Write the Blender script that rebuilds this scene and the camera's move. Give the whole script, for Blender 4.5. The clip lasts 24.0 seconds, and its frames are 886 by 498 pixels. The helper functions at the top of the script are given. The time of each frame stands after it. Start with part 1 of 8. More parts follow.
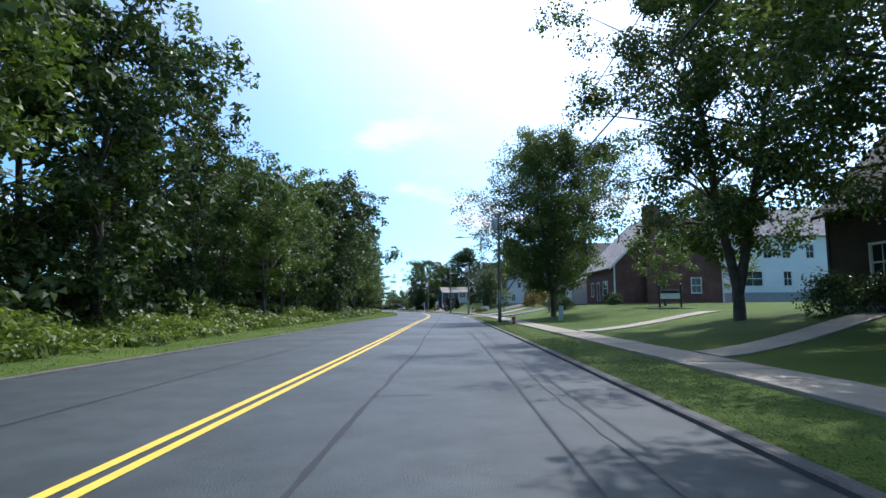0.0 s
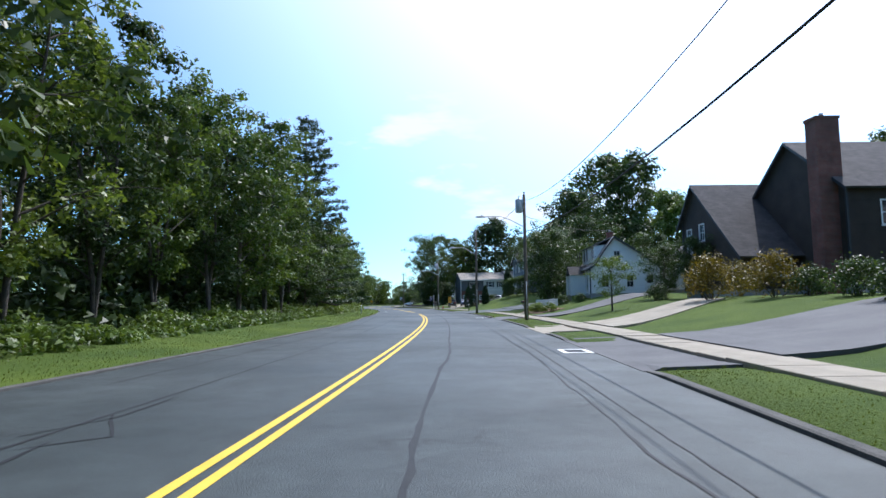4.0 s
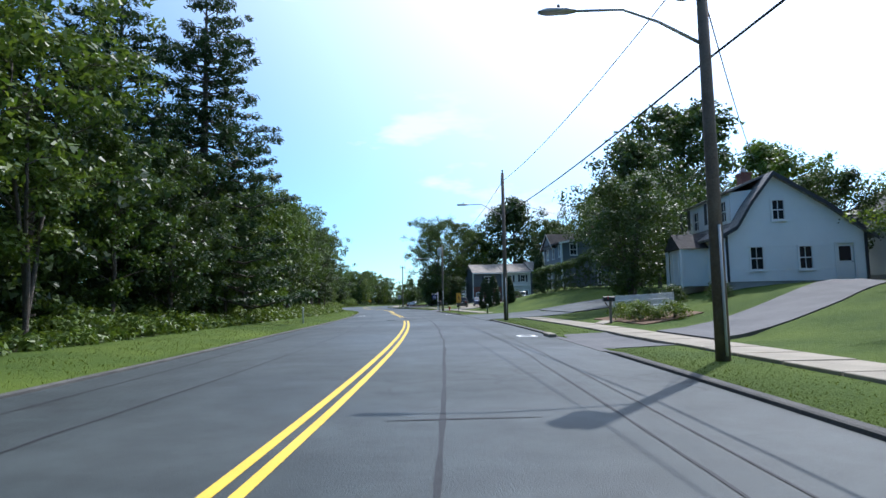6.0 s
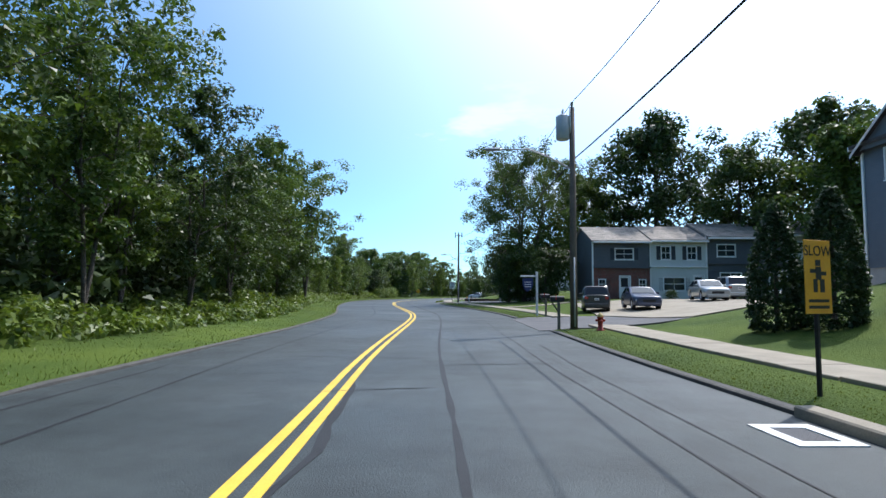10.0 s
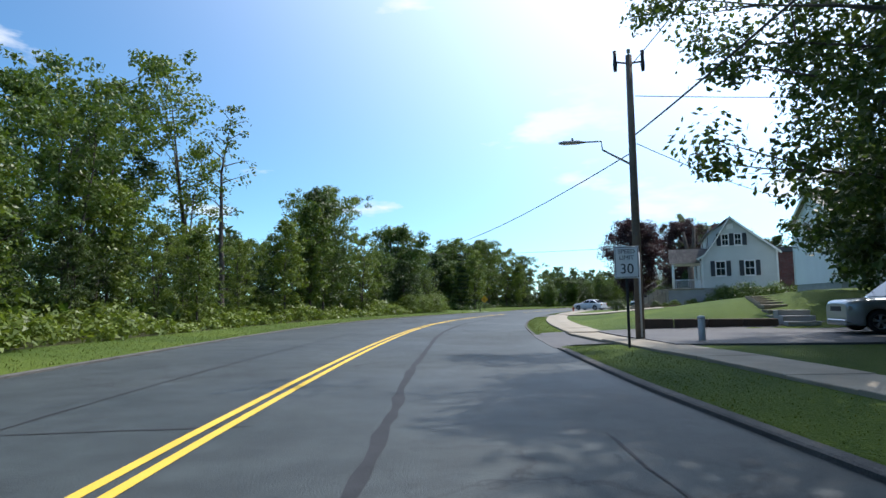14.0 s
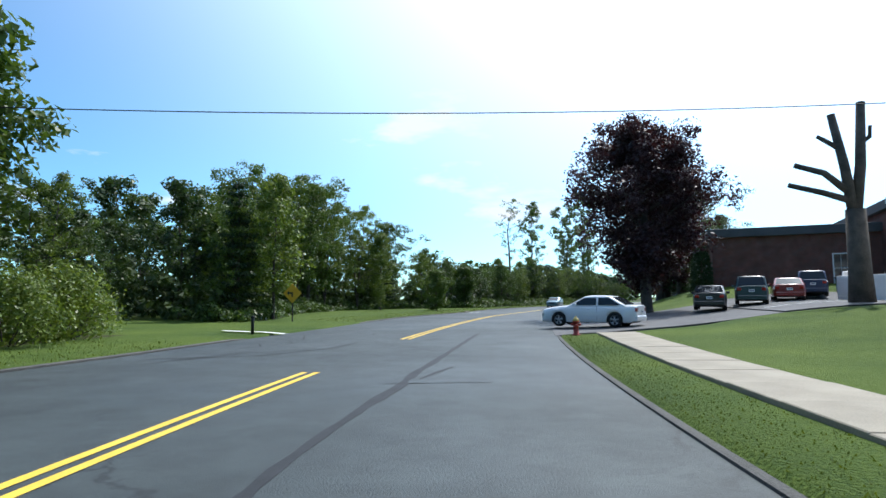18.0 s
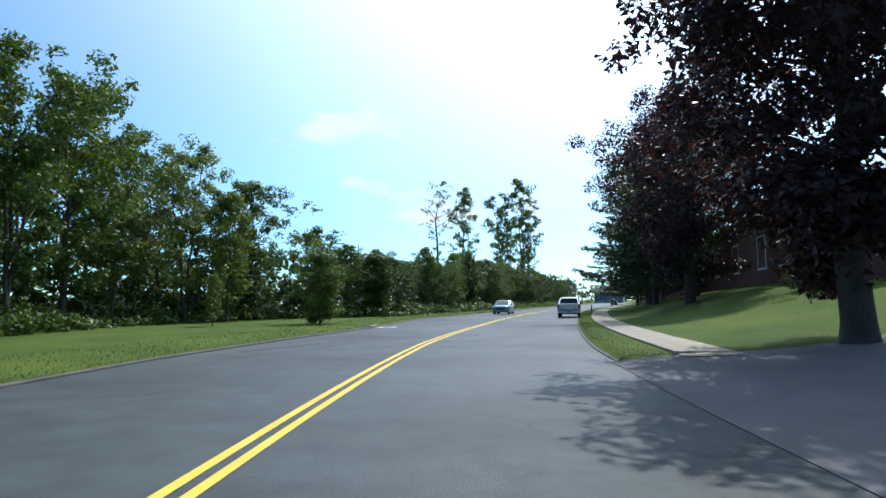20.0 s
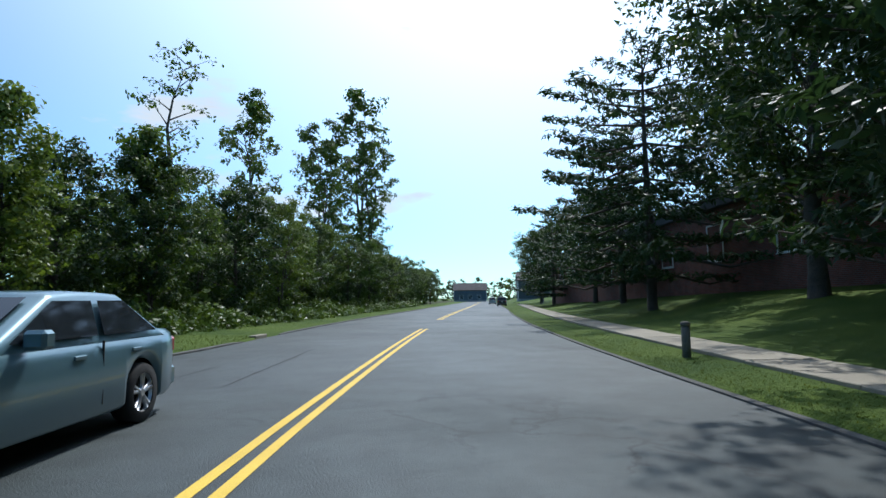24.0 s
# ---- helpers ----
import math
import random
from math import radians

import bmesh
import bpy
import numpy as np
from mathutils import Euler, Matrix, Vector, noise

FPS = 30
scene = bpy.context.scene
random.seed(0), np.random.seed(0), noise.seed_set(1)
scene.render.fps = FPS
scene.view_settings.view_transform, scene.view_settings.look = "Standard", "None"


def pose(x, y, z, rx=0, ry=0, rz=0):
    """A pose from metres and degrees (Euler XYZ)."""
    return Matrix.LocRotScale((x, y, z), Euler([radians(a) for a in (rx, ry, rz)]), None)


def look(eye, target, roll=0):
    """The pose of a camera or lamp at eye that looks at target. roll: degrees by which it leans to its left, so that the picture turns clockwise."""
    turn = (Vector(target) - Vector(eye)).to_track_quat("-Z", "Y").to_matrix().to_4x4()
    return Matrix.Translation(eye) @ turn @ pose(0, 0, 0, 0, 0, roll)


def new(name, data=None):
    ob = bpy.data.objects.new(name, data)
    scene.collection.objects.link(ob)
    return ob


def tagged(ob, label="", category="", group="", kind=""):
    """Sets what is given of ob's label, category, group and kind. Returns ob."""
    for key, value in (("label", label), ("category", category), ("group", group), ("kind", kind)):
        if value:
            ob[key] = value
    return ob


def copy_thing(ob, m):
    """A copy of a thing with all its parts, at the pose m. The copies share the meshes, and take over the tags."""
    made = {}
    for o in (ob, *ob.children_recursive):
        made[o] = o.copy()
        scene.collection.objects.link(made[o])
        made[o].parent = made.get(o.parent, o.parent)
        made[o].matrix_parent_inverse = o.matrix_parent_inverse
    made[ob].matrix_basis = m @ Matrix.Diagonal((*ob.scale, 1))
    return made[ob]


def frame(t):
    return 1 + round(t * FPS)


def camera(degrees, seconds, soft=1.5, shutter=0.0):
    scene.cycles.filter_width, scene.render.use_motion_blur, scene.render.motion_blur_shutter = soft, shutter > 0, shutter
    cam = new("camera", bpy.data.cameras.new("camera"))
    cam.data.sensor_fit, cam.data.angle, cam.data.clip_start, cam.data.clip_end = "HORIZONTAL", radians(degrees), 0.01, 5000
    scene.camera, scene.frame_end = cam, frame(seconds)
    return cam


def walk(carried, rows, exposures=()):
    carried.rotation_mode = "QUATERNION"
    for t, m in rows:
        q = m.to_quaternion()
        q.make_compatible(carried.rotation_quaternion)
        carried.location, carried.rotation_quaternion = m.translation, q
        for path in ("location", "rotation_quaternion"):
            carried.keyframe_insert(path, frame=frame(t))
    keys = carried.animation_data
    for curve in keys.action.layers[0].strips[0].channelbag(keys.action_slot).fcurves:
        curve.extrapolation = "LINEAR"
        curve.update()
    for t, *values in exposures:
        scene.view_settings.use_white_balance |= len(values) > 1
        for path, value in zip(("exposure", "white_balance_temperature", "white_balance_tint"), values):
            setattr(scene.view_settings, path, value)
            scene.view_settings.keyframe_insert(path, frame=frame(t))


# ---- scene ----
cam = camera(75.0, 24.0)
PATH = [
    (0, (0.0, 0.0, 1.33), (-0.016, 1.99, 1.531), -0.2),
    (0.5, (0.081, 7.458, 1.333), (0.059, 9.447, 1.537), -0.4),
    (1, (0.178, 15.039, 1.339), (0.14, 17.028, 1.539), -0.4),
    (1.5, (0.175, 22.487, 1.364), (0.131, 24.476, 1.564), -0.5),
    (2, (0.137, 30.238, 1.34), (0.081, 32.227, 1.54), -1.1),
    (4.5, (-0.633, 67.042, 1.412), (-0.719, 69.032, 1.591), -0.6),
    (5, (-0.794, 73.981, 1.365), (-0.882, 75.971, 1.544), -0.8),
    (5.5, (-0.88, 80.786, 1.369), (-0.976, 82.775, 1.555), -0.6),
    (6, (-1.129, 87.635, 1.343), (-1.244, 89.624, 1.522), -1.0),
    (6.5, (-1.39, 93.678, 1.364), (-1.531, 95.665, 1.539), -0.8),
    (7, (-1.858, 100.191, 1.341), (-2.028, 102.177, 1.515), -0.9),
    (7.5, (-2.224, 106.202, 1.275), (-2.423, 108.184, 1.454), -1.2),
    (8, (-2.933, 112.793, 1.282), (-3.16, 114.772, 1.459), -0.8),
    (8.5, (-3.663, 119.542, 1.328), (-3.919, 121.518, 1.503), -0.4),
    (9, (-4.521, 126.356, 1.329), (-4.808, 128.328, 1.501), -0.7),
    (9.5, (-5.532, 132.609, 1.381), (-5.844, 134.577, 1.55), -0.0),
    (10, (-6.541, 138.864, 1.383), (-6.882, 140.829, 1.534), 0.4),
    (10.5, (-7.594, 144.924, 1.307), (-7.947, 146.886, 1.464), 0.3),
    (12.5, (-11.551, 171.582, 1.363), (-12.118, 173.49, 1.555), 0.2),
    (13, (-13.499, 178.56, 1.368), (-14.084, 180.462, 1.567), 0.2),
    (13.5, (-15.536, 185.413, 1.355), (-16.128, 187.314, 1.547), -0.1),
    (14, (-17.612, 192.516, 1.32), (-18.185, 194.424, 1.504), -0.7),
    (14.5, (-19.380, 199.1, 1.353), (-19.923, 201.017, 1.532), -0.7),
    (15, (-21.027, 205.597, 1.35), (-21.520, 207.527, 1.529), -0.5),
    (15.5, (-22.485, 212.047, 1.355), (-22.917, 213.991, 1.538), -0.4),
    (16, (-23.740, 218.418, 1.354), (-24.100, 220.377, 1.538), -0.1),
    (16.5, (-24.728, 224.744, 1.375), (-25.014, 226.716, 1.553), -0.2),
    (17, (-25.443, 230.928, 1.388), (-25.658, 232.908, 1.561), -0.3),
    (17.5, (-25.883, 236.742, 1.344), (-26.033, 238.729, 1.514), -0.4),
    (18, (-26.105, 242.311, 1.314), (-26.199, 244.301, 1.487), -0.4),
    (18.5, (-26.346, 248.128, 1.309), (-26.392, 250.121, 1.48), 0.2),
    (20.5, (-24.501, 275.139, 1.373), (-24.237, 277.113, 1.557), -0.7),
    (21, (-23.252, 282.912, 1.375), (-22.892, 284.872, 1.552), -0.4),
    (21.5, (-21.632, 290.127, 1.367), (-21.189, 292.069, 1.543), -0.7),
    (22, (-19.818, 296.802, 1.322), (-19.301, 298.727, 1.492), -0.9),
    (22.5, (-17.967, 302.997, 1.317), (-17.393, 304.905, 1.493), -1.0),
    (23, (-15.819, 309.981, 1.347), (-15.196, 311.872, 1.534), -0.6),
    (23.5, (-13.599, 316.562, 1.353), (-12.947, 318.445, 1.533), -0.4),
    (24, (-11.325, 323.133, 1.334), (-10.650, 325.008, 1.506), -0.8),
]
walk(cam, [(t, look(e, a, r)) for t, e, a, r in PATH], [(0.0, 0.15, 5800, 17), (9.0, 0.08, 5900, 14), (13.0, 0.1, 6200, 15), (14.5, 0.1, 6200, 14), (16.0, 0.09, 6050, 11), (19.0, 0.08, 6000, 10), (22.0, -0.25, 5800, 9), (24.0, -0.3, 5800, 9)])

# ---- sky, sun, exposure ----
SUN_AZ, SUN_EL = radians(34), radians(54)
world = bpy.data.worlds.new("sky")
scene.world = world
world.use_nodes = True
wn, wl = world.node_tree.nodes, world.node_tree.links
wn.clear()
w_out = wn.new("ShaderNodeOutputWorld")
w_bg = wn.new("ShaderNodeBackground")
w_sky = wn.new("ShaderNodeTexSky")
w_sky.sky_type = "NISHITA"
w_sky.sun_disc = False
w_sky.sun_elevation, w_sky.sun_rotation = SUN_EL, SUN_AZ
w_sky.air_density, w_sky.dust_density, w_sky.ozone_density = 0.9, 0.3, 1.2
w_bg.inputs["Strength"].default_value = 0.15
# thin summer haze that brightens the sky round the sun, and small fair-weather clouds low down
w_co = wn.new("ShaderNodeTexCoord")
w_dot = wn.new("ShaderNodeVectorMath")
w_dot.operation = "DOT_PRODUCT"
w_dot.inputs[1].default_value = (math.sin(SUN_AZ) * math.cos(SUN_EL), math.cos(SUN_AZ) * math.cos(SUN_EL), math.sin(SUN_EL))
wl.new(w_co.outputs["Generated"], w_dot.inputs[0])
w_max = wn.new("ShaderNodeMath")
w_max.operation = "MAXIMUM"
w_max.inputs[1].default_value = 0.0
wl.new(w_dot.outputs["Value"], w_max.inputs[0])
w_pow = wn.new("ShaderNodeMath")
w_pow.operation = "POWER"
w_pow.inputs[1].default_value = 3.7
wl.new(w_max.outputs[0], w_pow.inputs[0])
w_haze = wn.new("ShaderNodeMix")
w_haze.data_type, w_haze.blend_type = "RGBA", "ADD"
w_haze.inputs[0].default_value = 1.0
w_amt = wn.new("ShaderNodeVectorMath")
w_amt.operation = "SCALE"
w_amt.inputs[0].default_value = (13.5, 13.2, 12.6)
wl.new(w_pow.outputs[0], w_amt.inputs["Scale"])
w_tone = wn.new("ShaderNodeMix")
w_tone.data_type, w_tone.blend_type = "RGBA", "MULTIPLY"
w_tone.inputs[0].default_value = 1.0
w_tone.inputs[7].default_value = (0.63, 1.0, 1.12, 1)
wl.new(w_sky.outputs[0], w_tone.inputs[6])
wl.new(w_tone.outputs[2], w_haze.inputs[6])
wl.new(w_amt.outputs[0], w_haze.inputs[7])
w_map = wn.new("ShaderNodeMapping")
w_map.inputs["Scale"].default_value = (1.0, 1.0, 3.2)
wl.new(w_co.outputs["Generated"], w_map.inputs["Vector"])
w_noise = wn.new("ShaderNodeTexNoise")
w_noise.inputs["Scale"].default_value, w_noise.inputs["Detail"].default_value, w_noise.inputs["Roughness"].default_value = 4.6, 6, 0.52
wl.new(w_map.outputs[0], w_noise.inputs["Vector"])
w_cr = wn.new("ShaderNodeValToRGB")
w_cr.color_ramp.elements[0].position, w_cr.color_ramp.elements[1].position = 0.62, 0.72
wl.new(w_noise.outputs[0], w_cr.inputs[0])
w_cloud = wn.new("ShaderNodeMix")
w_cloud.data_type = "RGBA"
w_cloud.inputs[7].default_value = (6.1, 6.5, 6.8, 1)
wl.new(w_cr.outputs[0], w_cloud.inputs[0])
wl.new(w_haze.outputs[2], w_cloud.inputs[6])
wl.new(w_cloud.outputs[2], w_bg.inputs[0])
wl.new(w_bg.outputs[0], w_out.inputs[0])
sun_data = bpy.data.lights.new("sun", "SUN")
sun_data.energy, sun_data.angle, sun_data.color = 4.6, radians(0.55), (1.0, 0.95, 0.86)
sun = new("sun", sun_data)
sun_way = Vector((math.sin(SUN_AZ) * math.cos(SUN_EL), math.cos(SUN_AZ) * math.cos(SUN_EL), math.sin(SUN_EL)))
sun.matrix_world = look(tuple(sun_way * 200), (0, 0, 0))

# ---- the road's line: s along the double yellow line, d to its right ----
CENTRE = [(-2.83, 5.03), (-2.73, 15.01), (-2.69, 24.98), (-2.71, 34.96), (-2.75, 44.94), (-2.73, 54.94), (-2.65, 64.95), (-2.65, 74.94),
          (-2.83, 84.92), (-3.20, 94.87), (-3.82, 104.82), (-4.71, 114.74), (-5.87, 124.63), (-7.32, 134.47), (-9.10, 144.27), (-11.25, 153.99),
          (-13.72, 163.64), (-16.38, 173.23), (-19.21, 182.79), (-22.13, 192.39), (-24.95, 202.06), (-27.45, 211.86), (-29.44, 221.81),
          (-30.70, 231.90), (-31.17, 242.07), (-30.93, 252.22), (-30.13, 262.29), (-28.90, 272.31), (-27.19, 282.28), (-24.91, 292.14),
          (-22.15, 301.83), (-19.14, 311.42), (-15.95, 320.92), (-12.63, 330.37), (-9.1, 340.0), (-5.2, 350.0), (-1.0, 360.0), (3.4, 370.0)]
_k = np.array([(-2.9, -95.0), (-2.9, -45.0)] + CENTRE + [(12.4, 390.0), (35.0, 440.0), (80.0, 540.0), (170.0, 740.0)])
_u = np.r_[0, np.cumsum(np.hypot(*np.diff(_k, axis=0).T))]
_u -= _u[2] - 5.03
_s = np.arange(-90, 700.5, 1.0)
_x, _y = np.interp(_s, _u, _k[:, 0]), np.interp(_s, _u, _k[:, 1])
for _ in range(3):
    for _a in (_x, _y):
        _a[4:-4] = np.convolve(_a, np.ones(9) / 9, "valid")
_v = np.clip((_s - 148) / 32, 0, 1)
_x += 2.1 * _v * _v * (3 - 2 * _v)
_hx, _hy = np.gradient(_x), np.gradient(_y)


def at(s, d, z=0.0):
    """The place at s along the road and d to the right of its middle line."""
    x, y = np.interp(s, _s, _x), np.interp(s, _s, _y)
    hx, hy = np.interp(s, _s, _hx), np.interp(s, _s, _hy)
    n = math.hypot(hx, hy)
    return Vector((x + d * hy / n, y - d * hx / n, z))


def turn_at(s):
    """Degrees about z that turn +x along the road at s."""
    return math.degrees(math.atan2(np.interp(s, _s, _hy), np.interp(s, _s, _hx)))


def tab(s, *pairs):
    return float(np.interp(s, [p[0] for p in pairs], [p[1] for p in pairs]))


def kerb_r(s):
    return tab(s, (0, 5.6), (190, 5.8), (203, 5.2), (220, 5.05), (265, 4.75), (288, 4.8), (300, 5.2), (312, 5.4), (345, 5.4), (400, 6.0))


def kerb_l(s):
    return -tab(s, (0, 5.4), (28, 5.3), (45, 5.6), (60, 5.6), (86, 5.2), (95, 4.9), (113, 5.2), (121, 5.0), (135, 4.5), (150, 3.8), (160, 3.75), (175, 4.6), (194, 5.65), (208, 6.1), (225, 6.9), (239, 7.1), (252, 6.5), (259, 5.8), (272, 5.6), (285, 6.2), (301, 5.5), (318, 7.0), (330, 6.2), (345, 5.0), (363, 5.1), (400, 4.8))


def walk_in(s):
    return tab(s, (0, 7.5), (190, 7.6), (205, 7.2), (216, 6.3), (265, 6.05), (290, 6.3), (314, 6.4), (350, 7.2), (420, 8.6))


WALK_W = 1.35


DRIVES = [(71.5, 80.3), (84.6, 90.2), (102.2, 108.0), (125.6, 138.8), (160.6, 170.5), (210.6, 217.2), (241.5, 247.8), (266.5, 284.5)]


def line_off(s):
    """How far the painted line strays from the middle line."""
    return tab(s, (5, 0.03), (50, 0), (80, 0.09), (95, 0.16), (125, 0.23), (155, 0.25), (170, 0.19), (185, 0.05), (200, -0.19), (215, -0.3), (230, -0.56), (245, -0.49), (260, -0.27), (275, -0.2), (290, -0.35), (305, -0.1), (320, -0.15), (335, 0.0), (355, 0.5), (420, 0.9))


def wood_edge(s):
    """Where the wood begins on the left of the road."""
    return tab(s, (-40, -7.6), (18, -7.6), (40, -8.4), (60, -8.8), (97, -9.6), (120, -9.8), (135, -8.6), (150, -7.4), (166, -6.8), (180, -8.0), (200, -9.2), (220, -10.2), (243, -10.3), (262, -10.3), (278, -12.0), (290, -17.0), (300, -18.5), (312, -16.5), (318, -10.5), (330, -9.6), (345, -8.8), (370, -7.6), (420, -8.0))


def smooth(t):
    t = min(max(t, 0.0), 1.0)
    return t * t * (3 - 2 * t)


def rise(s):
    return tab(s, (-40, 1.2), (0, 1.1), (45, 1.0), (60, 1.5), (80, 1.4), (97, 1.4), (101, 1.2), (108, 1.25), (113, 1.8), (121, 1.7), (126, 0.9), (135, 0.9), (140, 1.9), (152, 2.5), (160, 1.9), (166, 0.9), (180, 0.8),
               (200, 0.7), (206, 0.15), (214.6, 0.15), (218.6, 1.3), (222, 1.55), (232, 1.2), (240, 0.6), (258, 0.6), (266, 0.8), (270, 0.8), (284, 0.9), (292, 1.7), (305, 2.4), (330, 2.1), (350, 1.7), (420, 1.2))


def lie(s, d):
    """The height of the ground."""
    kr, kl = kerb_r(s), kerb_l(s)
    if d > kr:
        w = walk_in(s)
        if d < w + WALK_W + 0.1:
            gap = max([min(s - a, b - s) for a, b in DRIVES if a - 0.1 < s < b + 0.1] or [0.0])
            return (0.07 + 0.10 * (d - kr) / 3) * (1 - 0.75 * smooth(gap / 1.2) * (1 - smooth((d - kr) / 3.6)))
        t = (d - w - WALK_W) / 11.0
        return 0.17 + rise(s) * (0.92 * smooth(t) + 0.08 * t if t < 1.6 else 0.92 + 0.08 * 1.6)
    if d < kl:
        return 0.06 + 0.10 * smooth((kl - d) / 4) + 0.15 * smooth((kl - d - 6) / 14)
    return 0.0


def spot(s, d, lift=0.0):
    return at(s, d, lie(s, d) + lift)


def stand(s, d, turn=0.0, size=1.0, lift=0.0):
    """A pose on the ground: +x along the road, +y to its left, turned by turn degrees."""
    p = spot(s, d, lift)
    return pose(p.x, p.y, p.z, 0, 0, turn_at(s) + turn) @ Matrix.Diagonal((size, size, size, 1))


# ---- materials ----
def ramp_between(nt, fac, c0, c1, p0=0.3, p1=0.7):
    r = nt.nodes.new("ShaderNodeValToRGB")
    r.color_ramp.elements[0].position, r.color_ramp.elements[1].position = p0, p1
    r.color_ramp.elements[0].color, r.color_ramp.elements[1].color = (*c0, 1), (*c1, 1)
    nt.links.new(fac, r.inputs[0])
    return r.outputs[0]


def surface(name, c0, c1, scale=4.0, fine=60.0, rough=0.85, bump=0.3, metal=0.0, dist=0.01, extra=None, coat=0.0, spec=0.5):
    """A surface whose colour wanders between c0 and c1 at a coarse and a fine scale."""
    m = bpy.data.materials.new(name)
    m.use_nodes = True
    nt = m.node_tree
    b = nt.nodes["Principled BSDF"]
    co = nt.nodes.new("ShaderNodeTexCoord").outputs["Object"]
    n1, n2 = nt.nodes.new("ShaderNodeTexNoise"), nt.nodes.new("ShaderNodeTexNoise")
    for n, sc in ((n1, scale), (n2, fine)):
        n.inputs["Scale"].default_value, n.inputs["Detail"].default_value, n.inputs["Roughness"].default_value = sc, 4, 0.6
        nt.links.new(co, n.inputs["Vector"])
    mix = nt.nodes.new("ShaderNodeMath")
    mix.operation = "MULTIPLY_ADD"
    mix.inputs[1].default_value = 0.45
    half = nt.nodes.new("ShaderNodeMath")
    half.operation = "MULTIPLY"
    half.inputs[1].default_value = 0.55
    nt.links.new(n2.outputs[0], mix.inputs[0])
    nt.links.new(n1.outputs[0], half.inputs[0])
    nt.links.new(half.outputs[0], mix.inputs[2])
    nt.links.new(ramp_between(nt, mix.outputs[0], c0, c1, 0.36, 0.64), b.inputs["Base Color"])
    b.inputs["Roughness"].default_value, b.inputs["Metallic"].default_value = rough, metal
    b.inputs["Specular IOR Level"].default_value = spec
    b.inputs["Coat Weight"].default_value = coat
    if bump:
        bp = nt.nodes.new("ShaderNodeBump")
        bp.inputs["Strength"].default_value, bp.inputs["Distance"].default_value = bump, dist
        nt.links.new(n2.outputs[0], bp.inputs["Height"])
        nt.links.new(bp.outputs[0], b.inputs["Normal"])
    return m


def leafy(name, c0, c1, glow=0.35, tint=(1.25, 1.3, 0.6), spec=0.28):
    """Leaves: each leaf its own shade, thin enough to let light through."""
    m = bpy.data.materials.new(name)
    m.use_nodes = True
    nt = m.node_tree
    nt.nodes.clear()
    out = nt.nodes.new("ShaderNodeOutputMaterial")
    geo, info = nt.nodes.new("ShaderNodeNewGeometry"), nt.nodes.new("ShaderNodeObjectInfo")
    add = nt.nodes.new("ShaderNodeMath")
    add.operation = "MULTIPLY_ADD"
    add.inputs[1].default_value = 0.35
    sc = nt.nodes.new("ShaderNodeMath")
    sc.operation = "MULTIPLY"
    sc.inputs[1].default_value = 0.65
    nt.links.new(geo.outputs["Random Per Island"], sc.inputs[0])
    nt.links.new(info.outputs["Random"], add.inputs[0])
    nt.links.new(sc.outputs[0], add.inputs[2])
    col = ramp_between(nt, add.outputs[0], c0, c1, 0.1, 0.95)
    b = nt.nodes.new("ShaderNodeBsdfPrincipled")
    b.inputs["Roughness"].default_value, b.inputs["Specular IOR Level"].default_value = 0.44, spec
    nt.links.new(col, b.inputs["Base Color"])
    tr = nt.nodes.new("ShaderNodeBsdfTranslucent")
    tn = nt.nodes.new("ShaderNodeMix")
    tn.data_type, tn.blend_type = "RGBA", "MULTIPLY"
    tn.inputs[0].default_value = 1.0
    nt.links.new(col, tn.inputs[6])
    tn.inputs[7].default_value = (*tint, 1)
    nt.links.new(tn.outputs[2], tr.inputs["Color"])
    mx = nt.nodes.new("ShaderNodeMixShader")
    mx.inputs[0].default_value = glow
    nt.links.new(b.outputs[0], mx.inputs[1])
    nt.links.new(tr.outputs[0], mx.inputs[2])
    nt.links.new(mx.outputs[0], out.inputs[0])
    return m


ASPHALT = surface("asphalt", (0.020, 0.029, 0.030), (0.050, 0.062, 0.062), 0.35, 55, 0.62, 0.7, dist=0.012, spec=0.4)


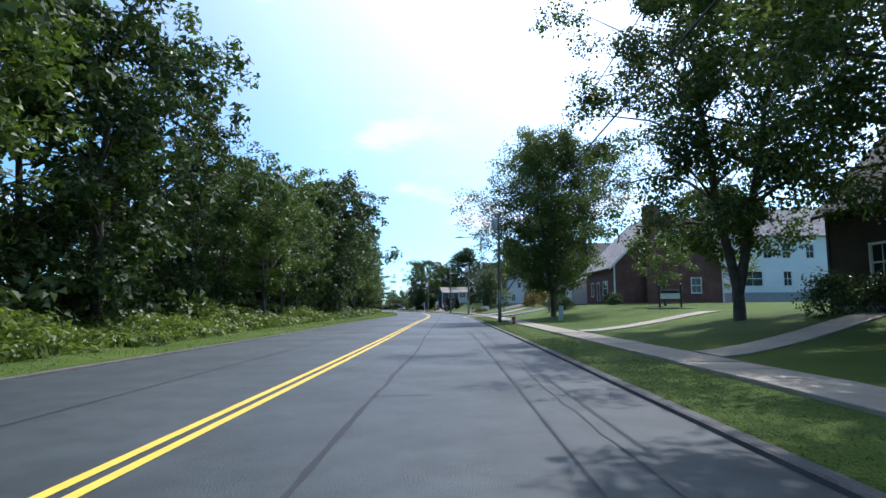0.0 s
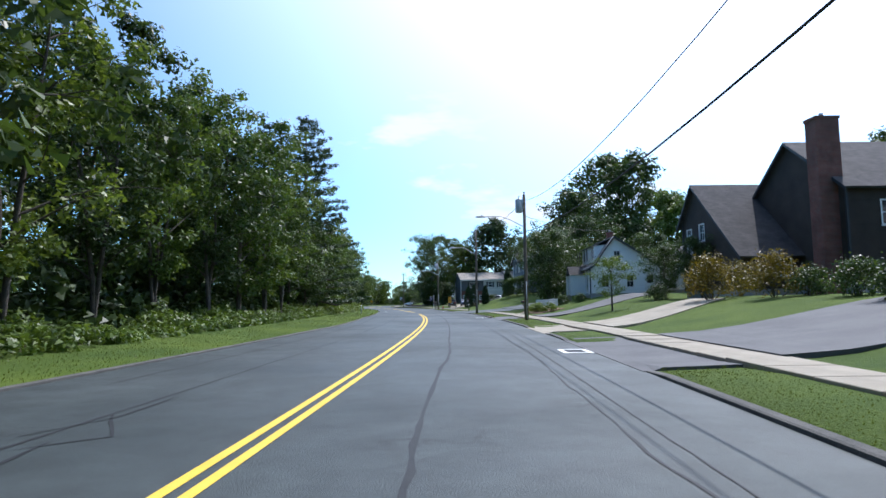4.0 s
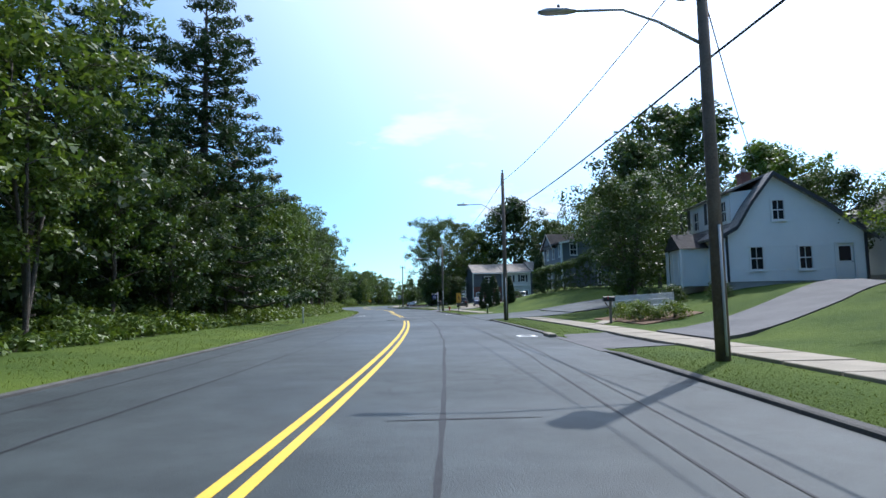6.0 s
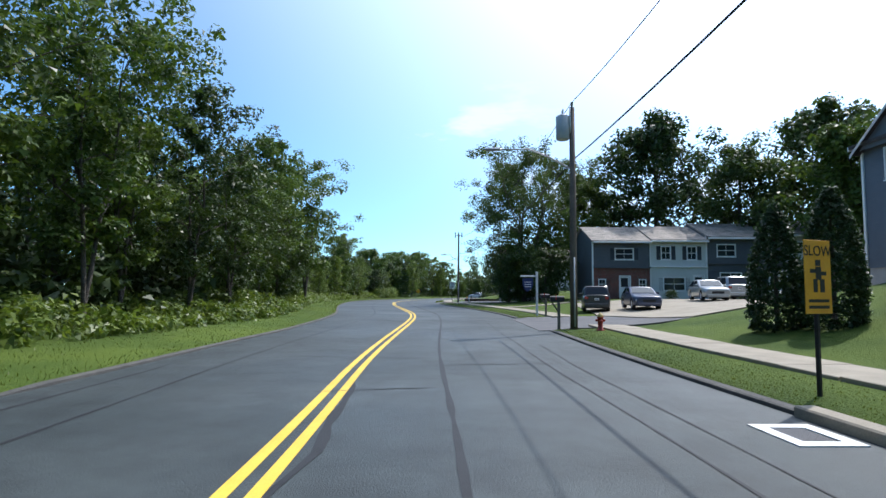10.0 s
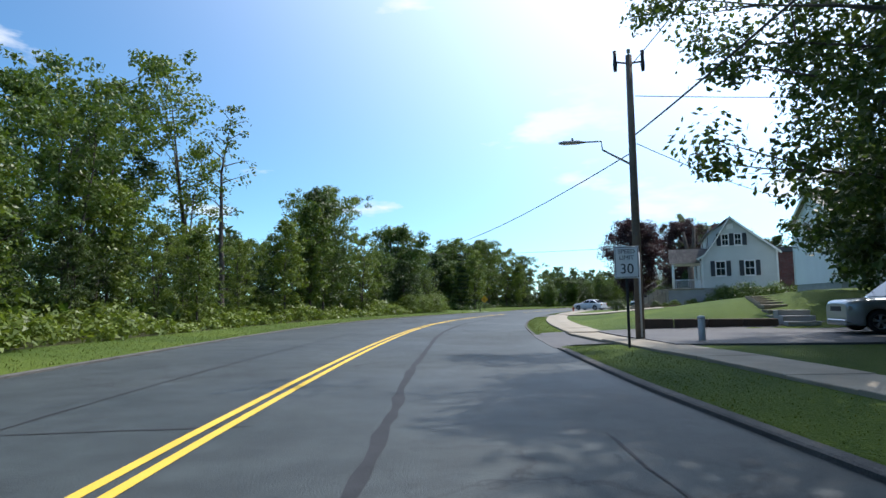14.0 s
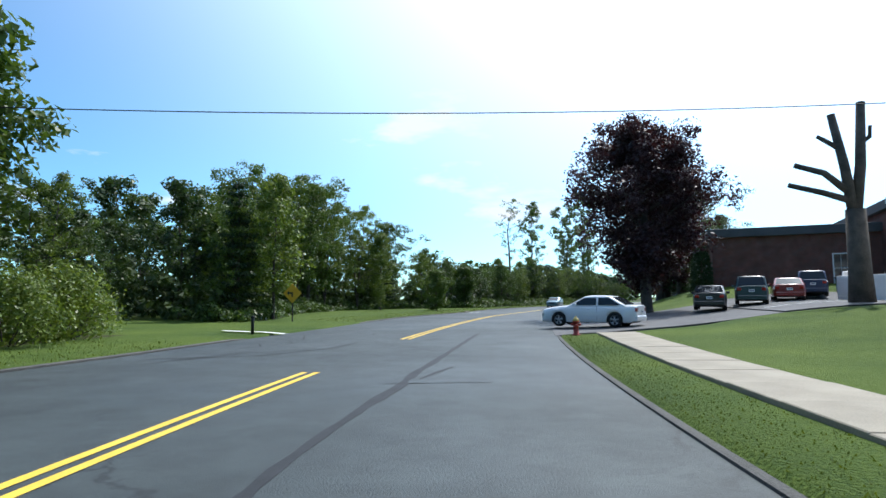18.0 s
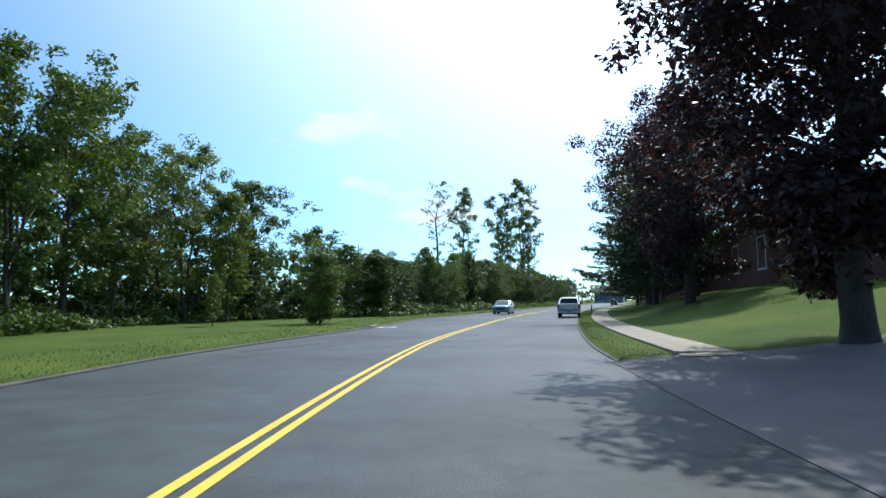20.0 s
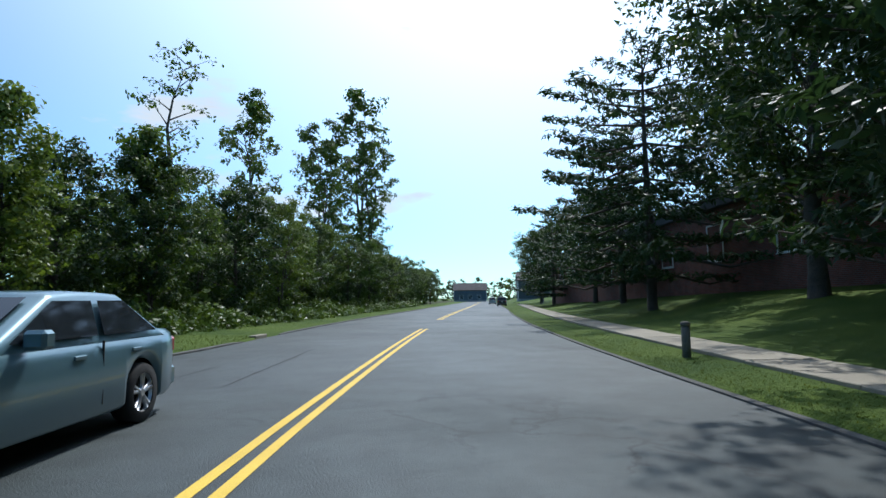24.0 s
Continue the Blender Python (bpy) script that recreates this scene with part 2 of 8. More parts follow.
def worn_road(m):
    """Old patches, stains and fine map cracking on top of the asphalt's grain."""
    nt = m.node_tree
    b = nt.nodes["Principled BSDF"]
    co = nt.nodes.new("ShaderNodeTexCoord").outputs["Object"]
    wide, mid = nt.nodes.new("ShaderNodeTexNoise"), nt.nodes.new("ShaderNodeTexNoise")
    for n, sc, de in ((wide, 0.16, 3), (mid, 1.7, 6)):
        n.inputs["Scale"].default_value, n.inputs["Detail"].default_value, n.inputs["Roughness"].default_value = sc, de, 0.65
        nt.links.new(co, n.inputs["Vector"])
    warp = nt.nodes.new("ShaderNodeMix")
    warp.data_type, warp.blend_type = "RGBA", "ADD"
    warp.inputs[0].default_value = 0.9
    nt.links.new(co, warp.inputs[6])
    nt.links.new(mid.outputs[1], warp.inputs[7])
    vor = nt.nodes.new("ShaderNodeTexVoronoi")
    vor.feature = "DISTANCE_TO_EDGE"
    vor.inputs["Scale"].default_value = 0.55
    nt.links.new(warp.outputs[2], vor.inputs["Vector"])
    line = nt.nodes.new("ShaderNodeMapRange")
    for k, v in ((1, 0.008), (2, 0.022), (3, 1.0), (4, 0.0)):
        line.inputs[k].default_value = v
    nt.links.new(vor.outputs["Distance"], line.inputs[0])
    gate = nt.nodes.new("ShaderNodeMapRange")
    for k, v in ((1, 0.53), (2, 0.62), (3, 0.0), (4, 0.75)):
        gate.inputs[k].default_value = v
    nt.links.new(wide.outputs[0], gate.inputs[0])
    both = nt.nodes.new("ShaderNodeMath")
    both.operation = "MULTIPLY"
    nt.links.new(line.outputs[0], both.inputs[0])
    nt.links.new(gate.outputs[0], both.inputs[1])
    stain = nt.nodes.new("ShaderNodeMapRange")
    for k, v in ((1, 0.36), (2, 0.66), (3, 0.72), (4, 1.18)):
        stain.inputs[k].default_value = v
    nt.links.new(mid.outputs[0], stain.inputs[0])
    tone = nt.nodes.new("ShaderNodeVectorMath")
    tone.operation = "SCALE"
    nt.links.new(b.inputs["Base Color"].links[0].from_socket, tone.inputs[0])
    nt.links.new(stain.outputs[0], tone.inputs["Scale"])
    dark = nt.nodes.new("ShaderNodeMix")
    dark.data_type = "RGBA"
    dark.inputs[7].default_value = (0.010, 0.012, 0.013, 1)
    nt.links.new(both.outputs[0], dark.inputs[0])
    nt.links.new(tone.outputs[0], dark.inputs[6])
    nt.links.new(dark.outputs[2], b.inputs["Base Color"])
    gloss = nt.nodes.new("ShaderNodeMapRange")
    for k, v in ((1, 0.3), (2, 0.7), (3, 0.54), (4, 0.72)):
        gloss.inputs[k].default_value = v
    nt.links.new(wide.outputs[0], gloss.inputs[0])
    nt.links.new(gloss.outputs[0], b.inputs["Roughness"])


worn_road(ASPHALT)
ASPHALT_OLD = surface("driveway_asphalt", (0.06, 0.06, 0.064), (0.11, 0.11, 0.11), 0.6, 40, 0.85, 0.5, dist=0.012)
TAR = surface("tar", (0.012, 0.014, 0.016), (0.026, 0.028, 0.031), 3, 60, 0.72, 0.2, spec=0.3)
KERB = surface("kerb_asphalt", (0.045, 0.045, 0.042), (0.105, 0.100, 0.088), 1.5, 40, 0.9, 0.6, dist=0.02)
CONCRETE = surface("concrete", (0.20, 0.173, 0.128), (0.335, 0.295, 0.222), 0.8, 45, 0.85, 0.25)
YELLOW = surface("road_yellow", (0.62, 0.40, 0.03), (0.78, 0.52, 0.05), 1.2, 70, 0.7, 0.2)
WHITE_LINE = surface("road_white", (0.55, 0.55, 0.52), (0.8, 0.8, 0.76), 1.2, 60, 0.7, 0.2)
GRASS = surface("lawn", (0.030, 0.064, 0.008), (0.098, 0.138, 0.018), 0.22, 22, 0.95, 0.9, dist=0.06, spec=0.2)
LITTER = surface("forest_floor", (0.03, 0.03, 0.014), (0.07, 0.08, 0.025), 0.4, 8, 0.95, 0.9, dist=0.1, spec=0.2)
BARK = surface("bark", (0.05, 0.042, 0.034), (0.12, 0.10, 0.08), 2.0, 22, 0.95, 1.0, dist=0.05)
POLE_WOOD = surface("pole_wood", (0.09, 0.07, 0.055), (0.19, 0.155, 0.12), 1.2, 30, 0.9, 0.5, dist=0.02)
STEEL = surface("galvanised", (0.35, 0.36, 0.37), (0.5, 0.5, 0.51), 3, 40, 0.45, 0.05, 0.8)
PAINT_GREY = surface("grey_enamel", (0.40, 0.42, 0.42), (0.5, 0.52, 0.52), 2, 30, 0.4, 0.03)
DARK_METAL = surface("dark_metal", (0.015, 0.015, 0.017), (0.03, 0.03, 0.032), 3, 40, 0.5, 0.05, 0.3)
CABLE = surface("cable", (0.015, 0.015, 0.015), (0.03, 0.03, 0.03), 3, 40, 0.7, 0)
WHITE_PAINT = surface("white_paint", (0.70, 0.70, 0.68), (0.82, 0.82, 0.80), 0.7, 30, 0.55, 0.08)
LEAF_A = leafy("leaves_green", (0.036, 0.074, 0.014), (0.140, 0.195, 0.042), 0.30)
LEAF_B = leafy("leaves_light", (0.052, 0.094, 0.016), (0.190, 0.240, 0.050), 0.34)
# also the colour given to the shaded understorey and hedge faces
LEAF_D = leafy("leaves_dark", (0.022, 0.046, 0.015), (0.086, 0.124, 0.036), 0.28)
LEAF_E = leafy("leaves_backlit", (0.034, 0.064, 0.020), (0.110, 0.150, 0.048), 0.46)
BLADE = leafy("grass_blades", (0.055, 0.085, 0.014), (0.140, 0.165, 0.030), 0.35)
LEAF_P = leafy("needles", (0.020, 0.042, 0.018), (0.060, 0.092, 0.038), 0.25, (1, 1.2, 0.7), 0.15)
LEAF_M = leafy("leaves_maroon", (0.020, 0.010, 0.014), (0.055, 0.028, 0.030), 0.25, (1.4, 0.8, 0.6))
LEAF_O = leafy("leaves_golden", (0.10, 0.085, 0.015), (0.22, 0.15, 0.03), 0.35)


# ---- mesh helpers ----
def mesh_from(name, verts, faces, mats=(), index=None, flat=True):
    me = bpy.data.meshes.new(name)
    me.from_pydata([tuple(v) for v in verts], [], [tuple(f) for f in faces])
    for m in mats:
        me.materials.append(m)
    if index is not None:
        me.polygons.foreach_set("material_index", index)
    if not flat:
        me.shade_smooth()
    return me


def fast_quads(name, verts, mat):
    """A mesh of loose leaves: verts of shape n, corners, 3."""
    n, c = verts.shape[:2]
    me = bpy.data.meshes.new(name)
    me.vertices.add(c * n)
    me.vertices.foreach_set("co", verts.astype(np.float32).ravel())
    me.loops.add(c * n)
    me.loops.foreach_set("vertex_index", np.arange(c * n, dtype=np.int32))
    me.polygons.add(n)
    me.polygons.foreach_set("loop_start", np.arange(0, c * n, c, dtype=np.int32))
    me.update(calc_edges=True)
    me.materials.append(mat)
    return me


def add_box(bm, x0, y0, z0, x1, y1, z1):
    v = [bm.verts.new(p) for p in ((x0, y0, z0), (x1, y0, z0), (x1, y1, z0), (x0, y1, z0), (x0, y0, z1), (x1, y0, z1), (x1, y1, z1), (x0, y1, z1))]
    for f in ((3, 2, 1, 0), (4, 5, 6, 7), (0, 1, 5, 4), (1, 2, 6, 5), (2, 3, 7, 6), (3, 0, 4, 7)):
        bm.faces.new([v[i] for i in f])
    return v


def box(x0, y0, z0, x1, y1, z1, bevel=0.0):
    bm = bmesh.new()
    add_box(bm, x0, y0, z0, x1, y1, z1)
    if bevel:
        bmesh.ops.bevel(bm, geom=bm.edges[:], offset=bevel, segments=1, affect="EDGES")
    return bm


def add_tube(bm, path, radii, sides=8, cap=True):
    rings = []
    for i, p in enumerate(path):
        p = Vector(p)
        a, b = Vector(path[max(i - 1, 0)]), Vector(path[min(i + 1, len(path) - 1)])
        t = (b - a).normalized()
        u = t.cross(Vector((0, 0, 1)) if abs(t.z) < 0.9 else Vector((1, 0, 0))).normalized()
        w = t.cross(u)
        rings.append([bm.verts.new(p + radii[i] * (u * math.cos(6.28319 * k / sides) + w * math.sin(6.28319 * k / sides))) for k in range(sides)])
    for r0, r1 in zip(rings, rings[1:]):
        for k in range(sides):
            f = bm.faces.new((r0[k], r0[(k + 1) % sides], r1[(k + 1) % sides], r1[k]))
            f.smooth = True
    if cap:
        bm.faces.new(rings[0])
        bm.faces.new(rings[-1][::-1])


def tube(path, radii, sides=8):
    bm = bmesh.new()
    add_tube(bm, path, radii, sides)
    bmesh.ops.recalc_face_normals(bm, faces=bm.faces[:])
    return bm


def part(name, bm, material, parent=None, label=""):
    """Links a bmesh as one mesh object, under its parent."""
    me = bpy.data.meshes.new(name)
    bm.normal_update()
    bm.to_mesh(me)
    bm.free()
    me.materials.append(material)
    ob = new(name, me)
    ob.parent = parent
    if label:
        tagged(ob, label)
    return ob


def thing(name, m, label, category, group="", kind=""):
    ob = new(name)
    ob.empty_display_size = 0.2
    ob.matrix_basis = m
    return tagged(ob, label, category, group, kind)


# ---- ground, road ----
def strip(name, s0, s1, left, right, z, mat, step=1.0, across=1, lift=None):
    """A strip along the road between two side functions. z: a number, or lift above the ground."""
    n = max(2, int(round((s1 - s0) / step)) + 1)
    ss = np.linspace(s0, s1, n)
    verts, faces = [], []
    for s in ss:
        l, r = left(s) if callable(left) else left, right(s) if callable(right) else right
        for k in range(across + 1):
            d = l + (r - l) * k / across
            verts.append(at(s, d, lie(s, d) + lift if lift is not None else z))
    w = across + 1
    for i in range(n - 1):
        for k in range(across):
            faces.append((i * w + k, i * w + k + 1, (i + 1) * w + k + 1, (i + 1) * w + k))
    return mesh_from(name, verts, faces, (mat,), flat=False)


D_COLS = [-60, -50, -42, -36, -31, -27, -24, -21, -18.5, -16, -14, -12.5, -11, -9.8, -8.6, -7.8, -7.2, -6.7, "L", "l", -3, 0, 3, "r", "R", "w", "W", 9.6, 10.6, 11.7, 13, 14.4, 16, 17.8, 19.5, 21.5, 24, 27, 31, 36, 42, 50, 60]


def build_ground():
    rows = [-90] + list(np.arange(-40, 440.1, 2.0)) + [460, 490, 530, 580, 640]
    verts, faces, idx = [], [], []
    for s in rows:
        kr, kl, w = kerb_r(s), kerb_l(s), walk_in(s)
        ds = []
        for c in D_COLS:
            d = {"L": kl - 0.16, "l": kl + 0.02, "r": kr + 0.06, "R": kr + 0.2, "w": w, "W": w + WALK_W}.get(c, c)
            ds.append(float(d))
        for i, c in enumerate(D_COLS):
            if c not in ("L", "l", "r", "R", "w", "W") and i < 18:
                ds[i] = min(ds[i], kl - 0.2 - 0.15 * (18 - i)) if ds[i] > kl - 3 else ds[i]
        rowv = []
        for d in ds:
            z = lie(s, d) if not (kl < d < kr + 0.1) else -0.12
            if kr < d < 11 and any(a + 0.4 < s < b - 0.4 for a, b in DRIVES):
                z -= 0.06
            rowv.append(at(s, d, z))
        first, last = rowv[0], rowv[-1]
        rowv = [Vector((first.x - 3000, first.y, 0.3)), Vector((first.x - 500, first.y, 0.3))] + rowv + [Vector((last.x + 500, last.y, last.z)), Vector((last.x + 3000, last.y, last.z))]
        verts.append(rowv)
    verts.insert(0, [v + Vector((0, -2500, 0)) for v in verts[0]])
    verts.append([v + Vector((0, 3500, 0)) for v in verts[-1]])
    w = len(verts[0])
    for i in range(len(verts) - 1):
        s = rows[min(max(i - 1, 0), len(rows) - 1)]
        for k in range(w - 1):
            faces.append((i * w + k, i * w + k + 1, (i + 1) * w + k + 1, (i + 1) * w + k))
            d = D_COLS[min(max(k - 2, 0), len(D_COLS) - 1)]
            open_lawn = 262 < s < 330
            wood = k < 15 and not (open_lawn and k > 6)
            idx.append(1 if wood else 0)
    flat = [v for r in verts for v in r]
    ob = new("ground", mesh_from("ground", flat, faces, (GRASS, LITTER), idx, flat=False))
    return tagged(ob, "mown green lawns and verges beside the road, woodland floor beyond", "ground", kind="structure")


build_ground()
road = tagged(new("road", strip("road", -90, 640, lambda s: kerb_l(s) - 0.02, lambda s: kerb_r(s) + 0.1, 0.0, ASPHALT, 1.0, 4)), "worn grey asphalt road with a double yellow line", "road", kind="structure")

# ---- trees ----
rng = np.random.default_rng(7)


def leaves(centres, spread, per, size, seed, flat=0.0, slim=0.6, up=0.55, tri=False):
    """Leaves in rounded clumps about the centres, turned outwards and up: an array of n, 4, 3."""
    g = np.random.default_rng(seed)
    c = np.repeat(np.asarray(centres, float), per, 0)
    n = len(c)
    way = g.normal(size=(n, 3))
    way /= np.linalg.norm(way, axis=1)[:, None] + 1e-9
    k = np.repeat(g.uniform(0.7, 1.25, len(centres)), per)[:, None]
    p = c + way * g.random((n, 1)) ** 0.42 * k * spread * np.array([1.0, 1.0, 0.72])
    nrm = 0.75 * way + np.array([0, 0, up]) + g.normal(size=(n, 3)) * (0.55 - 0.3 * flat)
    nrm /= np.linalg.norm(nrm, axis=1)[:, None] + 1e-9
    a = np.cross(nrm, g.normal(size=(n, 3)))
    a /= np.linalg.norm(a, axis=1)[:, None] + 1e-9
    b = np.cross(nrm, a)
    l = size * g.uniform(0.6, 1.35, (n, 1))
    w = l * slim
    if tri:
        return np.stack([p - a * l * 0.62, p + a * l * 0.48 - b * w * 0.62, p + a * l * 0.48 + b * w * 0.62], 1)
    return np.stack([p - a * l * 0.5, p + b * w * 0.5, p + a * l * 0.5, p - b * w * 0.5], 1)


def limb_path(base, tip, bow, g, n=4):
    base, tip = np.array(base, float), np.array(tip, float)
    out = []
    side = g.normal(size=3) * bow
    for i in range(n + 1):
        t = i / n
        p = base + (tip - base) * t
        p = p + side * math.sin(math.pi * t) + np.array([0, 0, bow * 1.5 * math.sin(math.pi * t)])
        out.append(p)
    return out


SHAPES = {
    "round": lambda t: math.sin(math.pi * min(max((t + 0.10) / 1.12, 0), 1)) ** 0.6,
    "tall": lambda t: 0.55 + 0.45 * math.sin(math.pi * min(t * 1.1, 1)) if t < 0.85 else 0.75 * (1 - t) / 0.15 + 0.1,
    "spread": lambda t: 0.5 + 0.6 * t if t < 0.7 else 0.92 * math.sqrt(max(0, 1 - ((t - 0.7) / 0.3) ** 2)) + 0.05,
    "cone": lambda t: 1.0 - 0.88 * t,
}


def make_tree(name, h, radius, clear, shape, mat, seed, limbs=16, subs=5, per=26, leaf=0.26, spread=0.55, trunk=0.22, forks=1, label="", category="tree", lean=0.0, skirt=0.0, tri=False, wild=0.16):
    """A broad-leaved tree at the origin: an Empty with a trunk and a crown."""
    g = np.random.default_rng(seed)
    env = SHAPES[shape]
    bm = bmesh.new()
    tops = []
    for f in range(forks):
        ang = 6.283 * (f / max(forks, 1)) + g.uniform(0, 1)
        out = (0 if forks == 1 else radius * g.uniform(0.18, 0.34))
        top = np.array([out * math.cos(ang) + lean, out * math.sin(ang), h * g.uniform(0.86, 0.95)])
        tr = trunk * (1 if forks == 1 else 0.68)
        path = [np.array([0.0, 0, -0.35]), np.array([0.0, 0, clear * 0.35])]
        for t in (0.15, 0.3, 0.5, 0.7, 0.85, 1.0):
            q = np.array([top[0] * t, top[1] * t, clear * 0.35 + (top[2] - clear * 0.35) * t])
            q[:2] += g.normal(size=2) * 0.02 * h * t
            path.append(q)
        rad = [tr * 1.35, tr, tr * 0.92, tr * 0.82, tr * 0.62, tr * 0.42, tr * 0.25, tr * 0.08]
        add_tube(bm, path, rad, 9, True)
        tops.append(path)
    clumps = []
    swing = g.uniform(0, 6.283, 3)
    for i in range(limbs):
        path = tops[i % forks]
        t = clear / h + (0.97 - clear / h) * ((i + 0.5) / limbs) ** 0.85
        z = h * t
        zs = [p[2] for p in path]
        bx, by = np.interp(z, zs, [p[0] for p in path]), np.interp(z, zs, [p[1] for p in path])
        tc = (z - clear) / (h - clear)
        r = max(radius * env(max(tc, 0)) * g.uniform(0.7, 1.02) - 0.55 * spread, 0.3)
        ang = i * 2.39996 + g.uniform(-0.4, 0.4)
        r *= 1 + wild * (math.sin(2 * ang + swing[0] + 6 * tc) + 0.8 * math.sin(3 * ang + swing[1] - 9 * tc) + 0.5 * math.sin(13 * tc + swing[2]))
        up = g.uniform(0.15, 0.55) * r
        tip = np.array([bx + r * math.cos(ang), by + r * math.sin(ang), min(z + up, h)])
        if skirt and tc < 0.35:
            tip[2] -= skirt * g.uniform(0.5, 1) * r
        lp = limb_path((bx, by, z - 0.15 * r), tip, 0.06 * r, g)
        lr = trunk * 0.36 * (1 - 0.55 * tc)
        add_tube(bm, lp, [lr, lr * 0.75, lr * 0.5, lr * 0.3, lr * 0.1], 4, False)
        for j in range(subs):
            q = g.uniform(0.3, 1.0) if j else 1.0
            c = np.array(lp[0]) + (np.array(tip) - np.array(lp[0])) * q + np.clip(g.normal(size=3), -1.3, 1.3) * 0.17 * r
            if j < (1 if tri else 2):
                k = lp[min(int(q * 4), 3)]
                add_tube(bm, [k, (np.array(k) + c) / 2 + g.normal(size=3) * 0.1, c], [lr * 0.32, lr * 0.2, lr * 0.07], 3, False)
            c[2] = min(max(c[2], clear * 0.75), h)
            clumps.append(c)
        if wild > 0.2 and i % 2:
            out = np.array(tip) + (np.array(tip) - np.array(lp[2])) * min(g.uniform(0.2, 0.5), 0.9 / r)
            add_tube(bm, [lp[-2], tip, out], [lr * 0.25, lr * 0.12, lr * 0.05], 3, False)
            clumps.append(out)
    for f in range(forks):
        for j in range(4):
            clumps.append(np.array(tops[f][-1]) + g.normal(size=3) * 0.4 * spread - np.array([0, 0, 0.4 * spread]))
    tree = new(name)
    part("trunk", bm, BARK, tree)
    crown = new("crown", fast_quads("crown", leaves(clumps, spread, per, leaf, seed + 1, tri=tri), mat))
    crown.parent = tree
    return tagged(tree, label, category)


def make_conifer(name, h, radius, clear, seed, mat=None, label="", layers=15, per=9, needle=0.34, gap=0.0, taper=0.75):
    """A pine or spruce: whorls of level boughs with sprays of needles."""
    g = np.random.default_rng(seed)
    bm = bmesh.new()
    add_tube(bm, [(0, 0, -0.3), (0, 0, h * 0.3), (0.05, 0, h * 0.65), (0, 0.03, h)], [h * 0.019, h * 0.015, h * 0.008, 0.02], 9)
    quads = []
    for i in range(layers):
        t = (i + 0.3) / layers
        z = clear + (h - clear) * t
        n = 6 if t < 0.8 else 4
        for k in range(n):
            r = radius * (1 - t) ** taper * g.uniform(0.55, 1.15) + 0.25
            if g.random() < gap:
                continue
            ang = k * 6.283 / n + i * 1.1 + g.uniform(-0.3, 0.3)
            dx, dy = math.cos(ang), math.sin(ang)
            dip = -0.16 * r if t < 0.6 else 0.12 * r
            tip = np.array([dx * r, dy * r, z + dip + 0.14 * r])
            mid = np.array([dx * r * 0.5, dy * r * 0.5, z + dip * 0.8])
            add_tube(bm, [(0, 0, z), mid, tip], [0.02 + 0.012 * r, 0.015 + 0.006 * r, 0.008], 4, False)
            m = max(3, int(r * 3.2))
            cs = []
            for j in range(m):
                q = 0.22 + 0.8 * (j + g.random()) / m
                w = (0.30 * r) * (1.05 - q) + 0.12
                base = (np.array([0, 0, z]) * (1 - q) ** 2 + 2 * q * (1 - q) * mid + q * q * tip)
                for e in (-1, 1):
                    cs.append(base + np.array([-dy, dx, 0]) * e * w * g.uniform(0.2, 1.2) + g.normal(size=3) * 0.06)
            quads.append(leaves(cs, 0.34, per, needle, seed * 100 + i * 10 + k, flat=0.8, slim=0.28, up=0.8))
    tree = new(name)
    part("trunk", bm, BARK, tree)
    crown = new("crown", fast_quads("crown", np.concatenate(quads), mat or LEAF_P))
    crown.parent = tree
    return tagged(tree, label, "tree")


def make_shrub(name, w, h, mat, seed, label, per=30, leaf=0.11, clumps=26, category="bush", dense=False):
    """A leafy bush: short stems and a rounded crown of leaves."""
    g = np.random.default_rng(seed)
    bm = bmesh.new()
    cs = []
    for i in range(clumps):
        a, e = g.uniform(0, 6.283), g.uniform(0.05, 1.45)
        r = g.uniform(0.55, 1.0) if not dense else g.uniform(0.75, 0.98)
        c = np.array([math.cos(a) * math.cos(e) * w * 0.5 * r, math.sin(a) * math.cos(e) * w * 0.5 * r, 0.12 * h + math.sin(e) * h * 0.8 * r])
        cs.append(c)
        if i < 9:
            add_tube(bm, [(0.1 * c[0], 0.1 * c[1], -0.1), (0.6 * c[0], 0.6 * c[1], 0.5 * c[2]), tuple(c)], [0.03, 0.02, 0.008], 4, False)
    bush = new(name)
    part("stem", bm, BARK, bush)
    k = 0.13 * min(w, h) + 0.05
    foliage = new("foliage", fast_quads("foliage", leaves(cs, k * 1.9, per, leaf, seed + 5), mat))
    foliage.parent = bush
    return tagged(bush, label, category)


def plant(proto, spots, group=""):
    """Puts the made thing at the first spot and copies of it at the others: s, d, size, turn."""
    made = []
    for i, (s, d, size, turn) in enumerate(spots):
        m = stand(s, d, turn, size, -0.05)
        if i:
            ob = copy_thing(proto, m)
            made.append(ob)
        else:
            first = m
    proto.matrix_basis = first
    for ob in [proto] + made:
        if group:
            ob["group"] = group
    return [proto] + made


